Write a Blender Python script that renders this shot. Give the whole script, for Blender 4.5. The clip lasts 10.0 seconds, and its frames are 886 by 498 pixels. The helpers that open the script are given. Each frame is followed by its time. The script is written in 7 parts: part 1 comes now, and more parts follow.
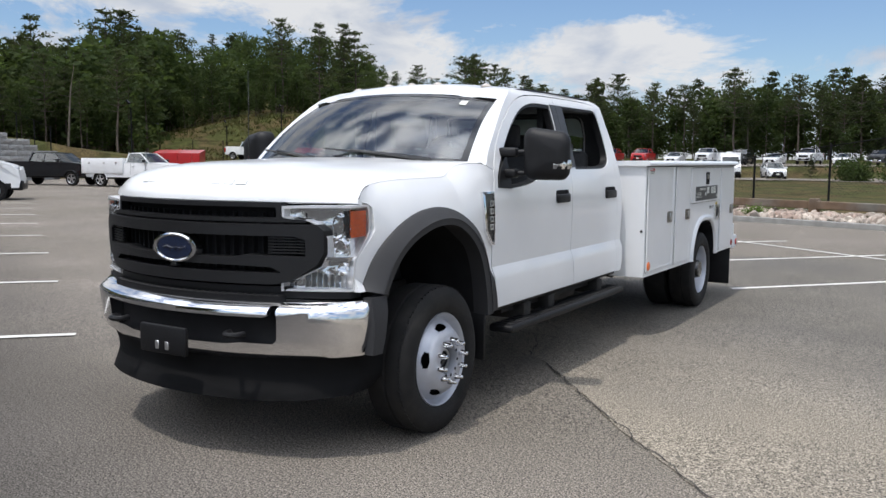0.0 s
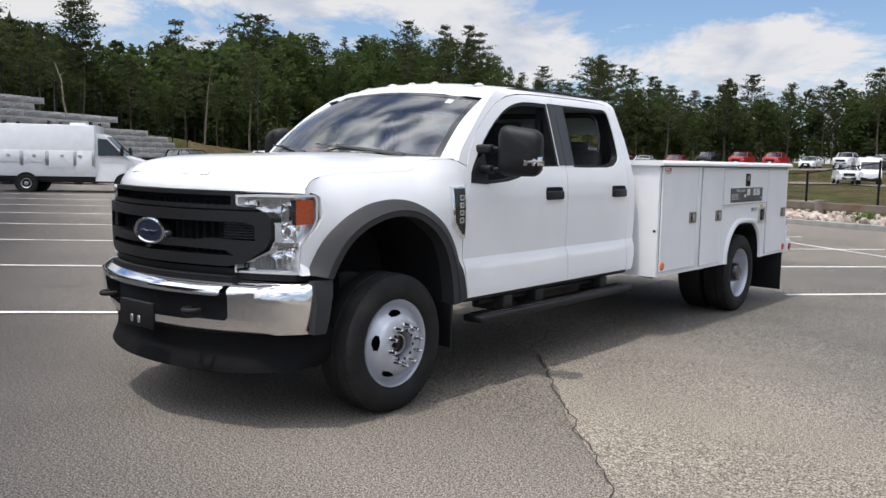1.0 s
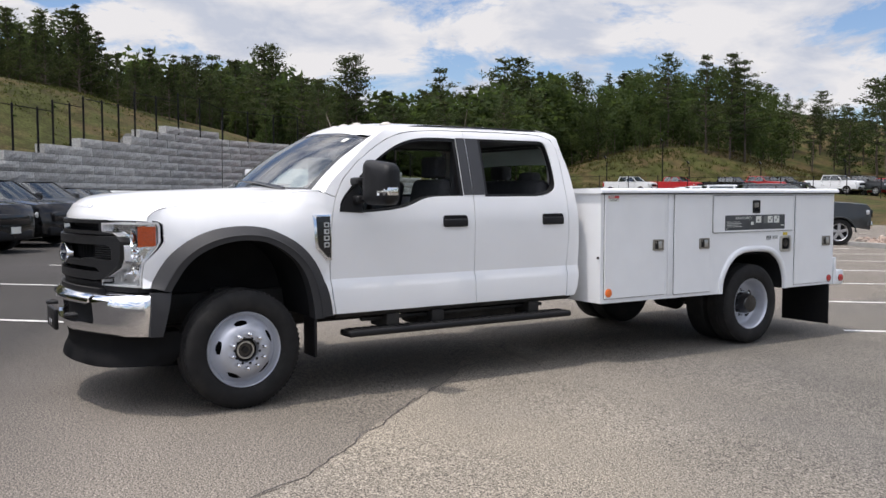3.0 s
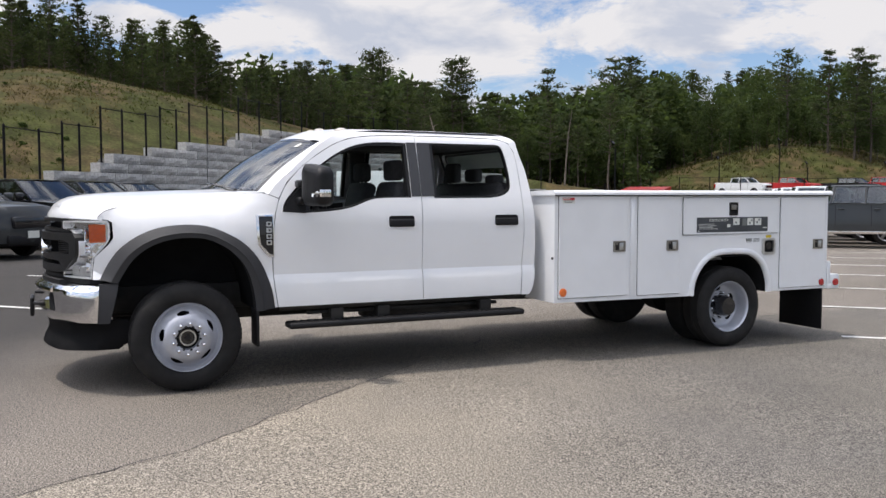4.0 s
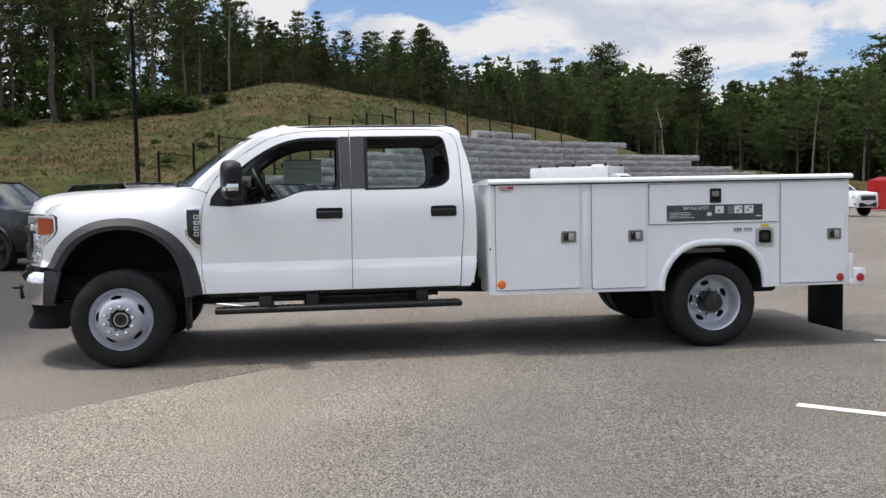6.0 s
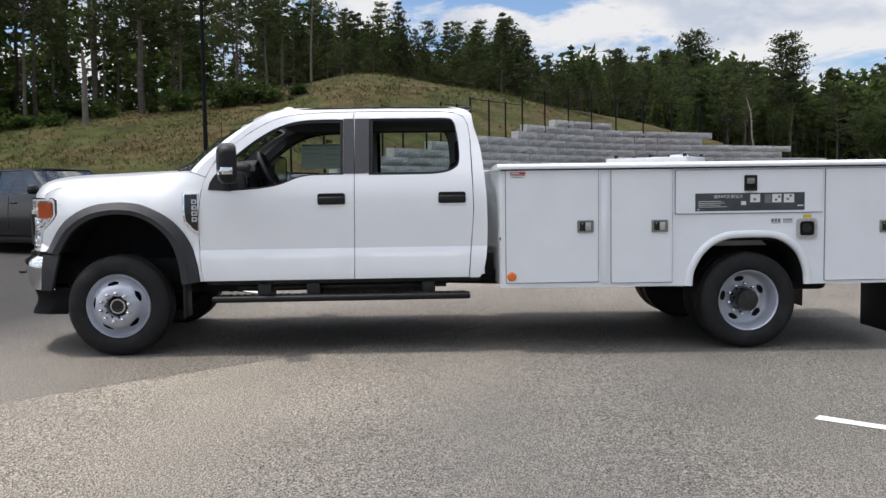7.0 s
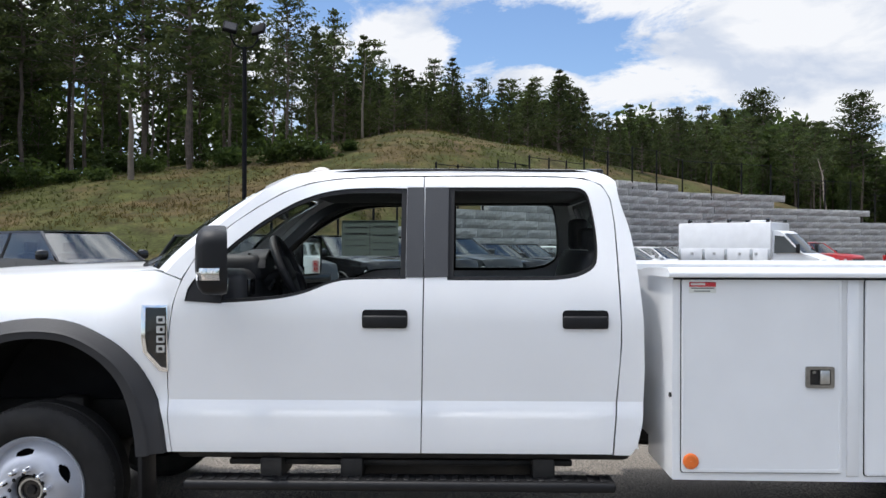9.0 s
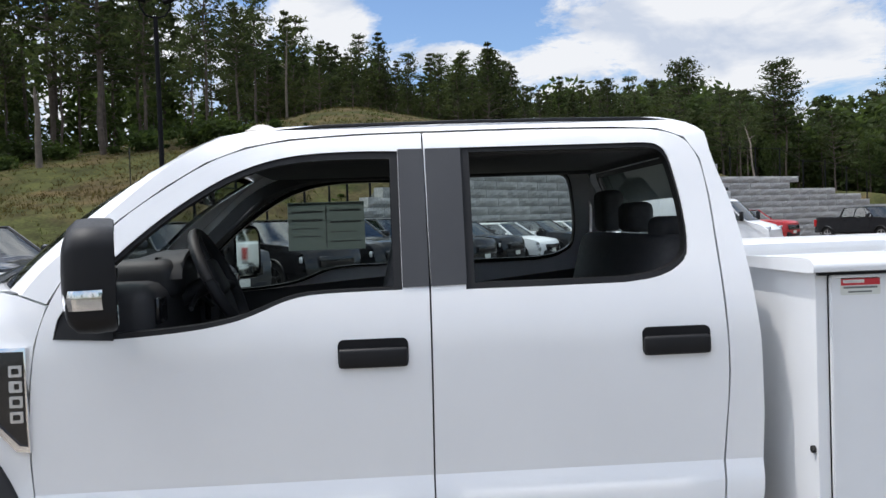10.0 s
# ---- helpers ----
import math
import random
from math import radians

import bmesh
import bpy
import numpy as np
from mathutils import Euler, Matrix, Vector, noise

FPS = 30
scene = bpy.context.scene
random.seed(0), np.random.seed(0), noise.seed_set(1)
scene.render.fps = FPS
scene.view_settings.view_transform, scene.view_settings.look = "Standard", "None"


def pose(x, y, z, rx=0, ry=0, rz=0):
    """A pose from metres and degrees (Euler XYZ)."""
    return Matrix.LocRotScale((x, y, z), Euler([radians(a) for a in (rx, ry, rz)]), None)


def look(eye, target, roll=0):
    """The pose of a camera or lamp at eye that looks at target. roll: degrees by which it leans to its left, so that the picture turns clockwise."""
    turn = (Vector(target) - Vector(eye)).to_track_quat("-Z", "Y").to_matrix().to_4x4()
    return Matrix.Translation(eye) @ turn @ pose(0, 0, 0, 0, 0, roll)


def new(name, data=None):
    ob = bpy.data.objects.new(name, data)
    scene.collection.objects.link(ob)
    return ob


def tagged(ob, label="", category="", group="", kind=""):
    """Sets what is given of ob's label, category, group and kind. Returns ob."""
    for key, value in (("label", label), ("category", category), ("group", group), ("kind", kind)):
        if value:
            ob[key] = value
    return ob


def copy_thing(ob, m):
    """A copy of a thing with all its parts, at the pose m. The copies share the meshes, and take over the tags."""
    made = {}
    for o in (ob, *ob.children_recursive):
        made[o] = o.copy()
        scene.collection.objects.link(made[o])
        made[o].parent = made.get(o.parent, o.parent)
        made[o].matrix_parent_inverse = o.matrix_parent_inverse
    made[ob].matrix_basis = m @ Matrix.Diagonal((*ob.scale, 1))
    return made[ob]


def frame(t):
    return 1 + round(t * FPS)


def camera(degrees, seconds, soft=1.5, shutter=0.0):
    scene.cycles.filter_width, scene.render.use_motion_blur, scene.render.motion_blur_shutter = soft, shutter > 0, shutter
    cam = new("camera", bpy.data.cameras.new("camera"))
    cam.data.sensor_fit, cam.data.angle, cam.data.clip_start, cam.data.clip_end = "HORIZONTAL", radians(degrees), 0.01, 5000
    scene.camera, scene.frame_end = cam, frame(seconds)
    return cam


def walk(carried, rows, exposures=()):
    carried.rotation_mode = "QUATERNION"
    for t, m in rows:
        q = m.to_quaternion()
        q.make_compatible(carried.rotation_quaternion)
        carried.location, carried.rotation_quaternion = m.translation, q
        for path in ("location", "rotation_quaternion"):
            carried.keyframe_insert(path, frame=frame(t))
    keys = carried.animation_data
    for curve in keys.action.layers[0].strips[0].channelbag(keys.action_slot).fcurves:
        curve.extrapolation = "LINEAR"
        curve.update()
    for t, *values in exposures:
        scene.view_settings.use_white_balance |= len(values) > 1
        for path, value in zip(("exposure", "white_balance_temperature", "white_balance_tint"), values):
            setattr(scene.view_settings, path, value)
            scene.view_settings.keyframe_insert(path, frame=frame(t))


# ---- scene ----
cam = camera(54.4, 10.0)
PATH = [
    (0, (3.423, -4.037, 1.515), (2.404, -2.328, 1.309), 0.4),
    (0.5, (3.866, -3.974, 1.515), (2.751, -2.328, 1.303), 0.6),
    (1, (4.366, -3.688, 1.493), (3.107, -2.148, 1.286), 1.1),
    (1.5, (5.028, -3.369, 1.495), (3.65, -1.932, 1.305), 0.6),
    (2, (5.567, -2.915, 1.495), (4.088, -1.579, 1.321), 0.5),
    (2.5, (6.2, -2.52, 1.508), (4.612, -1.314, 1.358), 0.2),
    (2.7, (6.412, -2.317, 1.491), (4.779, -1.171, 1.351), -0.0),
    (3.8, (7.382, -1.106, 1.463), (5.593, -0.22, 1.342), 0.1),
    (4, (7.629, -0.923, 1.477), (5.814, -0.093, 1.352), -0.0),
    (4.5, (7.994, -0.283, 1.444), (6.12, 0.405, 1.312), -0.6),
    (5, (8.292, 0.412, 1.409), (6.369, 0.947, 1.285), -0.7),
    (5.2, (8.372, 0.682, 1.412), (6.432, 1.155, 1.292), -0.7),
    (6.3, (8.443, 2.016, 1.371), (6.457, 2.215, 1.246), -1.2),
    (6.5, (8.363, 2.172, 1.359), (6.373, 2.327, 1.233), -1.1),
    (7, (8.071, 2.419, 1.328), (6.077, 2.485, 1.189), -0.8),
    (7.5, (7.518, 2.428, 1.352), (5.523, 2.467, 1.212), -1.3),
    (8, (6.795, 2.376, 1.405), (4.797, 2.377, 1.299), -0.7),
    (8.5, (6.026, 2.265, 1.512), (4.027, 2.243, 1.459), 0.1),
    (9, (5.232, 2.121, 1.621), (3.233, 2.079, 1.614), 0.1),
    (9.5, (4.468, 1.962, 1.658), (2.469, 1.927, 1.628), -1.8),
    (10, (3.736, 1.812, 1.666), (1.74, 1.933, 1.607), -2.0),
]
walk(cam, [(t, look(eye, target, roll)) for t, eye, target, roll in PATH], [(0.0, -0.05, 6530, 10), (0.7, 0.0, 6580, 11), (2.0, 0.04, 6730, 13.5), (2.5, 0.04, 6740, 13.5), (5.0, 0.07, 6720, 13), (7.0, 0.09, 6620, 11), (8.5, 0.20, 6480, 10.5), (9.0, 0.25, 6470, 10.5), (9.5, 0.23, 6460, 10.5), (10.0, 0.18, 6460, 10.5)])

# ---- sky and sun ----
SUN = Vector((-0.03, -0.33, 1.0)).normalized()
world = bpy.data.worlds.new("sky")
scene.world = world
world.use_nodes = True
wn, wl = world.node_tree.nodes, world.node_tree.links
wn.clear()


def wnode(kind, **values):
    n = wn.new(kind)
    for k, v in values.items():
        n.inputs[k].default_value = v
    return n


sky = wn.new("ShaderNodeTexSky")
sky.sky_type, sky.sun_disc = "NISHITA", False
sky.sun_elevation, sky.sun_rotation = math.asin(SUN.z), math.atan2(SUN.x, SUN.y)
sky.air_density, sky.dust_density, sky.ozone_density = 1.0, 0.6, 1.5
coord = wn.new("ShaderNodeTexCoord")
stretch = wn.new("ShaderNodeMapping")
stretch.inputs["Scale"].default_value = (1.0, 1.0, 2.4)
stretch.inputs["Location"].default_value = (3.1, 0.7, 0.35)
wl.new(coord.outputs["Generated"], stretch.inputs["Vector"])
billow = wnode("ShaderNodeTexNoise", Scale=5.6, Detail=12.0, Roughness=0.66, Distortion=0.35)
wl.new(stretch.outputs[0], billow.inputs["Vector"])
cover = wn.new("ShaderNodeValToRGB")
cover.color_ramp.elements[0].position, cover.color_ramp.elements[0].color = 0.45, (0, 0, 0, 1)
cover.color_ramp.elements[1].position, cover.color_ramp.elements[1].color = 0.56, (1, 1, 1, 1)
# bearing and height of each direction, in degrees
axis = wn.new("ShaderNodeSeparateXYZ")
wl.new(coord.outputs["Generated"], axis.inputs[0])


def wmath(kind, a, b=None):
    n = wn.new("ShaderNodeMath")
    n.operation = kind
    for slot, v in ((0, a), (1, b)):
        if hasattr(v, "links"):
            wl.new(v, n.inputs[slot])
        elif v is not None:
            n.inputs[slot].default_value = v
    return n.outputs[0]


bearing = wmath("MULTIPLY", wmath("ARCTAN2", axis.outputs[1], wmath("MULTIPLY", axis.outputs[0], -1.0)), 57.2958)
height = wmath("MULTIPLY", wmath("ARCSINE", axis.outputs[2]), 57.2958)
spot = wn.new("ShaderNodeCombineXYZ")
wl.new(bearing, spot.inputs[0]), wl.new(height, spot.inputs[1])
# banks of cloud and gaps of blue: bearing, height, half widths, weight
total = wmath("ADD", billow.outputs[0], 0.015)
for a, e, wa, we, weight in ((33, 8.8, 5, 2.2, -0.12), (63, 9.0, 8, 3.6, -0.17), (82, 9.5, 15, 3.4, -0.17), (4, 13.5, 11, 3.6, -0.17), (29.5, 6.8, 4, 1.4, -0.08), (5.3, 10.6, 4.0, 1.7, 0.24), (-3.5, 13.0, 4.2, 3.0, 0.24), (23, 11.0, 16, 5.5, 0.17), (45, 11.0, 15, 4.0, 0.13), (72, 7.0, 8, 2.8, 0.20), (58, 14.0, 14, 4.0, 0.10)):
    shift = wn.new("ShaderNodeVectorMath")
    shift.operation = "SUBTRACT"
    shift.inputs[1].default_value = (a, e, 0)
    squash = wn.new("ShaderNodeVectorMath")
    squash.operation = "MULTIPLY"
    squash.inputs[1].default_value = (1 / wa, 1 / we, 0)
    far_off = wn.new("ShaderNodeVectorMath")
    far_off.operation = "LENGTH"
    fade = wn.new("ShaderNodeMapRange")
    fade.interpolation_type = "SMOOTHSTEP"
    for k, v in (("From Min", 1.0), ("From Max", 0.2), ("To Min", 0.0), ("To Max", weight)):
        fade.inputs[k].default_value = v
    wl.new(spot.outputs[0], shift.inputs[0]), wl.new(shift.outputs[0], squash.inputs[0]), wl.new(squash.outputs[0], far_off.inputs[0]), wl.new(far_off.outputs["Value"], fade.inputs["Value"])
    total = wmath("ADD", total, fade.outputs[0])
wl.new(total, cover.inputs[0])
shade = wnode("ShaderNodeTexNoise", Scale=7.5, Detail=8.0, Roughness=0.55, Distortion=0.3)
wl.new(stretch.outputs[0], shade.inputs["Vector"])
cloud = wn.new("ShaderNodeValToRGB")
cloud.color_ramp.elements[0].position, cloud.color_ramp.elements[0].color = 0.36, (4.3, 4.8, 5.7, 1)
cloud.color_ramp.elements[1].position, cloud.color_ramp.elements[1].color = 0.54, (6.4, 6.55, 6.8, 1)
wl.new(shade.outputs[0], cloud.inputs[0])
# clouds shine more towards the sun
near = wn.new("ShaderNodeVectorMath")
near.operation = "DOT_PRODUCT"
near.inputs[1].default_value = SUN
wl.new(coord.outputs["Generated"], near.inputs[0])
glow = wn.new("ShaderNodeMapRange")
glow.interpolation_type = "SMOOTHSTEP"
for k, v in (("From Min", 0.28), ("From Max", 1.0), ("To Min", 1.0), ("To Max", 4.2)):
    glow.inputs[k].default_value = v
wl.new(near.outputs["Value"], glow.inputs["Value"])
bright = wn.new("ShaderNodeVectorMath")
bright.operation = "SCALE"
wl.new(cloud.outputs[0], bright.inputs[0])
wl.new(glow.outputs[0], bright.inputs["Scale"])
both = wn.new("ShaderNodeMixRGB")
wl.new(cover.outputs[0], both.inputs[0])
blue = wn.new("ShaderNodeVectorMath")
blue.operation = "MULTIPLY"
blue.inputs[1].default_value = (0.85, 0.95, 1.10)
wl.new(sky.outputs[0], blue.inputs[0])
wl.new(blue.outputs[0], both.inputs[1])
wl.new(bright.outputs[0], both.inputs[2])
back = wnode("ShaderNodeBackground", Strength=0.121)
wl.new(both.outputs[0], back.inputs[0])
wout = wn.new("ShaderNodeOutputWorld")
wl.new(back.outputs[0], wout.inputs[0])

sun = new("sun", bpy.data.lights.new("sun", "SUN"))
sun.data.energy, sun.data.angle, sun.data.color = 2.72, radians(0.6), (1.0, 0.965, 0.925)
sun.matrix_world = look(SUN * 50, (0, 0, 0))
scene.view_settings.exposure = 0.0


# ---- materials ----
def material(name, base, rough=0.5, metal=0.0, var=0.12, scale=6.0, bump=0.0, bscale=80.0, coat=0.0, other=None, cut=(0.42, 0.62), each=0.0, where="Object", fine=0.0, island=0.0, drift=None, spec=0.5, thin=0.0, specks=None, grit=0.0):
    """A surface with two scales of variation; other: a second colour in patches; each: variation from piece to piece."""
    m = bpy.data.materials.new(name)
    m.use_nodes = True
    n, l = m.node_tree.nodes, m.node_tree.links
    b = n["Principled BSDF"]
    b.inputs["Roughness"].default_value, b.inputs["Metallic"].default_value = rough, metal
    b.inputs["Coat Weight"].default_value = coat
    b.inputs["Specular IOR Level"].default_value = spec
    b.inputs["Coat Roughness"].default_value = 0.04
    tc = n.new("ShaderNodeTexCoord")
    if where == "World":
        tc = n.new("ShaderNodeNewGeometry")
        where = "Position"

    def noisy(s, detail=4.0):
        t = n.new("ShaderNodeTexNoise")
        t.inputs["Scale"].default_value, t.inputs["Detail"].default_value = s, detail
        l.new(tc.outputs[where], t.inputs["Vector"])
        return t.outputs[0]

    def ramp(src, lo, hi, c0, c1):
        r = n.new("ShaderNodeValToRGB")
        r.color_ramp.elements[0].position, r.color_ramp.elements[1].position = lo, hi
        r.color_ramp.elements[0].color, r.color_ramp.elements[1].color = (*c0, 1), (*c1, 1)
        l.new(src, r.inputs[0])
        return r.outputs[0]

    def mixed(kind, fac, a, c):
        x = n.new("ShaderNodeMixRGB")
        x.blend_type = kind
        for slot, v in ((0, fac), (1, a), (2, c)):
            if hasattr(v, "links"):
                l.new(v, x.inputs[slot])
            else:
                x.inputs[slot].default_value = v if slot == 0 else (*v, 1)
        return x.outputs[0]

    col = mixed("MIX", 0.0, base, base)
    if other:
        col = mixed("MIX", ramp(noisy(scale * 0.35, 6.0), cut[0], cut[1], (0, 0, 0), (1, 1, 1)), base, other)
    if var:
        col = mixed("MULTIPLY", 1.0, col, ramp(noisy(scale, 5.0), 0.3, 0.7, (1 - var,) * 3, (1 + var * 0.6,) * 3))
    if fine:
        col = mixed("MULTIPLY", 1.0, col, ramp(noisy(bscale, 2.0), 0.36, 0.64, (1 - fine,) * 3, (1 + fine,) * 3))
    if grit:
        # coarse aggregate showing through
        col = mixed("MULTIPLY", 1.0, col, ramp(noisy(46.0, 2.0), 0.34, 0.66, (1 - grit,) * 3, (1 + grit,) * 3))
    if specks:
        # pale stone chips
        col = mixed("MIX", ramp(noisy(bscale * 1.7, 1.0), 0.60, 0.68, (0, 0, 0), (0.55, 0.55, 0.55)), col, specks)
    if each or island:
        src = n.new("ShaderNodeObjectInfo").outputs["Random"] if each else n.new("ShaderNodeNewGeometry").outputs["Random Per Island"]
        k = each or island
        col = mixed("MULTIPLY", 1.0, col, ramp(src, 0.0, 1.0, (1 - k,) * 3, (1 + k * 0.7,) * 3))
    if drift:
        # colour multiplied gradually along (0.5, 1, 0): (from, to, colour factor there)
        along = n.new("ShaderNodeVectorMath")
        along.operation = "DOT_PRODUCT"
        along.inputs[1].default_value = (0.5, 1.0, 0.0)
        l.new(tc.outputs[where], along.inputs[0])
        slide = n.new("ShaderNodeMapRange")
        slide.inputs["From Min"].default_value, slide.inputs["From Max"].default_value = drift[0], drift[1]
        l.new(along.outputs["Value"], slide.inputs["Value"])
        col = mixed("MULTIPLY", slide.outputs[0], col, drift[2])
    l.new(col, b.inputs["Base Color"])
    if bump:
        bp = n.new("ShaderNodeBump")
        bp.inputs["Strength"].default_value, bp.inputs["Distance"].default_value = min(1.0, bump), 0.01
        l.new(noisy(bscale, 3.0), bp.inputs["Height"])
        l.new(bp.outputs[0], b.inputs["Normal"])
    if thin:
        t, x = n.new("ShaderNodeBsdfTranslucent"), n.new("ShaderNodeMixShader")
        x.inputs[0].default_value = thin
        l.new(mixed("MULTIPLY", 1.0, col, (1.25, 1.3, 0.8)), t.inputs[0])
        l.new(b.outputs[0], x.inputs[1]), l.new(t.outputs[0], x.inputs[2])
        l.new(x.outputs[0], n["Material Output"].inputs[0])
    return m


def clear_glass(name, tint, gloss=0.02, ior=1.5):
    m = bpy.data.materials.new(name)
    m.use_nodes = True
    n, l = m.node_tree.nodes, m.node_tree.links
    n.clear()
    w, p, f, t, g, x, o = (n.new("ShaderNode" + k) for k in ("LayerWeight", "Math", "MapRange", "BsdfTransparent", "BsdfGlossy", "MixShader", "OutputMaterial"))
    # the same gloss from both sides of the pane, rising towards grazing sight
    p.operation = "POWER"
    p.inputs[1].default_value = 5.0
    f.inputs["To Min"].default_value = ((ior - 1) / (ior + 1)) ** 2
    l.new(w.outputs["Facing"], p.inputs[0]), l.new(p.outputs[0], f.inputs["Value"])
    t.inputs[0].default_value, g.inputs["Roughness"].default_value = (*tint, 1), gloss
    l.new(f.outputs[0], x.inputs[0]), l.new(t.outputs[0], x.inputs[1]), l.new(g.outputs[0], x.inputs[2]), l.new(x.outputs[0], o.inputs[0])
    return m


WHITE = material("white_paint", (0.775, 0.782, 0.788), 0.28, var=0.02, scale=3, coat=0.7)
BOXWHITE = material("white_box_paint", (0.775, 0.785, 0.792), 0.33, var=0.03, scale=4, coat=0.4)
PLASTIC = material("black_grained_plastic", (0.0075, 0.0075, 0.0085), 0.5, var=0.2, scale=12, bump=0.12, bscale=700, spec=0.3)
FLARE = material("dark_grey_moulding", (0.030, 0.030, 0.032), 0.6, var=0.12, scale=5, bump=0.15, bscale=800, spec=0.35)
GRILLE = material("grille_plastic", (0.010, 0.010, 0.011), 0.45, var=0.15, scale=10, bump=0.1, bscale=700, spec=0.4)
GLOSSBLACK = material("gloss_black", (0.012, 0.012, 0.013), 0.16, var=0.1, coat=0.3)
APPLIQUE = material("satin_grey_black", (0.036, 0.037, 0.040), 0.42, var=0.1, bump=0.05, bscale=500)
DEEP = material("shadowed_black", (0.013, 0.013, 0.014), 0.85, var=0.3, spec=0.15)
UNDER = material("chassis_black", (0.018, 0.017, 0.016), 0.6, var=0.35, scale=10, other=(0.05, 0.045, 0.04), cut=(0.5, 0.75), bump=0.2, spec=0.25)
CHROME = material("chrome", (0.86, 0.86, 0.87), 0.09, 1.0, var=0.05, scale=9)
STEEL = material("stainless_steel", (0.58, 0.58, 0.57), 0.32, 1.0, var=0.15, scale=25, bump=0.05, bscale=400)
WHEEL = material("silver_wheel_paint", (0.46, 0.48, 0.53), 0.34, 0.35, var=0.10, scale=9, other=(0.38, 0.39, 0.43), cut=(0.5, 0.72), bump=0.06, bscale=150)
RUBBER = material("tyre_rubber", (0.014, 0.0135, 0.0135), 0.72, var=0.25, scale=14, other=(0.024, 0.023, 0.021), cut=(0.5, 0.7), bump=0.2, bscale=250, spec=0.25)
MIRROR = material("mirror_silver", (0.50, 0.55, 0.54), 0.03, 1.0, var=0.05)
GLASS = clear_glass("window_glass", (0.70, 0.78, 0.75))
SCREEN = clear_glass("windscreen_glass", (0.52, 0.60, 0.58), 0.11, 2.7)
LENS = clear_glass("lamp_lens", (0.93, 0.94, 0.95), 0.03)
AMBER = material("amber_lens", (0.56, 0.085, 0.012), 0.15, var=0.25, scale=60, coat=0.8)
RED = material("red_lens", (0.42, 0.012, 0.012), 0.18, var=0.2, scale=60, coat=0.8)
ORANGE = material("orange_reflector", (0.78, 0.17, 0.03), 0.3, var=0.1, scale=40)
CLOTH = material("grey_cloth", (0.045, 0.045, 0.048), 0.9, var=0.2, scale=30, bump=0.3, bscale=400)
TRIM = material("dark_interior_plastic", (0.028, 0.028, 0.03), 0.6, var=0.2, scale=10, bump=0.1, bscale=300)
HEADLINER = material("dark_headliner", (0.05, 0.05, 0.052), 0.95, var=0.1, bump=0.2, bscale=300)
BLUE = material("dark_blue_enamel", (0.007, 0.014, 0.040), 0.25, var=0.1, spec=0.4, coat=0.5)
CLEARLAMP = material("frosted_lamp_cover", (0.55, 0.50, 0.43), 0.2, var=0.1, scale=50, coat=0.6)
PAPER = material("printed_paper", (0.66, 0.67, 0.62), 0.8, var=0.06, scale=20)
INK = material("grey_ink", (0.16, 0.17, 0.16), 0.8, var=0.1)
STRIP = material("dark_decal", (0.045, 0.05, 0.055), 0.4, var=0.3, scale=8)
REDINK = material("red_decal", (0.55, 0.03, 0.04), 0.45, var=0.05)
YELLOW = material("yellow_label", (0.62, 0.45, 0.02), 0.5, var=0.15, scale=60)
LATCH = material("worn_latch_steel", (0.30, 0.28, 0.25), 0.38, 0.9, var=0.2, scale=40, bump=0.05, bscale=300)
BEZEL = material("bright_bezel", (0.80, 0.80, 0.81), 0.38, 0.6, var=0.05, scale=20)
FACET = material("faceted_reflector", (0.82, 0.82, 0.82), 0.12, 0.97, var=0.1, scale=30)
ALU = material("bare_aluminium", (0.62, 0.62, 0.62), 0.4, 1.0, var=0.15, scale=20)


# ---- building helpers ----
def link(name, bm, mat, parent=None, label="", angle=38, smooth=True):
    me = bpy.data.meshes.new(name)
    bm.to_mesh(me)
    bm.free()
    me.materials.append(mat)
    if smooth:
        me.shade_smooth()
        me.set_sharp_from_angle(angle=radians(angle))
    ob = new(name, me)
    if parent:
        ob.parent = parent
    if label:
        ob["label"] = label
    return ob


def part(name, bm, mat, parent, label="", angle=38):
    return link(name, bm, mat, parent, label, angle)


def thing(name, label, category, group="", kind="", at=None):
    e = new(name)
    e.empty_display_size = 0.2
    if at is not None:
        e.matrix_world = at
    return tagged(e, label, category, group, kind)


def box(bm, lo, hi, bevel=0.0, seg=2, m=None):
    c = [(a + b) / 2 for a, b in zip(lo, hi)]
    s = [max(1e-4, abs(b - a)) for a, b in zip(lo, hi)]
    r = bmesh.ops.create_cube(bm, size=1.0, matrix=Matrix.LocRotScale(c, None, s))
    if bevel:
        es = list({e for v in r["verts"] for e in v.link_edges})
        k = bmesh.ops.bevel(bm, geom=es, offset=min(bevel, min(s) * 0.45), segments=seg, affect="EDGES", profile=0.5)
        vs = list({v for f in k["faces"] for v in f.verts} | {v for v in r["verts"] if v.is_valid})
    else:
        vs = r["verts"]
    if m is not None:
        bmesh.ops.transform(bm, matrix=m, verts=list(set(vs)))
    return bm


def boxes(*rows):
    bm = bmesh.new()
    for row in rows:
        box(bm, *row)
    return bm


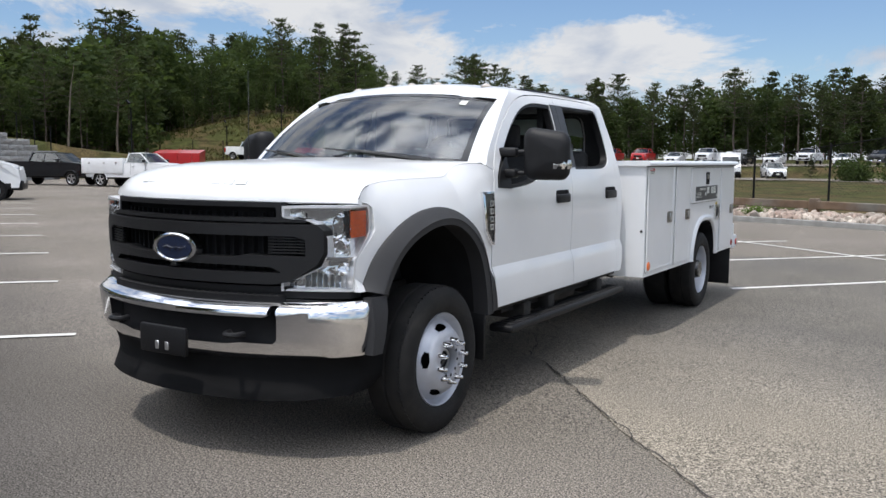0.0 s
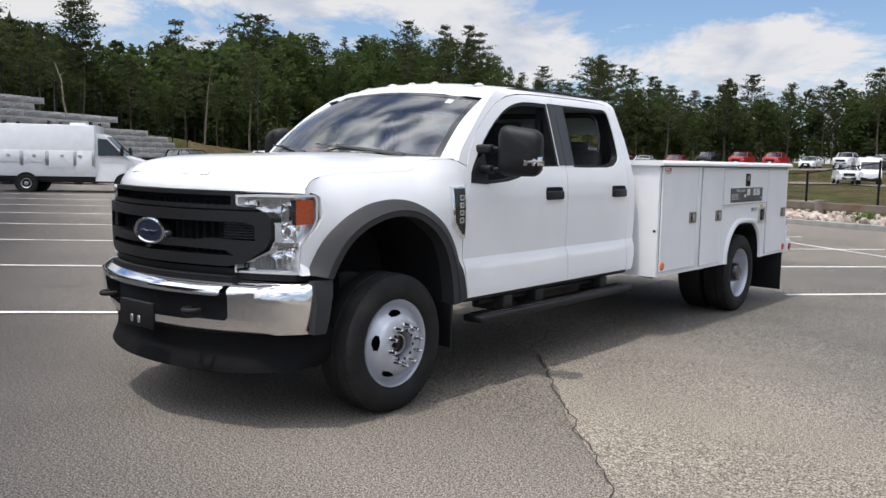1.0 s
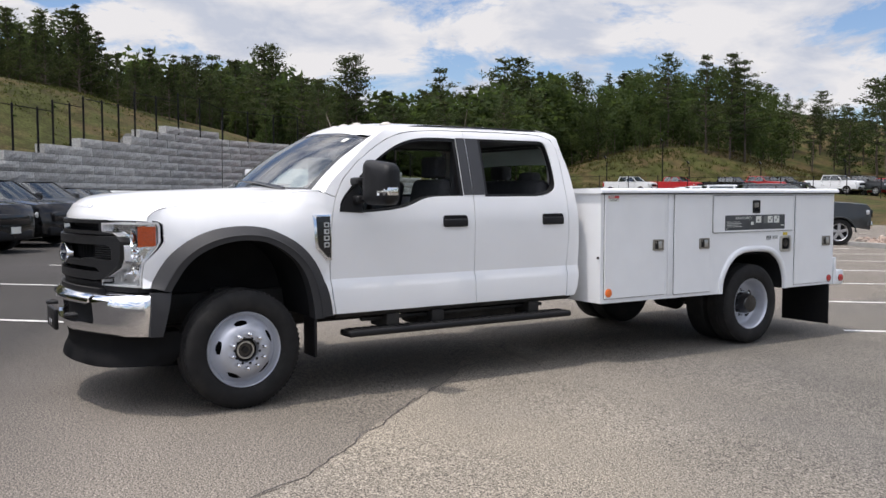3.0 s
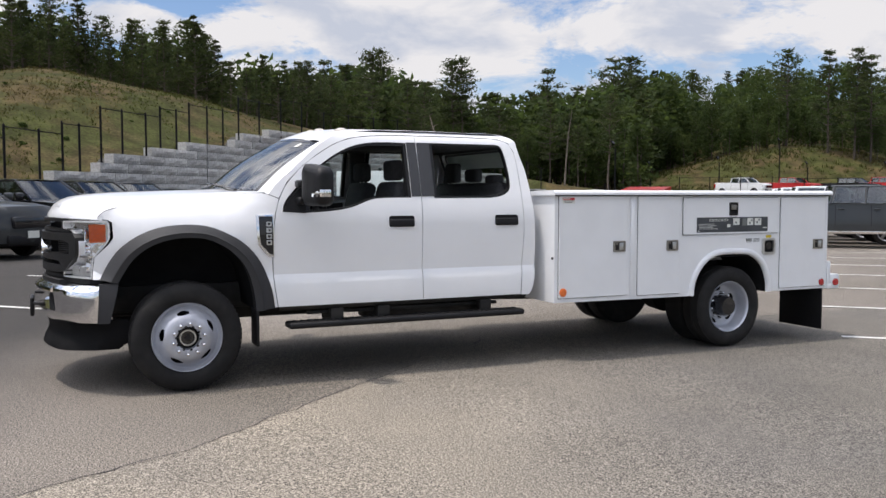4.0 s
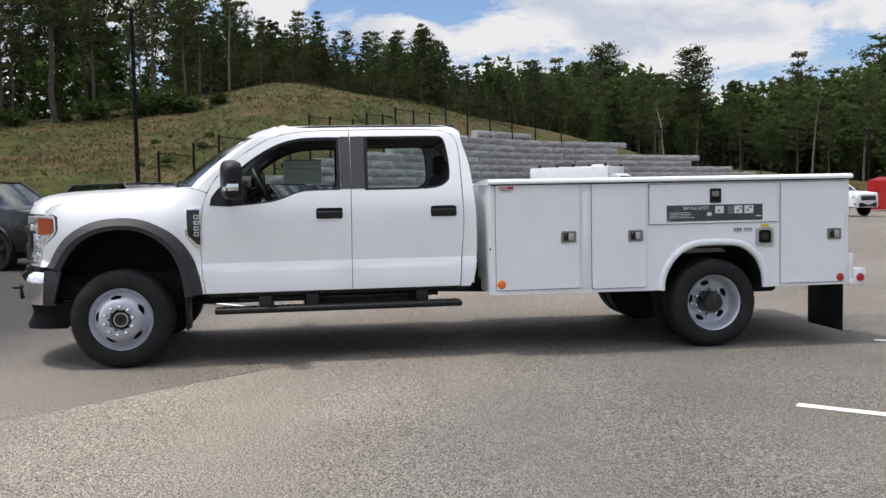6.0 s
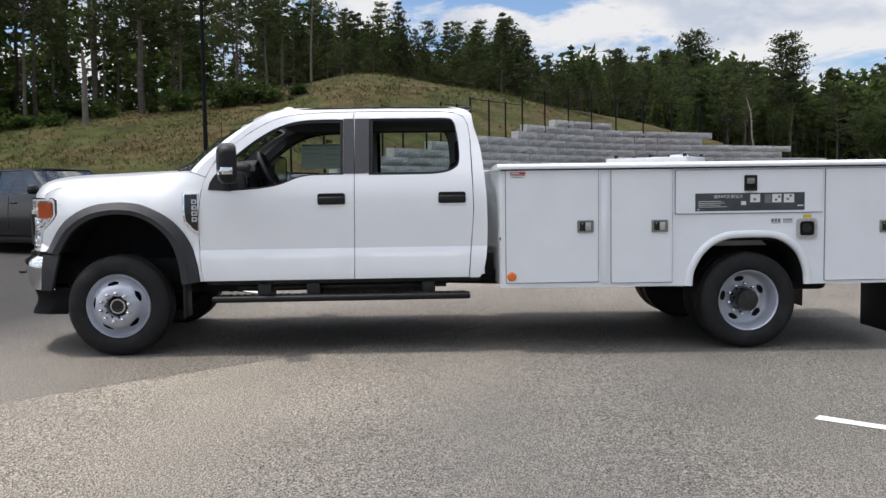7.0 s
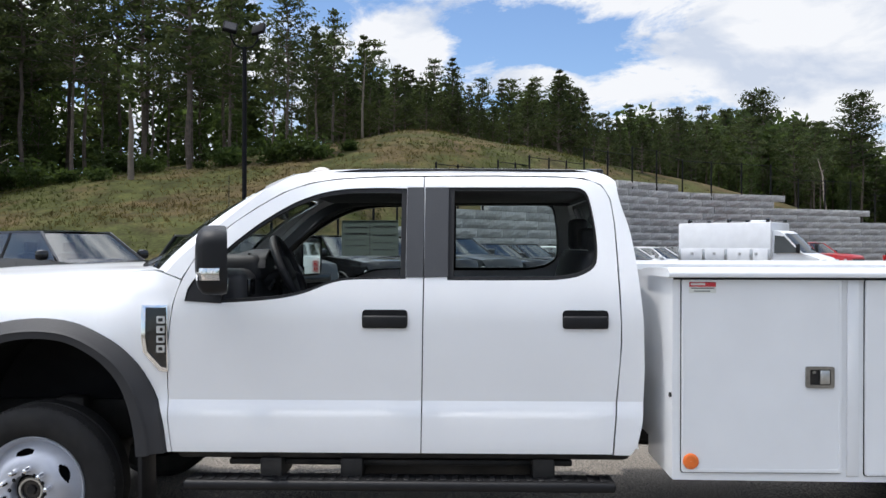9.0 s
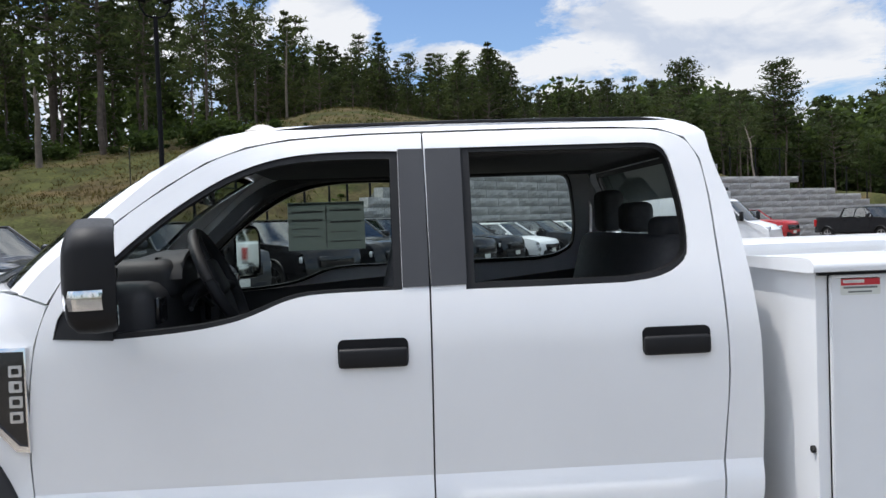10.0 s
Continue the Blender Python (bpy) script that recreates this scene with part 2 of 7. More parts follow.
def tube(bm, pts, radii, n=8, caps=True):
    """A round bar along pts, with a radius at each."""
    rings = []
    pts = [Vector(p) for p in pts]
    if not hasattr(radii, "__len__"):
        radii = [radii] * len(pts)
    for i, p in enumerate(pts):
        d = (pts[min(i + 1, len(pts) - 1)] - pts[max(i - 1, 0)]).normalized()
        a = d.cross(Vector((0.31, 0.17, 0.93)))
        a = a.normalized() if a.length > 0.05 else d.cross(Vector((1, 0, 0))).normalized()
        b = d.cross(a)
        rings.append([bm.verts.new(p + (a * math.cos(2 * math.pi * k / n) + b * math.sin(2 * math.pi * k / n)) * radii[i]) for k in range(n)])
    for r0, r1 in zip(rings, rings[1:]):
        for k in range(n):
            bm.faces.new((r0[k], r0[(k + 1) % n], r1[(k + 1) % n], r1[k]))
    if caps:
        bm.faces.new(rings[0][::-1]), bm.faces.new(rings[-1])
    return bm


def lathe(bm, profile, n=48, axis=0, at=(0, 0, 0), skip=None):
    """Turns (offset along the axis, radius) round the axis; skip(i, angle) leaves a face out."""
    rings = []
    for o, r in profile:
        ring = []
        for k in range(n):
            a = 2 * math.pi * k / n
            p = [0, 0, 0]
            p[axis], p[(axis + 1) % 3], p[(axis + 2) % 3] = o, r * math.cos(a), r * math.sin(a)
            ring.append(bm.verts.new(Vector(p) + Vector(at)))
        rings.append(ring)
    for i in range(len(rings) - 1):
        for k in range(n):
            if skip and skip(i, 2 * math.pi * (k + 0.5) / n):
                continue
            bm.faces.new((rings[i][k], rings[i][(k + 1) % n], rings[i + 1][(k + 1) % n], rings[i + 1][k]))
    return bm


def loft(bm, rows, closed=False):
    """Skins rows of equally many points."""
    vs = [[bm.verts.new(p) for p in row] for row in rows]
    for a, b in zip(vs, vs[1:]):
        for k in range(len(a) - (0 if closed else 1)):
            q = (a[k], a[(k + 1) % len(a)], b[(k + 1) % len(a)], b[k])
            if len({tuple(round(c, 5) for c in v.co) for v in q}) > 2:
                bm.faces.new(q)
    return vs


def skirt(bm, depth):
    """Turns the open rim of a panel inwards by the vector depth(v)."""
    rim = [e for e in bm.edges if len(e.link_faces) == 1]
    made = {}
    for e in rim:
        for v in e.verts:
            if v not in made:
                made[v] = bm.verts.new(v.co + depth(v.co))
    for e in rim:
        a, b = e.verts
        bm.faces.new((a, b, made[b], made[a]))


def sheet(outline, holes=(), cuts=(), axis="x"):
    """A flat panel in the plane across axis, filled between outline and holes and sliced for bending. cuts: (direction, offset)."""
    bm = bmesh.new()
    edges = []
    for loop in (outline, *holes):
        vs = [bm.verts.new((0, p[0], p[1]) if axis == "x" else (p[0], 0, p[1])) for p in loop]
        edges += [bm.edges.new((vs[i], vs[(i + 1) % len(vs)])) for i in range(len(vs))]
    bmesh.ops.triangle_fill(bm, use_beauty=True, use_dissolve=False, edges=edges)
    for k, v in cuts:
        no, co = [0, 0, 0], [0, 0, 0]
        no["xyz".index(k)], co["xyz".index(k)] = 1, v
        bmesh.ops.bisect_plane(bm, geom=bm.verts[:] + bm.edges[:] + bm.faces[:], dist=1e-5, plane_co=co, plane_no=no)
    return bm


def rounded(y0, z0, y1, z1, r, n=4):
    """A rectangle with rounded corners."""
    out = []
    for cy, cz, a0 in ((y1 - r, z1 - r, 0), (y0 + r, z1 - r, 90), (y0 + r, z0 + r, 180), (y1 - r, z0 + r, 270)):
        for k in range(n + 1):
            a = radians(a0 + 90 * k / n)
            out.append((cy + r * math.cos(a), cz + r * math.sin(a)))
    return out


def smooth_path(pts, n=4):
    """Catmull-Rom through pts."""
    out = []
    for i in range(len(pts) - 1):
        p = [np.array(pts[min(max(j, 0), len(pts) - 1)], float) for j in (i - 1, i, i + 1, i + 2)]
        for k in range(n):
            t = k / n
            out.append(tuple(0.5 * (2 * p[1] + (p[2] - p[0]) * t + (2 * p[0] - 5 * p[1] + 4 * p[2] - p[3]) * t * t + (3 * p[1] - p[0] - 3 * p[2] + p[3]) * t ** 3)))
    return out + [tuple(pts[-1])]


# ---- the service truck: its front axle stands over the origin, its nose towards -y, its driver's side towards +x ----
truck = thing("service_truck", "white crew-cab work truck with a white service body on asphalt", "truck")

SIDE_Z = (0.40, 0.575, 0.62, 0.650, 0.664, 0.77, 0.80, 0.855, 1.11, 1.275, 1.365, 1.457, 1.528, 1.628, 1.728, 1.828, 1.908, 1.958, 1.988, 2.015, 2.032)
SIDE_X = (0.985, 0.997, 1.001, 1.001, 1.0005, 0.994, 0.990, 0.968, 0.977, 0.974, 0.964, 0.945, 0.925, 0.897, 0.869, 0.840, 0.815, 0.794, 0.768, 0.722, 0.66)


def side_x(y, z):
    x = float(np.interp(z, SIDE_Z, SIDE_X))
    if y < -0.1:
        x -= float(np.interp(-y, (0.1, 0.2, 0.3, 0.42, 0.53, 0.65), (0.0, 0.005, 0.018, 0.042, 0.068, 0.082))) * max(0.0, min(1.0, (z - 0.83) / 0.06))
    if y < 0.62 and z > 1.12:
        x -= 0.085 * ((z - 1.12) / 0.29) ** 2.2 * max(0.0, min(1.0, (0.62 - y) / 0.32)) * max(0.0, min(1.0, (y + 0.64) / 0.22))
    return x


def up(loop):
    """Lifts the upper cab a little towards its rear."""
    return [(y - (0.015 + 0.05 * max(0.0, min(1.0, (z - 1.15) / 0.6)) * max(0.0, min(1.0, (y - 2.925) / 0.06))) * max(0.0, min(1.0, (y - 2.80) / 0.08)), z + 0.029 * max(0.0, min(1.0, (z - 1.05) / 0.12)) * max(0.0, min(1.0, (y - 0.90) / 0.35))) for y, z in loop]


Z_CUTS = [("z", z) for z in (0.62, 0.65, 0.664, 0.72, 0.77, 0.80, 0.83, 0.855, 0.95, 1.05, 1.15, 1.25, 1.30, 1.34, 1.39, 1.43, 1.50, 1.60, 1.70, 1.80, 1.88, 1.93, 1.96, 1.99, 2.015)]


def on_side(bm, s, out=0.0, deep=0.03):
    for v in bm.verts:
        v.co.x = s * (side_x(v.co.y, v.co.z) + out)
    if deep:
        skirt(bm, lambda c: Vector((-s * deep, 0, 0)))
    bmesh.ops.recalc_face_normals(bm, faces=bm.faces)
    return bm


DOOR_F = smooth_path([(0.695, 0.602), (0.673, 0.75), (0.664, 0.95), (0.668, 1.15), (0.69, 1.33), (0.727, 1.45), (0.80, 1.575), (0.932, 1.704), (1.07, 1.792), (1.206, 1.862), (1.34, 1.908), (1.478, 1.932), (1.70, 1.945), (1.928, 1.948)], 3) + [(1.932, 1.42), (1.922, 0.602)]
WIN_F = smooth_path([(0.742, 1.345), (1.0, 1.331), (1.20, 1.331), (1.30, 1.345), (1.382, 1.371), (1.46, 1.402), (1.55, 1.421), (1.70, 1.426), (1.845, 1.427)], 3) + smooth_path([(1.845, 1.887), (1.70, 1.890), (1.52, 1.883), (1.369, 1.852), (1.22, 1.788), (1.068, 1.700), (0.92, 1.587), (0.80, 1.47), (0.755, 1.405)], 3)
DOOR_R = [(1.9275, 0.602), (1.938, 1.42), (1.933, 1.948)] + smooth_path([(2.30, 1.950), (2.60, 1.945), (2.745, 1.935), (2.84, 1.90), (2.888, 1.83), (2.905, 1.70), (2.912, 1.50), (2.917, 1.337), (2.922, 1.13), (2.90, 0.86), (2.886, 0.70), (2.878, 0.602)], 3)
WIN_R = [(2.052, 1.421), (2.30, 1.421)] + smooth_path([(2.58, 1.423), (2.70, 1.440), (2.784, 1.488), (2.803, 1.56), (2.800, 1.65), (2.788, 1.75), (2.768, 1.845), (2.742, 1.880), (2.70, 1.892), (2.60, 1.893)], 3) + [(2.056, 1.893)]
SHELL = smooth_path([(0.64, 1.485), (0.70, 1.56), (0.80, 1.65), (0.93, 1.76), (1.05, 1.85), (1.15, 1.91), (1.26, 1.955), (1.40, 1.983), (1.6, 1.996), (2.2, 1.999), (2.7, 1.993), (2.78, 1.986), (2.87, 1.963), (2.93, 1.923), (2.975, 1.86), (3.008, 1.76), (3.03, 1.65), (3.04, 1.44), (3.04, 1.0), (3.025, 0.75), (2.99, 0.63), (2.965, 0.597)], 2)
SHELL += [(2.886, 0.597), (2.894, 0.70), (2.908, 0.86), (2.930, 1.13), (2.925, 1.337), (2.920, 1.50), (2.913, 1.70), (2.896, 1.833), (2.846, 1.908), (2.75, 1.943), (2.60, 1.953), (2.30, 1.958), (1.93, 1.956), (1.70, 1.953), (1.478, 1.940), (1.34, 1.916), (1.206, 1.870), (1.07, 1.800), (0.932, 1.712), (0.794, 1.583), (0.719, 1.455)]
DOOR_F, WIN_F, DOOR_R, WIN_R, SHELL = up(DOOR_F), up(WIN_F), up(DOOR_R), up(WIN_R), up(SHELL)
ARCH_OUT = smooth_path([(-0.597, 0.862), (-0.53, 0.99), (-0.453, 1.089), (-0.34, 1.173), (-0.217, 1.226), (-0.10, 1.249), (0.04, 1.256), (0.18, 1.238), (0.30, 1.192), (0.42, 1.122), (0.519, 1.025), (0.595, 0.90), (0.645, 0.75), (0.668, 0.60)], 3)
ARCH_IN = smooth_path([(-0.478, 0.835), (-0.435, 0.91), (-0.375, 1.0), (-0.29, 1.075), (-0.19, 1.125), (-0.085, 1.152), (0.03, 1.160), (0.15, 1.146), (0.25, 1.105), (0.345, 1.04), (0.425, 0.95), (0.475, 0.84), (0.508, 0.70), (0.52, 0.58)], 3)
SEAM = smooth_path([(-0.60, 1.318), (-0.52, 1.372), (-0.30, 1.402), (0.0, 1.410), (0.25, 1.415), (0.33, 1.445), (0.43, 1.484), (0.62, 1.498)], 3)


def crease(ob, z=0.855):
    """A crisp pressed line along the panel."""
    me = ob.data
    for e in me.edges:
        if all(abs(me.vertices[i].co.z - z) < 0.002 for i in e.vertices):
            e.use_edge_sharp = True


def cab_side(s):
    name = "driver" if s > 0 else "passenger"
    shell = part("cab_side", on_side(sheet(SHELL, (), Z_CUTS), s), WHITE, truck)
    crease(shell)
    for outline, hole, handle_y, kind in ((DOOR_F, WIN_F, 1.744, "front_door"), (DOOR_R, WIN_R, 2.734, "rear_door")):
        cuts = Z_CUTS + [("y", y) for y in (1.0, 1.25, 1.5, 1.75, 2.2, 2.5, 2.7)]
        door = part(kind, on_side(sheet(outline, [hole], cuts), s, 0.002), WHITE, truck)
        crease(door)
        c = np.mean(hole, axis=0)
        ring = [tuple(c + (np.array(p) - c) * np.array([1 - 0.05, 1 - 0.075])) for p in hole]
        part("window_seal", on_side(sheet(hole, [ring], [("z", z) for z in (1.43, 1.5, 1.6, 1.7, 1.8, 1.88)]), s, -0.006, 0.05), PLASTIC, door, "black rubber window seal")
        if s < 0:
            pane = on_side(sheet(hole, (), [("z", z) for z in (1.43, 1.5, 1.6, 1.7, 1.8, 1.88)]), s, -0.03, 0)
            part("window_pane", pane, GLASS, door, "tinted window glass").visible_shadow = False
        # grip with a dark recess round it
        cup = on_side(sheet(rounded(handle_y - 0.113, 1.213, handle_y + 0.113, 1.305, 0.02)), s, 0.006, 0.01)
        pull = part("door_handle", cup, DEEP, door, "black door handle")
        bar = bmesh.new()
        box(bar, (s * 0.972, handle_y - 0.111, 1.2145), (s * 0.997, handle_y + 0.111, 1.277), 0.010, 3)
        part("grip", bar, PLASTIC, pull)
        # inner trim of the door
        inner = sheet([(min(p[0] for p in outline) + 0.12, 0.66), (max(p[0] for p in outline) - 0.04, 0.66), (max(p[0] for p in outline) - 0.1, 1.40), (min(p[0] for p in outline) + 0.18, 1.33)])
        part("door_card", on_side(inner, s, -0.07, 0.02), TRIM, door)
    # the broad pillar plates between the two windows
    for y0, y1, t0, t1 in ((1.846, 1.932, 1.846, 1.932), (1.938, 2.055, 1.938, 2.058)):
        plate = sheet([(y0, 1.464), (y1, 1.465 if y0 < 1.9 else 1.467), (t1, 1.922), (t0, 1.922)], (), [("z", z) for z in (1.5, 1.6, 1.7, 1.8)])
        part("pillar_plate", on_side(plate, s, 0.006, 0.02), APPLIQUE, truck, "satin black pillar plate")
    # front wing with its arch cut out
    wing = [(-0.60, 1.318), (-0.575, 1.302), (-0.53, 1.294), (-0.502, 1.275), (-0.498, 1.16), (-0.53, 1.115), (-0.628, 1.022), (-0.640, 0.93), (-0.645, 0.862)] + ARCH_OUT + [(0.690, 0.602), (0.667, 0.75), (0.657, 0.95), (0.661, 1.15), (0.683, 1.33), (0.718, 1.448), (0.632, 1.482)] + [p for p in SEAM[::-1] if p[0] < 0.60]
    cuts = Z_CUTS + [("y", y) for y in (-0.5, -0.4, -0.3, -0.2, -0.1, 0.1, 0.3, 0.5)]
    part("front_wing", on_side(sheet(wing, (), cuts), s, 0.0, 0.03), WHITE, truck)
    # arch moulding
    bm = bmesh.new()
    rows = []
    for (yo, zo), (yi, zi) in zip(ARCH_OUT, ARCH_IN):
        xo = side_x(yo, zo)
        d = 0.045 * max(0.0, min(1.0, (-0.2 - yo) / 0.35))
        rows.append([(s * (xo + 0.002), yo, zo), (s * (xo + 0.022), yo * 0.94 + yi * 0.06, zo * 0.94 + zi * 0.06), (s * (1.018 - d), (yo + yi) / 2, (zo + zi) / 2), (s * (1.034 - d), yi * 0.62 + yo * 0.38, zi * 0.62 + zo * 0.38), (s * (1.030 - d), yi * 0.55 + yo * 0.45, zi * 0.55 + zo * 0.45 - 0.004), (s * (1.026 - d), yi, zi), (s * 0.90, yi, zi + 0.01)])
    loft(bm, rows)
    part("arch_moulding", bm, FLARE, truck, "dark grey plastic wheel arch moulding", 50)
    # black liner inside the arch
    bm = bmesh.new()
    liner = [(yi * 0.99, zi + 0.012) for yi, zi in ARCH_IN]
    loft(bm, [[(s * 0.93, y, z), (s * 0.42, y, z)] for y, z in liner])
    part("arch_liner", bm, DEEP, truck)
    # end piece below the lamp, from bumper to arch
    end = sheet([(-0.606, 0.832), (-0.473, 0.832), (-0.49, 0.75), (-0.52, 0.62), (-0.54, 0.545), (-0.622, 0.548), (-0.612, 0.70)], (), [("z", 0.7)])
    part("bumper_end", on_side(end, s, -0.006, 0.05), FLARE, truck)


for s in (1, -1):
    cab_side(s)


def edge_z(y):
    return float(np.interp(y, [p[0] for p in SHELL[:34]], [p[1] for p in SHELL[:34]]))


# roof
bm = bmesh.new()
rows = []
US = [math.sin(math.pi / 2 * k / 12) for k in range(-12, 13)]
for y in (1.13, 1.16, 1.20, 1.26, 1.33, 1.42, 1.55, 1.75, 2.0, 2.3, 2.6, 2.70, 2.77, 2.82, 2.855, 2.885, 2.908, 2.920, 2.943, 2.965):
    ze = float(np.interp(y, (1.13, 1.15, 1.26, 1.40, 1.6, 2.2, 2.7, 2.77, 2.855, 2.908, 2.920, 2.943, 2.968), (1.913, 1.928, 1.984, 2.012, 2.025, 2.028, 2.022, 2.014, 1.990, 1.950, 1.885, 1.785, 1.70)))
    bow = float(np.interp(y, (1.13, 1.3, 1.6, 2.0), (0.14, 0.10, 0.03, 0.0))) - float(np.interp(y, (2.8, 2.97), (0.0, 0.05)))
    crown = float(np.interp(y, (1.13, 1.3, 1.6, 2.6, 3.0), (0.055, 0.05, 0.042, 0.042, 0.03)))
    xe = side_x(y, ze)
    rows.append([(u * xe, y - bow * (1 - u * u), ze + crown * (1 - u * u) - 0.012 * (abs(abs(u) - 0.72) < 0.06)) for u in US])
loft(bm, rows)
roof = part("roof", bm, WHITE, truck)
for s in (1, -1):
    part("roof_molding", tube(bmesh.new(), [(s * 0.735, y, edge_z(y) - 0.010) for y in (1.35, 1.6, 2.0, 2.4, 2.7, 2.8)], 0.0065, 6), PLASTIC, roof, "black roof ditch strip")
part("high_stop_lamp", boxes(((-0.20, 2.84, 2.038), (0.20, 2.95, 2.072), 0.015)), GLOSSBLACK, roof)
for x, y in ((-0.55, 1.36), (-0.21, 1.27), (0.0, 1.255), (0.21, 1.27), (0.55, 1.36)):
    bm = bmesh.new()
    lathe(bm, [(0.0, 0.062), (0.012, 0.062), (0.020, 0.05), (0.034, 0.036), (0.044, 0.02), (0.047, 0.002)], 16, 2)
    bmesh.ops.scale(bm, vec=(0.58, 1.0, 0.62), verts=bm.verts)
    bmesh.ops.translate(bm, vec=(x, y, 2.034 if abs(x) < 0.4 else 2.020), verts=bm.verts)
    part("clearance_lamp", bm, CLEARLAMP, roof, "small clear clearance lamp")

# windscreen, its black border, and the pillars beside it
BOT = lambda u: Vector((u * 0.845, 0.565 - 0.25 * (1 - u * u), 1.492 + 0.008 * (1 - u * u)))
TOP = lambda u: Vector((u * 0.745, 1.125 - 0.14 * (1 - u * u), 1.911 + 0.055 * (1 - u * u)))


def screen_rows(us, ts, lift=0.0):
    return [[BOT(u).lerp(TOP(u), t) + Vector((0, -0.6, 0.8)) * (0.035 * math.sin(math.pi * t) + lift) for u in us] for t in ts]


bm = bmesh.new()
loft(bm, screen_rows(US, [k / 10 for k in range(11)]))
screen = part("windscreen", bm, SCREEN, truck, "clear curved windscreen")
screen.visible_shadow = False
bm = bmesh.new()
loft(bm, screen_rows(US, (0.0, 0.05), 0.002)), loft(bm, screen_rows(US, (0.95, 1.0), 0.002))
for s in (1, -1):
    loft(bm, screen_rows([s * u for u in (0.955, 0.98, 1.0)], [k / 10 for k in range(11)], 0.002))
part("screen_border", bm, GLOSSBLACK, screen, "black glass border")
for s in (1, -1):
    bm = bmesh.new()
    rows = []
    for k in range(11):
        t = k / 10
        g = BOT(1).lerp(TOP(1), t) + Vector((0, -0.6, 0.8)) * 0.035 * math.sin(math.pi * t)
        a = np.interp(t, np.linspace(0, 1, 6), [p[0] for p in ((0.64, 0), (0.70, 0), (0.80, 0), (0.93, 0), (1.05, 0), (1.15, 0))])
        z = float(np.interp(a, [p[0] for p in SHELL[:12]], [p[1] for p in SHELL[:12]]))
        o = Vector((side_x(a, z), a, z))
        rows.append([(s * p.x, p.y, p.z) for p in (g, g.lerp(o, 0.4) + Vector((0.004, -0.012, 0.01)), o)])
    loft(bm, rows)
    part("windscreen_pillar", bm, WHITE, truck, angle=60)
bm = bmesh.new()
loft(bm, screen_rows((0.74, 0.77, 0.80), (0.83, 0.87, 0.91), 0.004))
part("inspection_sticker", bm, PAPER, screen, "small white sticker")

# cowl and wipers
bm = bmesh.new()
loft(bm, [[BOT(u) + Vector((0, d, h)) for u in US] for d, h in ((0.03, 0.008), (-0.03, 0.004), (-0.09, -0.02), (-0.13, -0.05))])
part("cowl", bm, PLASTIC, truck, "black plastic cowl")
for x0, x1 in ((0.10, 0.66), (-0.62, -0.12)):
    bm = bmesh.new()
    a, b = BOT(x1 / 0.845), BOT(x0 / 0.845)
    tube(bm, [a + Vector((0, -0.03, 0.02)), a.lerp(b, 0.5) + Vector((0, 0.01, 0.05)), b + Vector((0, 0.055, 0.075))], [0.016, 0.012, 0.008], 6)
    tube(bm, [a.lerp(b, 0.1) + Vector((0, 0.05, 0.045)), a.lerp(b, 0.6) + Vector((0, 0.045, 0.045)), b.lerp(a, -0.3) + Vector((0, 0.07, 0.08))], 0.007, 6)
    part("wiper", bm, GLOSSBLACK, truck, "black wiper arm")
bm = bmesh.new()
tube(bm, [(-0.85, 0.47, 1.49), (-0.85, 0.47, 1.52)], [0.02, 0.012], 10), tube(bm, [(-0.85, 0.47, 1.52), (-0.85, 0.475, 2.12)], 0.0028, 5)
part("aerial", bm, GLOSSBLACK, truck, "thin black whip aerial")

# bonnet: sections from its side seams over the top
bm = bmesh.new()
rows = []
YS = (-0.60, -0.59, -0.575, -0.55, -0.51, -0.45, -0.36, -0.24, -0.10, 0.05, 0.20, 0.28, 0.33, 0.38, 0.43, 0.50, 0.56, 0.60)
SHAPE = ((1.0, 0.0), (0.987, 0.13), (0.965, 0.27), (0.935, 0.41), (0.89, 0.56), (0.83, 0.70), (0.755, 0.83), (0.67, 0.94), (0.60, 1.02), (0.53, 1.12), (0.45, 1.30), (0.30, 1.36), (0.15, 1.38), (0.0, 1.39))


def bonnet_point(y, fx, fz):
    zs = float(np.interp(y, [p[0] for p in SEAM], [p[1] for p in SEAM])) + 0.004
    zt = float(np.interp(y, (-0.60, -0.575, -0.55, -0.50, -0.42, -0.30, -0.10, 0.10, 0.30, 0.62), (1.330, 1.372, 1.402, 1.436, 1.458, 1.470, 1.480, 1.489, 1.499, 1.512)))
    rise = float(np.interp(y, (-0.60, -0.5, -0.2, 0.6), (0.1, 0.55, 1.0, 0.7)))
    bow = float(np.interp(y, (-0.60, 0.60), (0.33, 0.255)))
    h = zs + min(fz, 1.0) * (max(zt, zs + 0.004) - zs) + max(0.0, fz - 1.0) * 0.055 * rise
    return fx * (side_x(y, zs) + 0.001), y - bow * (1 - fx ** 2.2), h


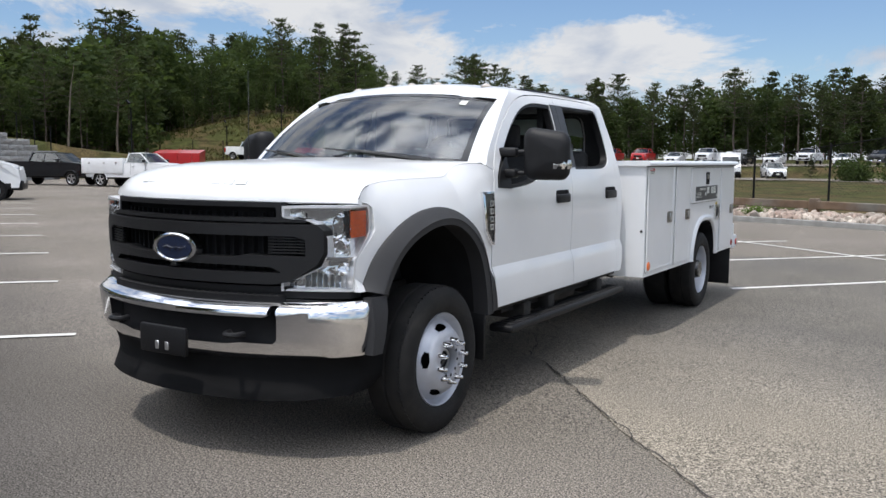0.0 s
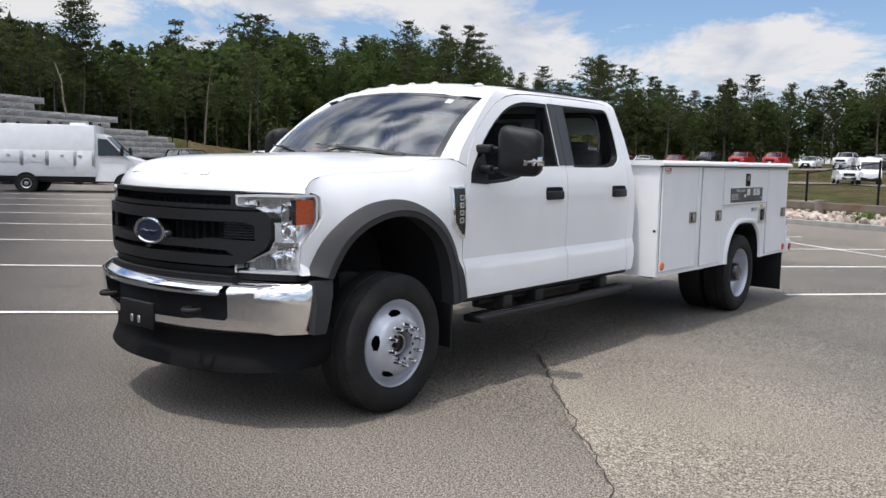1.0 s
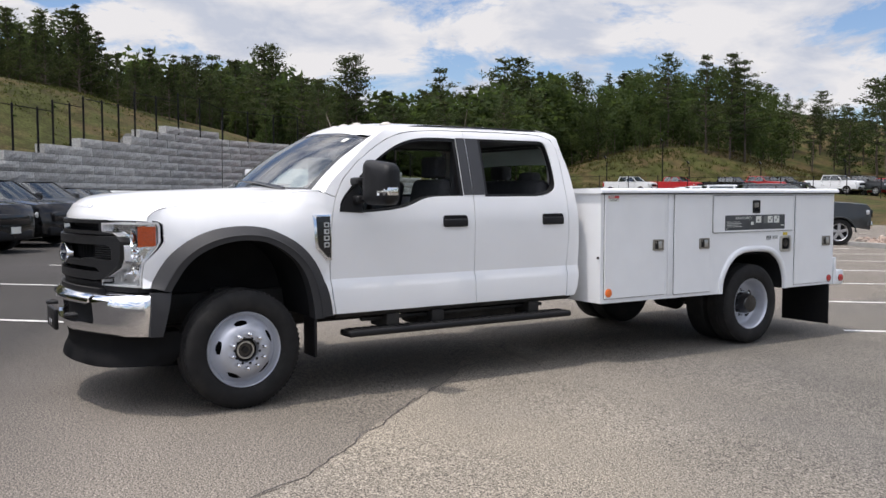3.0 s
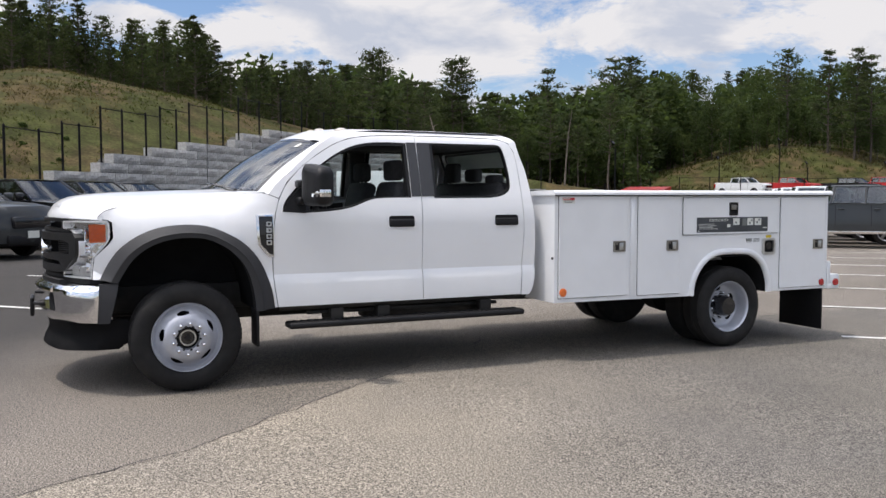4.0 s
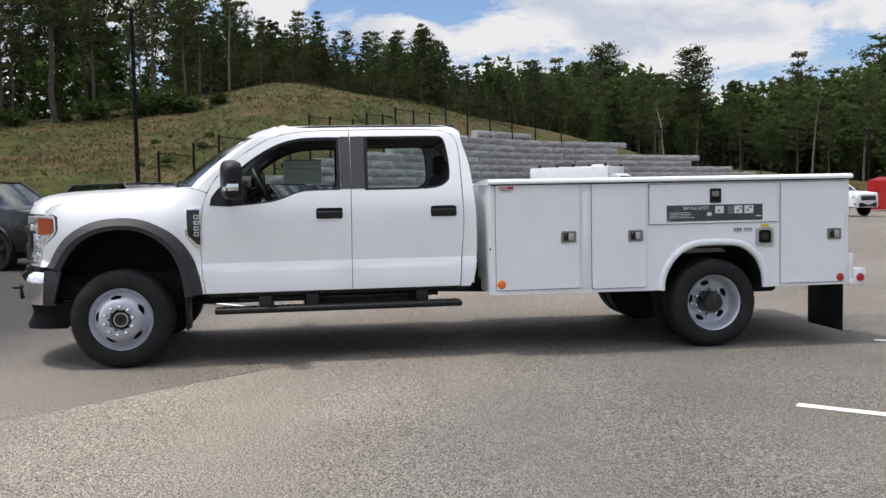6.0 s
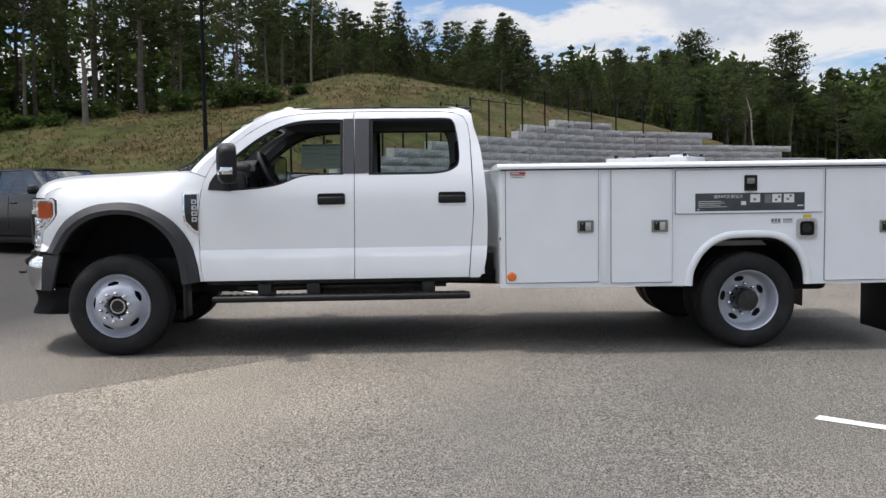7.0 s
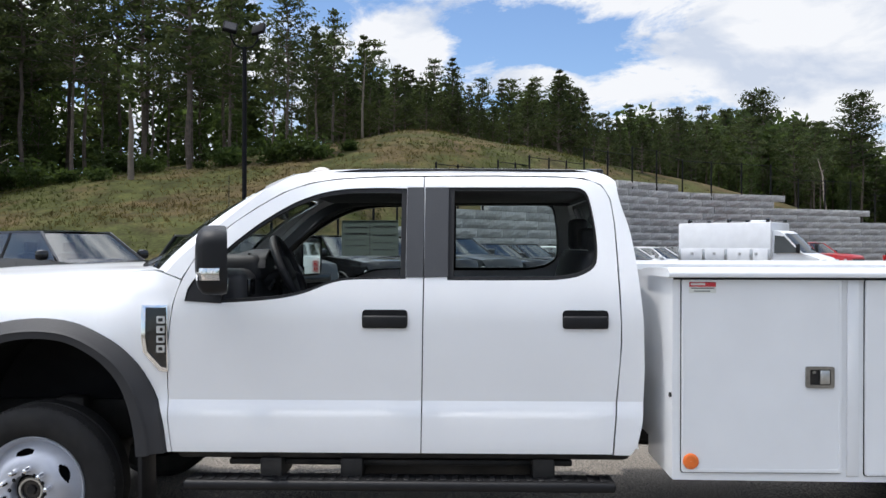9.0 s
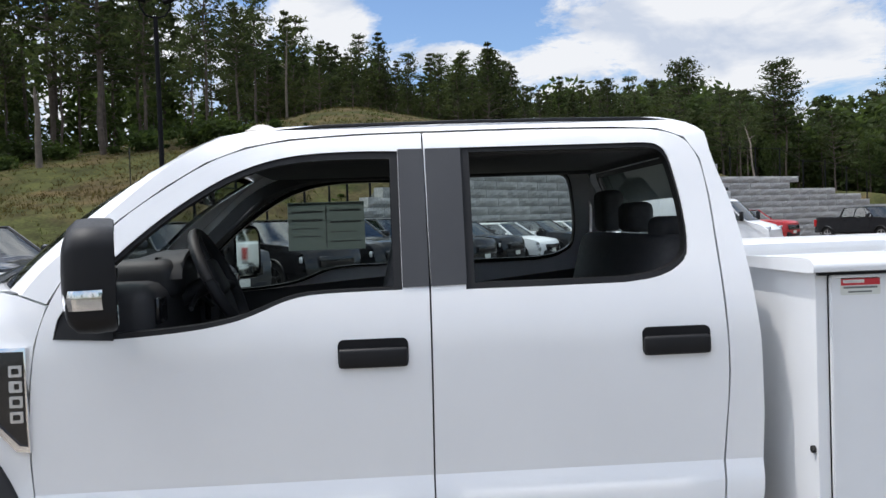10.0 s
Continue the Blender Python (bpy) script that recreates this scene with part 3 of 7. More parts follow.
for y in YS:
    half = [bonnet_point(y, fx, fz) for fx, fz in SHAPE]
    rows.append([(-x, yy, z) for x, yy, z in half[:-1]] + half[::-1])
rows.insert(0, [(x, y - 0.004, z - 0.026) for x, y, z in rows[0]])
vs = loft(bm, rows)
skirt(bm, lambda c: Vector((0, 0.035, -0.010)))
bonnet = part("bonnet", bm, WHITE, truck, angle=50)
SHAPE_X, SHAPE_Z = [p[0] for p in SHAPE[::-1]], [p[1] for p in SHAPE[::-1]]
for k in range(-5, 6):
    if k == 0:
        continue
    bm = bmesh.new()
    x0 = 0.072 * k - 0.028 + (0.014 if k < 0 else -0.014)
    rows = []
    for y in (-0.5655, -0.556, -0.547):
        row = []
        for x in (x0, x0 + 0.028, x0 + 0.056):
            f = abs(x) / 0.93
            p = bonnet_point(y, f, float(np.interp(f, SHAPE_X, SHAPE_Z)))
            row.append((x, p[1] - 0.0008, p[2] + 0.0003))
        rows.append(row)
    loft(bm, rows)
    skirt(bm, lambda c: Vector((0, 0.006, -0.006)))
    part("pressed_mark", bm, WHITE, bonnet)
# dark line between bonnet and wing where it shows
for s in (1, -1):
    for y0, y1 in ((-0.60, -0.47),):
        ys = np.linspace(y0, y1, 9)
        pts = [(y, float(np.interp(y, [p[0] for p in SEAM], [p[1] for p in SEAM])) + 0.001) for y in ys]
        part("bonnet_gap", tube(bmesh.new(), [(s * (side_x(y, z) + 0.0008), y, z) for y, z in pts], 0.0019, 6), DEEP, bonnet)


# ---- the nose ----
def nose_y(x, z=1.0):
    return -0.955 + 0.36 * min(abs(x), 0.75) ** 2 + (0.537 * (abs(x) - 0.75) if abs(x) > 0.75 else 0)


# the corner of the nose, where the lamp turns round to the side
WRAP = ((0.86, -0.6935), (0.880, -0.6825), (0.888, -0.672), (0.8925, -0.655), (0.8965, -0.61), (0.900, -0.55), (0.902, -0.50), (0.903, -0.45))
WRAP_U = [0.86]
for a, b in zip(WRAP, WRAP[1:]):
    WRAP_U.append(WRAP_U[-1] + math.dist(a, b))


def nsheet(outline, holes=(), cuts=()):
    return sheet(outline, holes, cuts, "y")


X_CUTS = [("x", x / 20) for x in range(-19, 20)]


def on_nose(bm, out=0.0, deep=0.04, shape=nose_y):
    for v in bm.verts:
        u = abs(v.co.x)
        if shape is nose_y and u > WRAP_U[0]:
            s = math.copysign(1, v.co.x)
            x, y = (float(np.interp(u, WRAP_U, [p[k] for p in WRAP])) for k in (0, 1))
            t = float(np.interp(u, (0.86, 0.88, 0.92, 1.0), (0.0, 0.15, 0.95, 1.0)))
            v.co.x, v.co.y = s * (x + out * t), y - out * (1 - t)
        else:
            v.co.y = shape(v.co.x, v.co.z) - out
    if deep:
        skirt(bm, lambda c: Vector((-math.copysign(deep, c.x), 0, 0)) if shape is nose_y and abs(c.x) > 0.889 else Vector((0, deep, 0)))
    bmesh.ops.recalc_face_normals(bm, faces=bm.faces)
    return bm


def mirror(outline):
    return [(-x, z) for x, z in outline[::-1]]


grille = part("grille", on_nose(nsheet([(-0.80, 0.86), (0.80, 0.86), (0.80, 1.30), (-0.80, 1.30)], (), X_CUTS), -0.075, 0), DEEP, truck, "black slatted grille")
# top bar with its slot, the bold frame, the lower bar
top = [(-0.70, 1.205), (0.70, 1.205), (0.70, 1.226), (0.588, 1.232), (0.588, 1.302), (-0.588, 1.302), (-0.588, 1.232), (-0.70, 1.226)]
part("top_bar", on_nose(nsheet(top, [rounded(-0.565, 1.226, 0.565, 1.278, 0.008)], X_CUTS), 0.0, 0.05), GRILLE, grille)
frame_out = [(-0.79, 1.165), (-0.79, 1.06), (-0.76, 1.0), (-0.64, 0.915), (-0.56, 0.90), (0.56, 0.90), (0.64, 0.915), (0.76, 1.0), (0.79, 1.06), (0.79, 1.165), (0.76, 1.196), (-0.76, 1.196)]
slot_up = [(-0.71, 1.04), (-0.42, 1.045), (-0.36, 1.03), (0.36, 1.03), (0.42, 1.045), (0.71, 1.04), (0.71, 1.120), (0.66, 1.138), (-0.66, 1.138), (-0.71, 1.120)]
slot_low = [(-0.60, 0.958), (0.60, 0.958), (0.55, 0.985), (0.36, 0.99), (-0.36, 0.99), (-0.55, 0.985)]
part("frame_bar", on_nose(nsheet(frame_out, [slot_up, slot_low], X_CUTS), 0.022, 0.07), GRILLE, grille)
part("lower_bar", on_nose(nsheet([(-0.60, 0.862), (0.60, 0.862), (0.62, 0.888), (-0.62, 0.888)], (), X_CUTS), 0.0, 0.06), PLASTIC, grille)
for k in range(-13, 14):
    x = k * 0.052
    bm = boxes(((x - 0.004, nose_y(x) + 0.045, 0.87), (x + 0.004, nose_y(x) + 0.075, 1.25)))
    part("upright_slat", bm, DEEP, grille)
for s in (1, -1):
    for k in range(6):
        z = 1.052 + k * 0.0145
        w = nsheet([(s * 0.53, z), (s * 0.70, z), (s * 0.70, z + 0.007), (s * 0.53, z + 0.007)], (), X_CUTS)
        part("louvre", on_nose(w, 0.008, 0.03), GRILLE, grille)
# oval badge: plain blue field in a chrome rim
bm = bmesh.new()
lathe(bm, [(0.0, 0.0001), (0.004, 0.5), (0.004, 0.80)], 48, 1)
bmesh.ops.scale(bm, vec=(0.155, -1, 0.072), verts=bm.verts)
bmesh.ops.translate(bm, vec=(0, -0.974, 1.062), verts=bm.verts)
badge = part("oval_badge", bm, BLUE, grille, "dark blue oval badge in a chrome rim")
bm = bmesh.new()
lathe(bm, [(0.0, 0.78), (0.012, 0.80), (0.016, 0.88), (0.012, 0.98), (-0.03, 1.02)], 48, 1)
bmesh.ops.scale(bm, vec=(0.160, -1, 0.076), verts=bm.verts)
bmesh.ops.translate(bm, vec=(0, -0.967, 1.062), verts=bm.verts)
part("badge_rim", bm, CHROME, badge, "chrome rim")
bm = bmesh.new()
tube(bm, [(-0.08, -0.981, 1.052), (-0.055, -0.981, 1.078), (-0.035, -0.981, 1.062), (-0.01, -0.981, 1.052), (0.02, -0.981, 1.066), (0.05, -0.981, 1.052), (0.08, -0.981, 1.078)], 0.0035, 6)
bmesh.ops.scale(bm, vec=(1, 1, 0.35), space=Matrix.Translation((0, 0, -1.064)), verts=bm.verts)
part("badge_mark", bm, ALU, badge, "bright flourish")
part("camera_pod", boxes(((-0.02, -0.99, 0.965), (0.02, -0.94, 0.985), 0.006)), GLOSSBLACK, grille)

LAMP = [(0.592, 1.284), (0.592, 1.235), (0.70, 1.222), (0.765, 1.19), (0.795, 1.13), (0.795, 1.05), (0.765, 0.985), (0.66, 0.925), (0.585, 0.905), (0.585, 0.866), (0.920, 0.866), (0.924, 0.93), (0.934, 1.02), (1.025, 1.118), (1.048, 1.16), (1.048, 1.262), (1.035, 1.290), (0.70, 1.288)]


def facets(bm):
    """Small uneven facets of a pressed reflector."""
    g = random.Random(3)
    for v in bm.verts:
        v.co.y += g.uniform(-0.006, 0.006)
        v.co.x += g.uniform(-0.003, 0.003)
    return bm


def lamp(s):
    flip = (lambda o: o) if s > 0 else mirror
    cuts = X_CUTS + [("x", s * u) for u in (0.87, 0.88, 0.89, 0.896, 0.905, 0.914, 0.935, 0.959, 0.98, 1.0, 1.02)]
    unit = part("headlamp", facets(on_nose(nsheet(flip(LAMP), (), cuts + [("z", 0.88 + 0.022 * k) for k in range(19)]), -0.045, 0)), FACET, truck, "clear headlamp with amber side marker")
    c = np.array((0.80, 1.07))
    ring = [tuple(np.array(p) * 0.945 + c * 0.055) for p in LAMP]
    part("bezel", on_nose(nsheet(flip(LAMP), [flip(ring)], cuts), 0.0, 0.06), BEZEL, unit, "chrome bezel")
    part("amber_marker", on_nose(nsheet(flip([(0.905, 1.130), (1.020, 1.134), (1.020, 1.262), (0.905, 1.262)]), (), cuts + [("z", 1.135 + 0.0166 * k) for k in range(1, 8)]), -0.006, 0.02), AMBER, unit, "amber marker lens")
    for k in range(1, 8):
        z = 1.135 + 0.0166 * k
        part("lens_rib", on_nose(nsheet(flip([(0.907, z - 0.003), (1.018, z - 0.003), (1.018, z + 0.003), (0.907, z + 0.003)]), (), cuts), -0.001, 0.01), AMBER, unit)
    part("reflector_bar", on_nose(nsheet(flip([(0.775, 1.018), (0.925, 1.018), (0.930, 1.036), (0.78, 1.036)]), (), cuts), -0.008, 0.04), CHROME, unit, "bright bar")
    for x0, x1, z0, z1 in ((0.795, 0.865, 1.13, 1.25), (0.80, 0.87, 1.05, 1.12), (0.70, 0.80, 0.895, 0.97), (0.81, 0.875, 0.90, 1.0)):
        y = nose_y((x0 + x1) / 2)
        bm = bmesh.new()
        lathe(bm, [(0.0, 1.0), (0.02, 0.86), (0.05, 0.5), (0.055, 0.02)], 20, 1)
        bmesh.ops.scale(bm, vec=((x1 - x0) / 2, 1, (z1 - z0) / 2), verts=bm.verts)
        bmesh.ops.translate(bm, vec=(s * (x0 + x1) / 2, y + 0.02, (z0 + z1) / 2), verts=bm.verts)
        part("reflector", bm, CHROME, unit, "bright lamp reflector")
    for k in range(7):
        x = 0.69 + 0.026 * k
        part("lens_fin", boxes(((s * x - 0.003, nose_y(x) + 0.012, 0.885), (s * x + 0.003, nose_y(x) + 0.045, 0.965 - 0.004 * k))), ALU, unit)
    part("dark_housing", on_nose(nsheet(flip([(0.855, 1.13), (0.875, 1.13), (0.875, 1.262), (0.845, 1.262)]), (), cuts), -0.035, 0.01), GLOSSBLACK, unit)
    cover = part("lens_cover", on_nose(nsheet(flip(ring), (), cuts), -0.002, 0), LENS, unit, "clear lens cover")
    cover.visible_shadow = False


for s in (1, -1):
    lamp(s)
part("nose_filler", on_nose(nsheet([(-0.91, 0.83), (0.91, 0.83), (0.91, 0.868), (-0.91, 0.868)], (), X_CUTS), -0.01, 0.08), PLASTIC, truck)


def bumper_y(x, z=0.7):
    a = abs(x)
    y = -1.035 + 0.33 * min(a, 0.78) ** 2 + (0.515 * (a - 0.78) + 3.9 * (a - 0.78) ** 2.1 if a > 0.78 else 0)
    return y + 0.13 * max(0.0, 0.775 - z) + 0.9 * max(0.0, z - 0.775) ** 1.2 * 3.2 + 1.6 * max(0.0, 0.62 - z) ** 1.6


B_CUTS = X_CUTS + [("z", z) for z in (0.56, 0.59, 0.62, 0.70, 0.775, 0.79, 0.805)]
bump_out = [(-0.960, 0.80), (-0.960, 0.70), (-0.942, 0.60), (-0.925, 0.545), (-0.60, 0.535), (-0.30, 0.52), (0.30, 0.52), (0.60, 0.535), (0.925, 0.545), (0.942, 0.60), (0.960, 0.70), (0.960, 0.80), (0.948, 0.818), (0.60, 0.826), (-0.60, 0.826), (-0.948, 0.818)]
gap = [(-0.60, 0.742), (-0.60, 0.625), (-0.585, 0.610), (-0.42, 0.612), (-0.34, 0.600), (0.34, 0.600), (0.42, 0.612), (0.585, 0.610), (0.605, 0.63), (0.615, 0.735), (0.612, 0.80), (0.575, 0.80), (0.572, 0.752), (0.55, 0.744), (-0.55, 0.744)]
bumper = part("front_bumper", on_nose(nsheet(bump_out, [gap], B_CUTS), 0.0, 0.10, bumper_y), CHROME, truck, "chrome front bumper", 60)
part("bumper_recess", on_nose(nsheet([(-0.66, 0.56), (0.66, 0.56), (0.66, 0.80), (-0.66, 0.80)], (), X_CUTS), -0.09, 0, lambda x, z: bumper_y(x, 0.7)), DEEP, bumper, "black recess")
part("step_pad", on_nose(nsheet([(-0.60, 0.8), (0.60, 0.8), (0.60, 0.845), (-0.60, 0.845)], (), X_CUTS), -0.045, 0.05, lambda x, z: bumper_y(x, 0.7)), PLASTIC, bumper, "ribbed black step pad")
for k in range(-14, 15):
    x = k * 0.041
    part("pad_rib", boxes(((x - 0.014, bumper_y(x) + 0.05, 0.838), (x + 0.014, bumper_y(x) + 0.11, 0.848), 0.004, 1)), PLASTIC, bumper)
plate = part("plate_bracket", boxes(((-0.165, -1.075, 0.525), (0.165, -1.045, 0.672), 0.012)), PLASTIC, bumper, "black number plate bracket")
for x in (-0.035, 0.035):
    part("bracket_slot", boxes(((x - 0.014, -1.0775, 0.548), (x + 0.014, -1.07, 0.592), 0.004, 1)), ALU, plate)
for s in (1, -1):
    bm = bmesh.new()
    a = [(s * 0.42 + 0.045 * math.cos(t), -0.985 - 0.050 * math.sin(t), 0.66) for t in np.linspace(-0.3, math.pi + 0.3, 10)]
    tube(bm, a, 0.015, 8)
    part("tow_hook", bm, PLASTIC, bumper, "black tow hook")


def dam_y(x, z):
    a = abs(x)
    return -0.985 + 0.34 * min(a, 0.70) ** 2 + (0.9 * (a - 0.70) + 1.7 * (a - 0.70) ** 2 if a > 0.70 else 0) + 0.09 * math.sin(max(0, min(1, (0.56 - z) / 0.22)) * math.pi) * 0.5


dam = [(-0.90, 0.56), (-0.90, 0.42), (-0.86, 0.335), (-0.55, 0.315), (0.55, 0.315), (0.86, 0.335), (0.90, 0.42), (0.90, 0.56)]
DAM = material("matt_black_dam", (0.0065, 0.0065, 0.007), 0.8, var=0.2, scale=8, bump=0.1, bscale=500, spec=0.12)
part("air_dam", on_nose(nsheet(dam, (), X_CUTS + [("z", z) for z in (0.36, 0.375, 0.40, 0.44, 0.48, 0.52)]), 0.0, 0.16, dam_y), DAM, truck, "black plastic air dam", 60)

# wing badge with plain bright marks
badge_o = [(0.548, 1.300), (0.655, 1.300), (0.658, 0.955), (0.625, 0.960), (0.560, 1.055), (0.552, 1.13)]
badge_i = [(0.566, 1.288), (0.651, 1.288), (0.654, 0.975), (0.632, 0.980), (0.576, 1.060), (0.568, 1.13)]
for s in (1, -1):
    badge_o, badge_i = ([(0.53 + (y - 0.548) * 1.245, 0.995 + (z - 0.955) * 0.954) for y, z in o] for o in (badge_o, badge_i)) if s > 0 else (badge_o, badge_i)
    w = part("wing_badge", on_side(sheet(badge_o, [badge_i], [("z", 1.1), ("z", 1.2)]), s, 0.016, 0.03), CHROME, truck, "chrome wing badge with a black field")
    part("badge_field", on_side(sheet(badge_i, (), [("z", 1.1), ("z", 1.2)]), s, 0.008, 0), GLOSSBLACK, w)
    for k, z in enumerate((1.234, 1.186, 1.138, 1.090)):
        a, b = (0.610, 0.651)
        hole = [rounded(a + (0.009 if k != 1 else 0.016), z + 0.009, b - 0.009, z + 0.027, 0.003, 2)]
        part("raised_mark", on_side(sheet(rounded(a, z, b, z + 0.036, 0.004, 2), hole), s, 0.013, 0.005), ALU, w)


# ---- mirrors ----
def mirror_arm(s):
    m = part("door_mirror", on_side(sheet([(0.745, 1.345), (0.93, 1.333), (0.93, 1.56), (0.86, 1.50), (0.80, 1.45)], (), [("z", 1.43)]), s, 0.008, 0.03), PLASTIC, truck, "black telescopic tow mirror")
    for z in (1.565, 1.432):
        bm = bmesh.new()
        box(bm, (0.90, 0.855, z - 0.03), (1.03, 0.925, z + 0.03), 0.02, 3)
        tube(bm, [(1.0, 0.90, z), (1.12, 0.92, z + 0.004)], 0.016, 10)
        bmesh.ops.scale(bm, vec=(s, 1, 1), verts=bm.verts)
        part("arm", bm, PLASTIC, m)
    bm = bmesh.new()
    ring = rounded(-1, -1, 1, 1, 0.42, 6)
    rows = []
    mx, mw = 1.205, 0.148
    turn = Matrix.Translation((s * 1.205, 0.945, -0.012)) @ Matrix.Diagonal((1, 0.88, 1, 1)) @ Matrix.Rotation(radians(19 if s > 0 else -25), 4, "Z") @ Matrix.Translation((-s * 1.205, -0.985, 0))
    for y, k, dx in ((0.905, 0.30, 0.03), (0.910, 0.62, 0.02), (0.922, 0.84, 0.008), (0.95, 0.97, 0.0), (1.0, 1.0, 0.0), (1.055, 0.98, 0.0), (1.065, 0.95, 0)):
        rows.append([(s * (mx + dx * 0.6 + a * mw * k), y, 1.562 + b * 0.158 * (k if k > 0.9 else k * 0.96) - (0.02 * a * b if b > 0 else 0)) for a, b in ring])
    loft(bm, rows, True)
    bm.faces.new([bm.verts.new(p) for p in rows[0]])
    bmesh.ops.transform(bm, matrix=turn, verts=bm.verts)
    part("mirror_shell", bm, PLASTIC, m, "black mirror shell", 50)
    bm = bmesh.new()
    f = [(s * (mx + a * (mw - 0.030)), 1.0655, 1.565 + b * 0.124) for a, b in ring]
    bm.faces.new([bm.verts.new(p) for p in f])
    bmesh.ops.transform(bm, matrix=turn, verts=bm.verts)
    part("mirror_glass", bm, MIRROR, m, "mirror glass")
    bm = bmesh.new()
    p = [(1.245, 0.912), (1.31, 0.916), (1.343, 0.935), (1.358, 0.96), (1.360, 1.03)]
    loft(bm, [[(s * x, y - 0.004, 1.475), (s * (x + 0.003), y - 0.007, 1.502), (s * x, y - 0.004, 1.530)] for x, y in p])
    bmesh.ops.transform(bm, matrix=turn, verts=bm.verts)
    part("turn_lamp", bm, CHROME, m, "clear turn signal lamp")
    bm = boxes(((s * (mx - mw * 0.74), 1.066, 1.425), (s * (mx + mw * 0.74), 1.070, 1.48), 0.003, 1))
    bmesh.ops.transform(bm, matrix=turn, verts=bm.verts)
    part("blind_glass", bm, MIRROR, m)


for s in (1, -1):
    mirror_arm(s)


# ---- wheels ----
def wheel(x, y, z, s, radius, dished, label, parent):
    """s: the side it faces; dished: the outer wheel of a twin pair, its face sunk inwards. x: the outer face of the tyre."""
    w, rr = 0.225, radius * 0.635
    if dished:
        prof = [(-0.004, rr), (0.006, rr * 0.985), (0.002, rr * 0.955), (-0.02, rr * 0.93), (-0.06, rr * 0.90), (-0.105, rr * 0.87), (-0.128, rr * 0.82), (-0.134, rr * 0.76), (-0.136, rr * 0.70), (-0.138, rr * 0.64), (-0.140, rr * 0.58), (-0.142, rr * 0.52), (-0.145, rr * 0.30)]
        hub, lug_r, lug_x, band = [(-0.145, rr * 0.42), (-0.05, rr * 0.40), (-0.02, rr * 0.37), (0.0, rr * 0.33), (0.006, 0.001)], rr * 0.50, -0.142, (7, 10)
    else:
        prof = [(-0.002, rr), (0.008, rr * 0.985), (0.004, rr * 0.955), (-0.022, rr * 0.93), (-0.034, rr * 0.88), (-0.026, rr * 0.83), (-0.008, rr * 0.79), (0.010, rr * 0.745), (0.026, rr * 0.70), (0.038, rr * 0.655), (0.048, rr * 0.60), (0.054, rr * 0.53), (0.056, rr * 0.40), (0.056, rr * 0.335), (0.048, rr * 0.325), (0.020, rr * 0.32), (-0.02, rr * 0.32)]
        hub, lug_r, lug_x, band = [(-0.010, rr * 0.325), (-0.004, rr * 0.28), (0.016, rr * 0.26), (0.016, rr * 0.17), (0.008, rr * 0.165), (0.008, rr * 0.10), (0.016, rr * 0.09), (0.016, 0.001)], rr * 0.44, 0.056, (6, 9)
    # finer rings where the hand holes are
    cut = [tuple(np.array(prof[i]) + (np.array(prof[i + 1]) - np.array(prof[i])) * k / 4) for i in range(band[0], band[1]) for k in range(4)]
    prof = prof[:band[0]] + cut + prof[band[1]:]
    band = (band[0], band[0] + len(cut))
    mid, half = sum(band) / 2, (band[1] - band[0]) / 2

    def hole(i, a):
        if not band[0] <= i < band[1]:
            return False
        d = min(abs((a - radians(27 + 72 * k) + math.pi) % (2 * math.pi) - math.pi) for k in range(5))
        return (d / 0.25) ** 2 + ((i + 0.5 - mid) / (half * (1.0 if dished else 0.8))) ** 2 < 1

    def put(bm):
        bmesh.ops.scale(bm, vec=(s, 1, 1), verts=bm.verts)
        bmesh.ops.translate(bm, vec=(x, y, z), verts=bm.verts)
        bmesh.ops.recalc_face_normals(bm, faces=bm.faces)
        return bm

    rim = part("wheel", put(lathe(bmesh.new(), prof, 96, 0, skip=hole)), WHEEL, parent, label, 60)
    bm = lathe(bmesh.new(), [(0.0, rr), (0.016, rr * 1.06), (0.022, rr * 1.18), (0.022, rr * 1.32), (0.014, rr * 1.44), (0.0, radius * 0.965), (-0.012, radius * 0.985), (-0.03, radius), (-0.085, radius), (-0.09, radius - 0.012), (-0.10, radius - 0.012), (-0.105, radius), (-w + 0.03, radius), (-w + 0.01, radius * 0.985), (-w - 0.015, radius * 0.88), (-w, rr)], 72, 0)
    tyre = part("tyre", put(bm), RUBBER, rim, "black road tyre")
    bm = bmesh.new()
    for k in range(72):
        a = 2 * math.pi * k / 72
        m = Matrix.Rotation(a, 4, "X") @ Matrix.Translation((0, 0, radius - 0.0085))
        for x0, x1, tilt in ((-0.045, -0.006, 0.12), (-0.205, -0.165, -0.12)):
            box(bm, (x0, -0.010, -0.006), (x1, 0.010, 0.0055), 0, 1, m @ Matrix.Rotation(tilt, 4, "Z"))
    part("tread", put(bm), RUBBER, tyre)["kind"] = "stuff"
    part("brake_drum", put(lathe(bmesh.new(), [(-0.20, rr * 0.9), (-0.165 if dished else -0.07, rr * 0.86), (-0.165 if dished else -0.07, 0.02)], 32, 0)), DEEP, rim)
    part("hub", put(lathe(bmesh.new(), hub, 40, 0)), GLOSSBLACK, rim, "black hub cap")
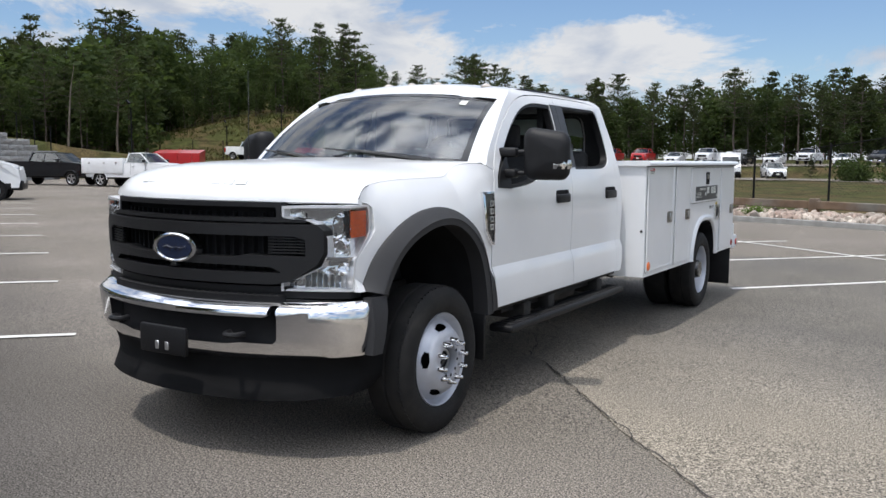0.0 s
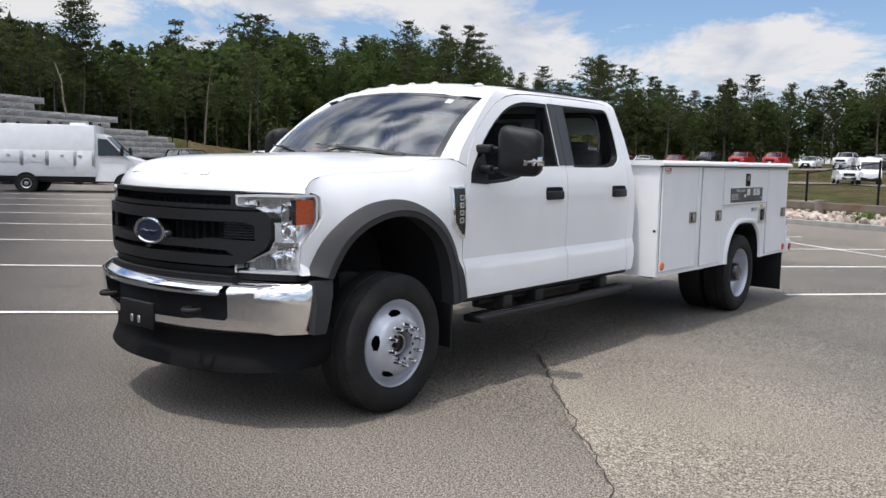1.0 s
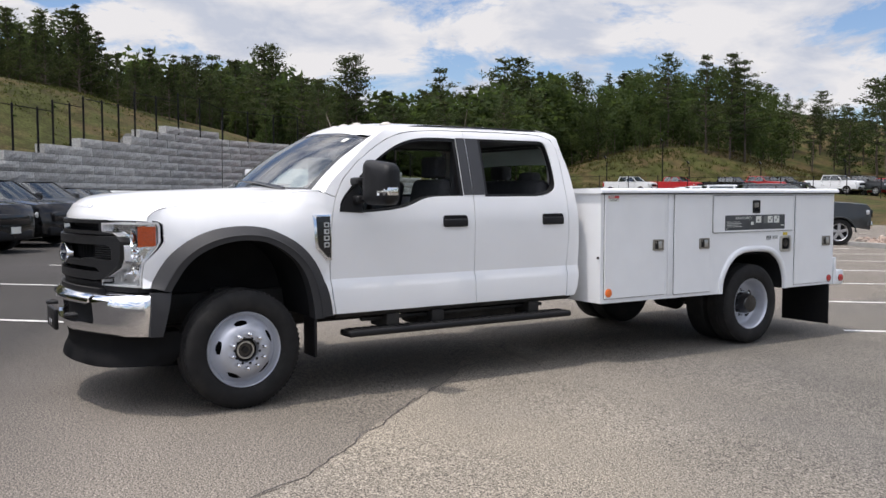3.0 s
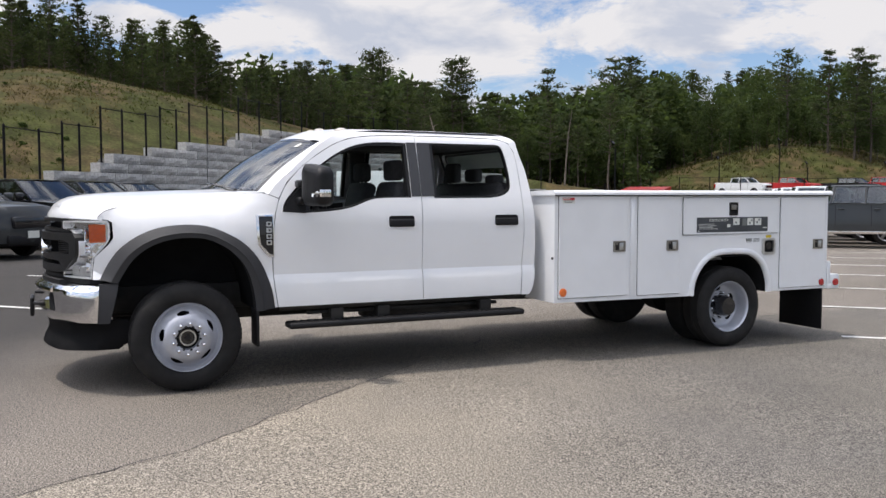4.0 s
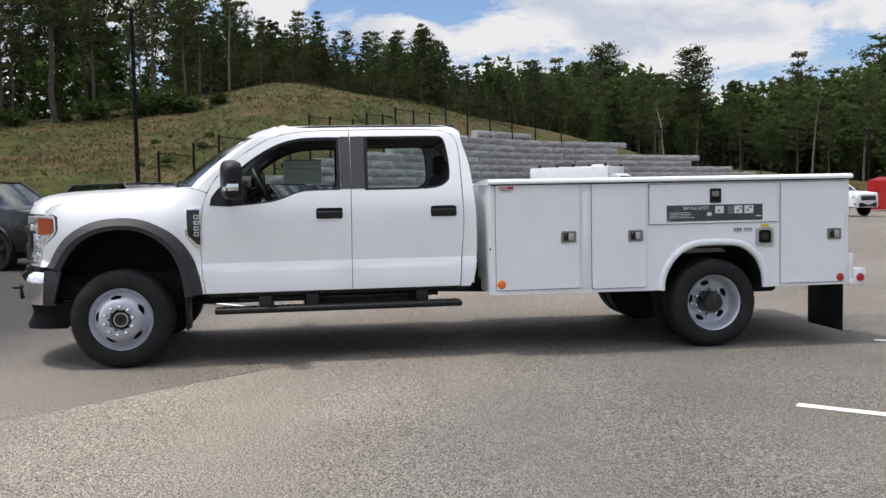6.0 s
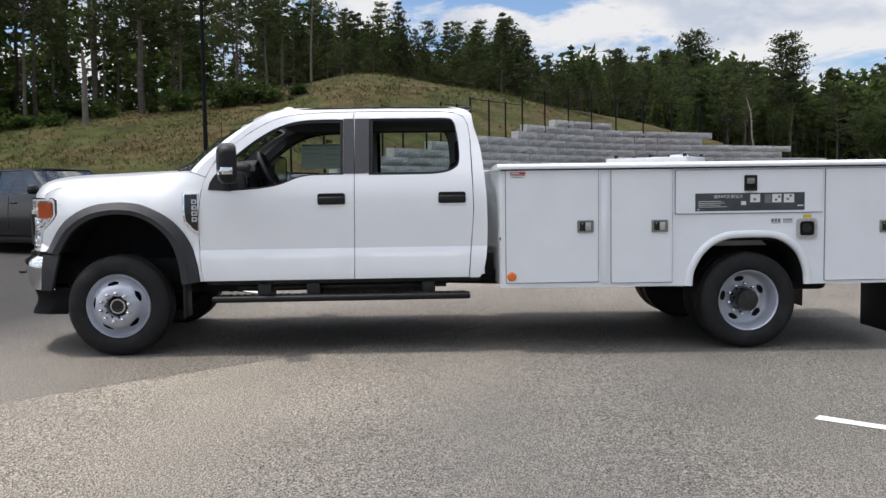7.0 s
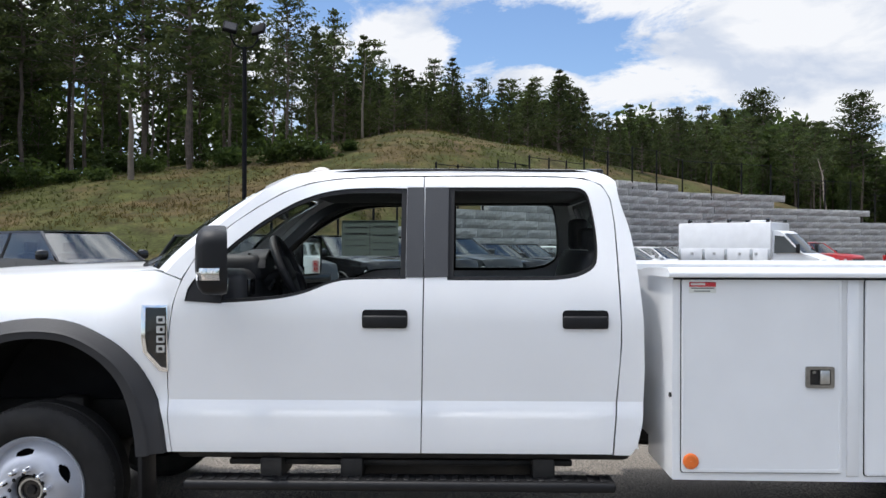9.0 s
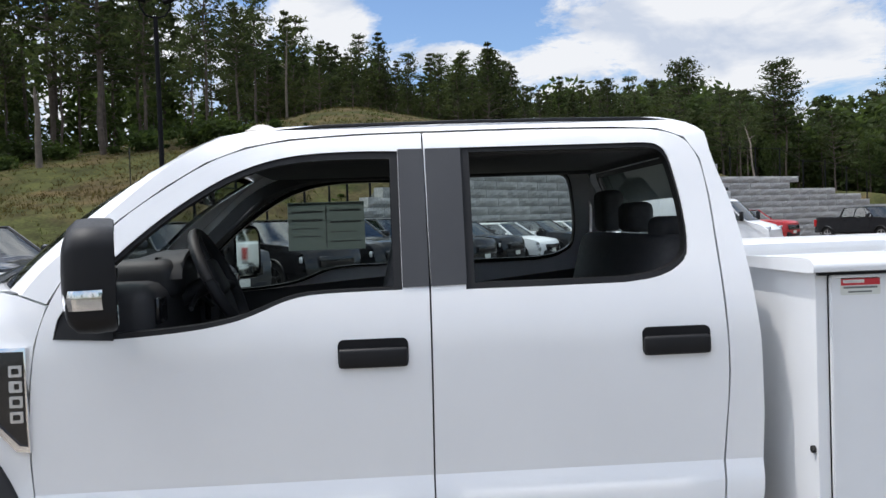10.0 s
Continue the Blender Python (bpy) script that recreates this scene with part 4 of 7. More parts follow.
    if not dished:
        part("hub_ring", put(lathe(bmesh.new(), [(0.012, rr * 0.235), (0.023, rr * 0.230), (0.023, rr * 0.195), (0.012, rr * 0.190)], 32, 0)), STEEL, rim, "dull metal hub ring")
        part("hub_dial", put(lathe(bmesh.new(), [(0.014, rr * 0.085), (0.021, rr * 0.080), (0.021, 0.001)], 24, 0)), UNDER, rim, "dark locking dial")
        for k in range(10):
            # scalloped rim of the centre hole
            a = 2 * math.pi * (k + 0.85) / 10
            part("hole_lobe", put(lathe(bmesh.new(), [(0.0565, 0.010), (0.0575, 0.001)], 12, 0, (0, rr * 0.335 * math.cos(a), rr * 0.335 * math.sin(a)))), DEEP, rim)
    for k in range(10):
        a = 2 * math.pi * (k + 0.35) / 10
        bm = lathe(bmesh.new(), [(0, 0.018), (0.012, 0.017), (0.022, 0.0145), (0.040, 0.012), (0.050, 0.0105), (0.054, 0.006), (0.055, 0.001)], 10, 0, (lug_x, lug_r * math.cos(a), lug_r * math.sin(a)))
        part("lug_nut", put(bm), CHROME, rim)
    return rim


FRONT, REAR = 0.412, 0.395
wheel(1.005, 0.0, 0.412, 1, FRONT, False, "silver front wheel with ten lug nuts", truck)
wheel(-1.005, 0.0, 0.400, -1, FRONT, False, "silver front wheel with ten lug nuts", truck)
for s in (1, -1):
    wheel(s * 1.115, 5.156, 0.380, s, REAR, True, "silver dished rear wheel", truck)
    bm = lathe(bmesh.new(), [(0.0, 0.25), (0.015, 0.29), (0.018, 0.33), (0.0, 0.382), (-0.03, 0.395), (-0.195, 0.395), (-0.225, 0.36), (-0.225, 0.25), (-0.1, 0.02)], 48, 0)
    bmesh.ops.scale(bm, vec=(s, 1, 1), verts=bm.verts)
    bmesh.ops.translate(bm, vec=(s * 0.835, 5.156, 0.380), verts=bm.verts)
    part("inner_tyre", bm, RUBBER, truck, "black inner twin tyre")

# ---- frame and running gear ----
part("chassis_rail", boxes(((0.36, -0.75, 0.55), (0.45, 6.35, 0.76), 0.01), ((-0.45, -0.75, 0.55), (-0.36, 6.35, 0.76), 0.01)), UNDER, truck, "black steel frame rails")
for y, z in ((0.0, 0.412), (5.156, 0.385)):
    bm = tube(bmesh.new(), [(-0.90, y, z), (-0.3, y, z), (0.3, y, z), (0.90, y, z)], [0.06, 0.07, 0.07, 0.06], 12)
    part("axle", lathe(bm, [(-0.18, 0.02), (-0.12, 0.15), (0.1, 0.17), (0.18, 0.05)], 16, 0, (0.05 if y else 0.25, y, z)), UNDER, truck)
part("drive_shaft", tube(bmesh.new(), [(0.03, 1.3, 0.55), (0.05, 4.95, 0.42)], 0.05, 10), UNDER, truck)
for lo, hi in (((-0.33, 5.5, 0.36), (0.33, 6.2, 0.74)), ((0.48, 1.5, 0.42), (0.80, 2.5, 0.60))):
    part("fuel_tank", boxes((lo, hi, 0.05)), UNDER, truck)
part("gearbox", boxes(((-0.22, 0.2, 0.42), (0.22, 1.7, 0.85), 0.06), ((-0.33, -0.7, 0.5), (0.33, 0.25, 1.05), 0.05)), UNDER, truck)
for s in (1, -1):
    part("leaf_spring", boxes(((s * 0.50 - 0.035, 4.35, 0.50), (s * 0.50 + 0.035, 5.95, 0.58), 0.01)), UNDER, truck)
    part("spring_tower", boxes(((s * 0.55 - 0.06, -0.08, 0.42), (s * 0.55 + 0.06, 0.08, 0.80), 0.02)), UNDER, truck)
    part("inner_arch", boxes(((s * 0.40 - 0.01, -0.55, 0.55), (s * 0.40 + 0.01, 0.55, 1.15))), DEEP, truck)
    part("sill_underside", boxes(((s * 0.60, 0.70, 0.56), (s * 0.965, 2.96, 0.64), 0.03)), UNDER, truck)
    # running board on its brackets
    board = boxes(((min(s * 0.90, s * 1.07), 0.765, 0.428), (max(s * 0.90, s * 1.07), 2.872, 0.478), 0.018, 3))
    step = part("running_board", board, PLASTIC, truck, "black running board")
    for k in range(34):
        y = 0.82 + 0.060 * k
        part("tread_rib", boxes(((min(s * 0.93, s * 1.045), y, 0.4775), (max(s * 0.93, s * 1.045), y + 0.03, 0.4835), 0.003, 1)), PLASTIC, step)
    for y in (1.18, 1.58, 2.53):
        part("bracket", boxes(((min(s * 0.70, s * 0.98), y - 0.055, 0.455), (max(s * 0.70, s * 0.98), y + 0.055, 0.57), 0.012)), UNDER, step)
    part("rail_stay", boxes(((min(s * 0.86, s * 0.90), 0.95, 0.515), (max(s * 0.86, s * 0.90), 2.68, 0.545), 0.008)), UNDER, step)
    part("front_flap", boxes(((min(s * 0.80, s * 1.0), 0.52, 0.30), (max(s * 0.80, s * 1.0), 0.545, 0.66), 0.008)), PLASTIC, truck, "black mud flap behind the front wheel")

# ---- cab interior ----
def seat(name, x, y, w, parent=truck):
    bm = bmesh.new()
    box(bm, (x - w / 2, y - 0.30, 0.95), (x + w / 2, y + 0.25, 1.13), 0.06, 3)
    back = bmesh.new()
    box(back, (-w / 2, -0.07, 0.0), (w / 2, 0.07, 0.56), 0.06, 3)
    bmesh.ops.transform(back, matrix=Matrix.Translation((x, y + 0.24, 1.05)) @ Matrix.Rotation(radians(-14), 4, "X"), verts=back.verts)
    s0 = part(name, bm, CLOTH, parent, "dark grey cloth seat")
    part("backrest", back, CLOTH, s0)
    return s0


def headrest(x, y, z, parent, w=0.26, h=0.18):
    bm = boxes(((x - w / 2, y - 0.055, z), (x + w / 2, y + 0.055, z + h), 0.034, 4))
    h = part("headrest", bm, CLOTH, parent, "dark headrest")
    for d in (-0.05, 0.05):
        part("stalk", tube(bmesh.new(), [(x + d, y, z - 0.10), (x + d, y, z + 0.03)], 0.007, 6), STEEL, h)


for x in (0.42, -0.42):
    headrest(x, 1.885, 1.605, seat("front_seat", x, 1.52, 0.54))
bench = seat("rear_bench", 0.0, 2.50, 1.45)
for x, z, w, h in ((0.46, 1.555, 0.22, 0.11), (0.02, 1.600, 0.22, 0.13), (-0.44, 1.600, 0.20, 0.20)):
    headrest(x, 2.885, z, bench, w, h)
part("dashboard", boxes(((-0.84, 0.62, 1.10), (0.84, 1.02, 1.50), 0.07, 3), ((0.20, 0.80, 1.42), (0.62, 1.04, 1.575), 0.05, 3), ((-0.12, 0.9, 1.05), (0.12, 1.10, 1.47), 0.03)), TRIM, truck, "dark dashboard")
bm = bmesh.new()
M = Matrix.Translation((0.40, 1.155, 1.49)) @ Matrix.Rotation(radians(-64), 4, "X")
pts = [M @ Vector((0.19 * math.cos(a), 0.19 * math.sin(a), 0)) for a in np.linspace(0, 2 * math.pi, 33)]
tube(bm, pts, 0.021, 10, False)
box(bm, (-0.085, -0.085, -0.05), (0.085, 0.065, 0.012), 0.03, 3, M)
for a in (0.25, math.pi - 0.25, -math.pi / 2):
    tube(bm, [M @ Vector((0, 0, -0.02)), M @ Vector((0.185 * math.cos(a), 0.185 * math.sin(a), 0))], 0.016, 8)
tube(bm, [M @ Vector((0, 0, 0)), M @ Vector((0, 0, -0.35))], 0.035, 10)
part("steering_wheel", bm, TRIM, truck, "black steering wheel", 60)
for s, z in ((1, 0.06), (-1, 0.08)):
    part("stalk", tube(bmesh.new(), [M @ Vector((s * 0.03, 0.02, -0.10)), M @ Vector((s * 0.17, z, -0.11))], 0.009, 8), TRIM, truck)
hood = bmesh.new()
loft(hood, [[(0.40 + 0.21 * math.cos(a), y, 1.50 + h * math.sin(a)) for a in np.linspace(0, math.pi, 13)] for y, h in ((0.78, 0.055), (0.95, 0.10), (1.06, 0.105), (1.065, 0.09), (0.98, 0.085))])
part("instrument_hood", hood, TRIM, truck)
part("instrument_face", boxes(((0.22, 0.965, 1.42), (0.58, 0.975, 1.58))), GLOSSBLACK, truck)
part("centre_screen", boxes(((-0.15, 1.035, 1.30), (0.13, 1.06, 1.50), 0.012)), GLOSSBLACK, truck)
for x in (-0.70, -0.24, 0.20, 0.74):
    part("air_vent", boxes(((x - 0.055, 1.012, 1.36), (x + 0.055, 1.030, 1.45), 0.01)), GLOSSBLACK, truck)
part("cab_floor", boxes(((-0.90, 0.60, 0.63), (0.90, 2.98, 0.68))), TRIM, truck)
part("headliner", boxes(((-0.70, 1.22, 1.915), (0.70, 2.92, 1.940), 0.01)), HEADLINER, truck)
for s in (1, -1):
    bm = bmesh.new()
    rows = []
    for y, z in smooth_path([(0.74, 1.50), (0.92, 1.655), (1.10, 1.81), (1.28, 1.90), (1.50, 1.933)], 3):
        c = side_x(y, z) - 0.075
        rows.append([(s * (c + 0.03), y - 0.03, z + 0.02), (s * (c - 0.035), y - 0.02, z + 0.02), (s * (c - 0.045), y + 0.03, z - 0.02), (s * (c + 0.02), y + 0.05, z - 0.03)])
    loft(bm, rows, True)
    part("pillar_trim", bm, HEADLINER, truck, "grey inner pillar trim")
    bm = bmesh.new()
    tube(bm, [(s * 0.76, 0.98, 1.66), (s * 0.74, 1.02, 1.69), (s * 0.71, 1.14, 1.79), (s * 0.72, 1.17, 1.82)], 0.012, 8)
    part("grab_handle", bm, TRIM, truck)
    part("inner_pillar", boxes(((s * 0.73 - 0.03, 1.86, 0.7), (s * 0.73 + 0.03, 2.02, 1.95), 0.02)), TRIM, truck)
    part("roof_lining_side", boxes(((s * 0.71 - 0.04, 1.35, 1.90), (s * 0.71 + 0.04, 2.9, 1.975), 0.015)), HEADLINER, truck)
part("inner_mirror", boxes(((-0.12, 1.02, 1.78), (0.12, 1.05, 1.85), 0.015)), GLOSSBLACK, truck)
# back of the cab with its window
back = sheet([(-0.955, 0.62), (0.955, 0.62), (0.930, 1.45), (0.785, 1.92), (0.69, 1.975), (-0.69, 1.975), (-0.785, 1.92), (-0.930, 1.45)], [rounded(-0.66, 1.49, 0.66, 1.89, 0.06)], [("z", 1.72)], "y")
for v in back.verts:
    v.co.y = 3.0 - 0.05 * max(0.0, min(1.0, (v.co.z - 1.15) / 0.6)) * min(1.0, abs(v.co.x) / 0.8) ** 2 - 0.47 * max(0.0, v.co.z - 1.72)
skirt(back, lambda c: Vector((0, -0.05, 0)))
cab_back = part("cab_back", back, WHITE, truck)
inner = sheet([(-0.90, 0.70), (0.90, 0.70), (0.87, 1.45), (0.76, 1.95), (-0.76, 1.95), (-0.87, 1.45)], [rounded(-0.64, 1.51, 0.64, 1.87, 0.06)], [("z", 1.72)], "y")
for v in inner.verts:
    v.co.y = 2.95 - 0.47 * max(0.0, v.co.z - 1.72)
part("back_lining", inner, TRIM, cab_back)
pane = sheet(rounded(-0.66, 1.49, 0.66, 1.89, 0.06), (), [("z", 1.72)], "y")
for v in pane.verts:
    v.co.y = 2.98 - 0.47 * max(0.0, v.co.z - 1.72)
part("rear_window", pane, GLASS, cab_back, "tinted rear window").visible_shadow = False
# price sheet hung in the far front window
bm = sheet([(1.28, 1.55), (1.68, 1.55), (1.68, 1.80), (1.28, 1.80)])
bmesh.ops.translate(bm, vec=(-0.825, 0, 0), verts=bm.verts)
SHEET = bpy.data.materials.new("thin_printed_sheet")
SHEET.use_nodes = True
mix = SHEET.node_tree.nodes.new("ShaderNodeMixShader")
thin = SHEET.node_tree.nodes.new("ShaderNodeBsdfTranslucent")
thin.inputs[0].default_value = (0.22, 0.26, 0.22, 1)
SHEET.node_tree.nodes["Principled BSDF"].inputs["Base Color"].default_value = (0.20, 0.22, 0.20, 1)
SHEET.node_tree.nodes["Principled BSDF"].inputs["Roughness"].default_value = 0.8
SHEET.node_tree.links.new(SHEET.node_tree.nodes["Principled BSDF"].outputs[0], mix.inputs[1])
SHEET.node_tree.links.new(thin.outputs[0], mix.inputs[2])
SHEET.node_tree.links.new(mix.outputs[0], SHEET.node_tree.nodes["Material Output"].inputs[0])
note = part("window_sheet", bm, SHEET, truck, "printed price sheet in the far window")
for y0, y1, z0, z1 in ((1.285, 1.675, 1.785, 1.797), (1.476, 1.482, 1.56, 1.785), (1.30, 1.46, 1.745, 1.755), (1.30, 1.46, 1.70, 1.712), (1.30, 1.44, 1.66, 1.665), (1.30, 1.45, 1.62, 1.625), (1.50, 1.66, 1.75, 1.76), (1.50, 1.66, 1.69, 1.70), (1.50, 1.64, 1.64, 1.645), (1.50, 1.66, 1.59, 1.596)):
    part("print_bar", boxes(((-0.8245, y0, z0), (-0.8235, y1, z1))), INK, note)


# ---- service body ----
Y0, Y1, YT, XB, ZT, ZB = 3.12, 6.43, 6.415, 1.150, 1.475, 0.512
ARCH = smooth_path([(4.672, ZB), (4.678, 0.60), (4.705, 0.68), (4.765, 0.775), (4.85, 0.85), (4.95, 0.892), (5.05, 0.905), (5.25, 0.905), (5.37, 0.892), (5.46, 0.85), (5.54, 0.775), (5.585, 0.68), (5.605, 0.60), (5.61, ZB)], 3)


def fixed(bm, s, x, deep):
    for v in bm.verts:
        v.co.x = s * x
    if deep:
        skirt(bm, lambda c: Vector((-s * deep, 0, 0)))
    bmesh.ops.recalc_face_normals(bm, faces=bm.faces)
    return bm


def latch(s, y, z, tall, parent):
    a, b = (0.052, 0.064) if tall else (0.066, 0.050)
    base = part("paddle_latch", fixed(sheet(rounded(y - a, z - b, y + a, z + b, 0.010), [rounded(y - a * 0.72, z - b * 0.72, y + a * 0.72, z + b * 0.72, 0.006)]), s, XB + 0.022, 0.014), UNDER if tall else LATCH, parent, "stainless paddle latch")
    part("pocket", fixed(sheet(rounded(y - a * 0.75, z - b * 0.75, y + a * 0.75, z + b * 0.75, 0.006)), s, XB + 0.0135, 0), DEEP if tall else UNDER, base)
    if tall:
        part("paddle", boxes(((s * (XB + 0.012), y - a * 0.62, z - b * 0.1), (s * (XB + 0.023), y + a * 0.62, z + b * 0.62), 0.004)), LATCH, base)
    else:
        part("paddle", boxes(((s * (XB + 0.012), y - a * 0.02, z - b * 0.66), (s * (XB + 0.023), y + a * 0.68, z + b * 0.66), 0.004)), STEEL, base)
        part("lock", tube(bmesh.new(), [(s * (XB + 0.012), y - a * 0.4, z + b * 0.45), (s * (XB + 0.019), y - a * 0.4, z + b * 0.45)], 0.008, 12), LATCH, base)


def service_side(s):
    outline = [(Y0, ZB + 0.01)] + ARCH + [(Y1, ZB), (Y1, ZT), (Y0, ZT)]
    body = part("side_compartment", fixed(sheet(outline), s, XB, 0.52), BOXWHITE, truck, "white steel service body side")
    lo, hi = sorted((s * (XB - 0.52), s * (XB - 0.001)))
    for a, b in (((lo, Y0 - 0.002, ZB + 0.012), (hi, Y0 + 0.012, ZT)), ((lo, Y1 - 0.012, ZB + 0.002), (hi, Y1 + 0.002, ZT)), ((lo, Y0 + 0.012, ZB + 0.012), (hi, 4.65, ZB + 0.02)), ((lo, 5.63, ZB + 0.002), (hi, Y1 - 0.012, ZB + 0.01)), ((min(s * 0.63, s * 0.64), Y0 + 0.012, 0.93), (max(s * 0.63, s * 0.64), Y1 - 0.012, ZT))):
        part("end_panel", boxes((a, b)), BOXWHITE, body)
    # rolled lip round the arch
    bm = bmesh.new()
    rows = []
    for i, (y, z) in enumerate(ARCH):
        n = Vector((0, y - 5.14, max(0.0, z - 0.50))).normalized()
        rows.append([Vector((s * (XB + dx), y, z)) + n * dn for dx, dn in ((0.0, 0.052), (0.016, 0.046), (0.024, 0.024), (0.020, 0.002), (0.006, -0.008), (-0.10, -0.004))])
    loft(bm, rows)
    part("arch_lip", bm, BOXWHITE, body, "", 60)
    bm = bmesh.new()
    loft(bm, [[(s * (XB - 0.006), 5.14 + (y - 5.14) * 0.972, 0.5 + (z - 0.5) * 0.972), (s * 0.52, 5.14 + (y - 5.14) * 0.972, 0.5 + (z - 0.5) * 0.972)] for y, z in ARCH])
    part("arch_liner", bm, DEEP, body)
    # added black plate: keeps the top of the arch as dark as shade
    part("arch_top", boxes(((min(s * 0.54, s * 1.13), 4.84, 0.874), (max(s * 0.54, s * 1.13), 5.46, 0.882))), DEEP, body)
    part("arch_back", boxes(((min(s * 0.53, s * 0.54), 4.60, 0.56), (max(s * 0.53, s * 0.54), 5.70, 0.93))), DEEP, body)
    for y0, y1, z0, z1, mark in ((3.158, 3.905, 0.560, 1.468, (3.800, 1.010, False)), (4.012, 4.508, 0.548, 1.464, (4.405, 1.005, False)), (4.535, 5.742, 1.100, 1.450, (5.146, 1.342, True)), (5.768, 6.400, 0.540, 1.452, (6.282, 0.976, False))):
        d = part("compartment_door", fixed(sheet(rounded(y0, z0, y1, z1, 0.012)), s, XB + 0.012, 0.009), BOXWHITE, body, "flat white compartment door")
        part("door_gap", fixed(sheet(rounded(y0 - 0.0045, z0 - 0.0045, y1 + 0.0045, z1 + 0.003, 0.014)), s, XB + 0.002, 0), DEEP, body, "dark door gap")
        part("door_rim", fixed(sheet(rounded(y0 + 0.004, z0 + 0.004, y1 - 0.004, z1 - 0.004, 0.012), [rounded(y0 + 0.016, z0 + 0.016, y1 - 0.016, z1 - 0.016, 0.010)]), s, XB + 0.0145, 0.004), BOXWHITE, d)
        latch(s, *mark, d)
    part("upright_seam", boxes(((min(s * XB, s * (XB + 0.008)), 3.93, 0.545), (max(s * XB, s * (XB + 0.008)), 3.985, 1.468), 0.004)), BOXWHITE, body)
    # rolled top lid overhanging the doors
    prof = [(0.60, 1.474), (0.60, 1.502), (0.72, 1.512), (1.0, 1.518), (1.15, 1.520), (1.178, 1.516), (1.192, 1.505), (1.197, 1.492), (1.194, 1.478), (1.16, 1.474)]
    bm = bmesh.new()
    rows = [[(s * x, y, z) for x, z in prof] for y in (Y0 - 0.03, Y0 + 0.5, 4.5, 5.5, YT + 0.03)]
    loft(bm, rows, True)
    for r in (rows[0], rows[-1]):
        bm.faces.new([bm.verts.new(p) for p in r])
    part("top_lid", bm, BOXWHITE, body, "white rolled lid along the top", 50)
    # black strip in place of the shadow below the lid's overhang
    part("lid_shadow_strip", boxes(((min(s * XB, s * (XB + 0.02)), Y0, 1.4655), (max(s * XB, s * (XB + 0.02)), Y1, 1.4745))), PLASTIC, body, "dark strip standing in for the shadow under the lid")


for s in (1, -1):
    service_side(s)
part("bed_floor", boxes(((-0.64, Y0 + 0.02, 0.80), (0.64, Y1, 0.86)), ((-0.64, Y0, 0.62), (0.64, Y0 + 0.03, 1.49)), ((-0.64, Y1 - 0.05, 0.60), (0.64, Y1, 1.30))), BOXWHITE, truck, "white cargo bed")
driver = [o for o in truck.children if o.name.startswith("side_compartment")][0]
# round marker, red reflectors, filler cup
for y, z, r, mat, label in ((3.200, 0.613, 0.037, ORANGE, "round orange reflector"), (6.345, 0.578, 0.036, RED, "round red reflector")):
    part("reflector", lathe(bmesh.new(), [(0.0, r), (0.006, r), (0.009, r * 0.9), (0.0095, r * 0.5), (0.010, 0.001)], 28, 0, (XB + 0.0145, y, z)), mat, driver, label)
cup = part("filler_cup", fixed(sheet(rounded(5.532, 0.885, 5.700, 1.048, 0.028), [rounded(5.556, 0.908, 5.676, 1.026, 0.022)]), 1, XB + 0.016, 0.016), STEEL, driver, "steel fuel filler surround")
bm = bmesh.new()
loft(bm, [[(XB + 0.012, y, z) for y, z in rounded(5.556, 0.908, 5.676, 1.026, 0.022)], [(XB - 0.06, y, z) for y, z in rounded(5.57, 0.92, 5.665, 1.015, 0.02)]], True)
part("cup_wall", bm, STEEL, cup)
part("cup_back", fixed(sheet(rounded(5.556, 0.908, 5.676, 1.026, 0.022)), 1, XB + 0.003, 0), DEEP, cup)
part("filler_cap", tube(tube(bmesh.new(), [(XB + 0.004, 5.61, 0.972), (XB + 0.014, 5.61, 0.972)], 0.038, 16), [(XB + 0.010, 5.60, 0.94), (XB + 0.012, 5.615, 1.0)], 0.012, 6), GLOSSBLACK, cup, "black filler cap")
part("fuel_label", boxes(((XB + 0.001, 5.585, 1.052), (XB + 0.003, 5.655, 1.078))), YELLOW, driver, "small yellow fuel label")
# decals
strip = part("decal_strip", fixed(sheet([(4.694, 1.118), (5.592, 1.118), (5.592, 1.262), (4.694, 1.262)]), 1, XB + 0.0135, 0), STRIP, driver, "dark decal strip with printing")
for y0, y1, z0, z1, mat in ((4.72, 4.90, 1.165, 1.169, PAPER), (4.72, 4.93, 1.180, 1.184, PAPER), (4.72, 4.91, 1.195, 1.199, PAPER), (4.72, 4.95, 1.150, 1.154, PAPER), (4.71, 4.73, 1.128, 1.136, PAPER), (5.07, 5.11, 1.165, 1.195, PAPER), (5.145, 5.225, 1.185, 1.250, PAPER), (5.262, 5.318, 1.178, 1.248, INK), (5.325, 5.40, 1.182, 1.250, PAPER), (5.42, 5.505, 1.180, 1.250, PAPER), (5.53, 5.58, 1.150, 1.160, PAPER)):
    part("print_mark", boxes(((XB + 0.0137, y0, z0), (XB + 0.0147, y1, z1))), mat, strip)
for y0, z0 in ((5.17, 1.20), (5.345, 1.195), (5.37, 1.22), (5.44, 1.20), (5.465, 1.225)):
    part("print_mark", boxes(((XB + 0.0148, y0, z0), (XB + 0.0154, y0 + 0.022, z0 + 0.018))), INK, strip)
word = bpy.data.curves.new("decal_words", "FONT")
word.body, word.size, word.extrude = "SERVICE BODY", 0.036, 0.0004
word.align_x = "LEFT"
words = new("decal_lettering", word)
words.data.materials.append(PAPER)
words.parent = strip
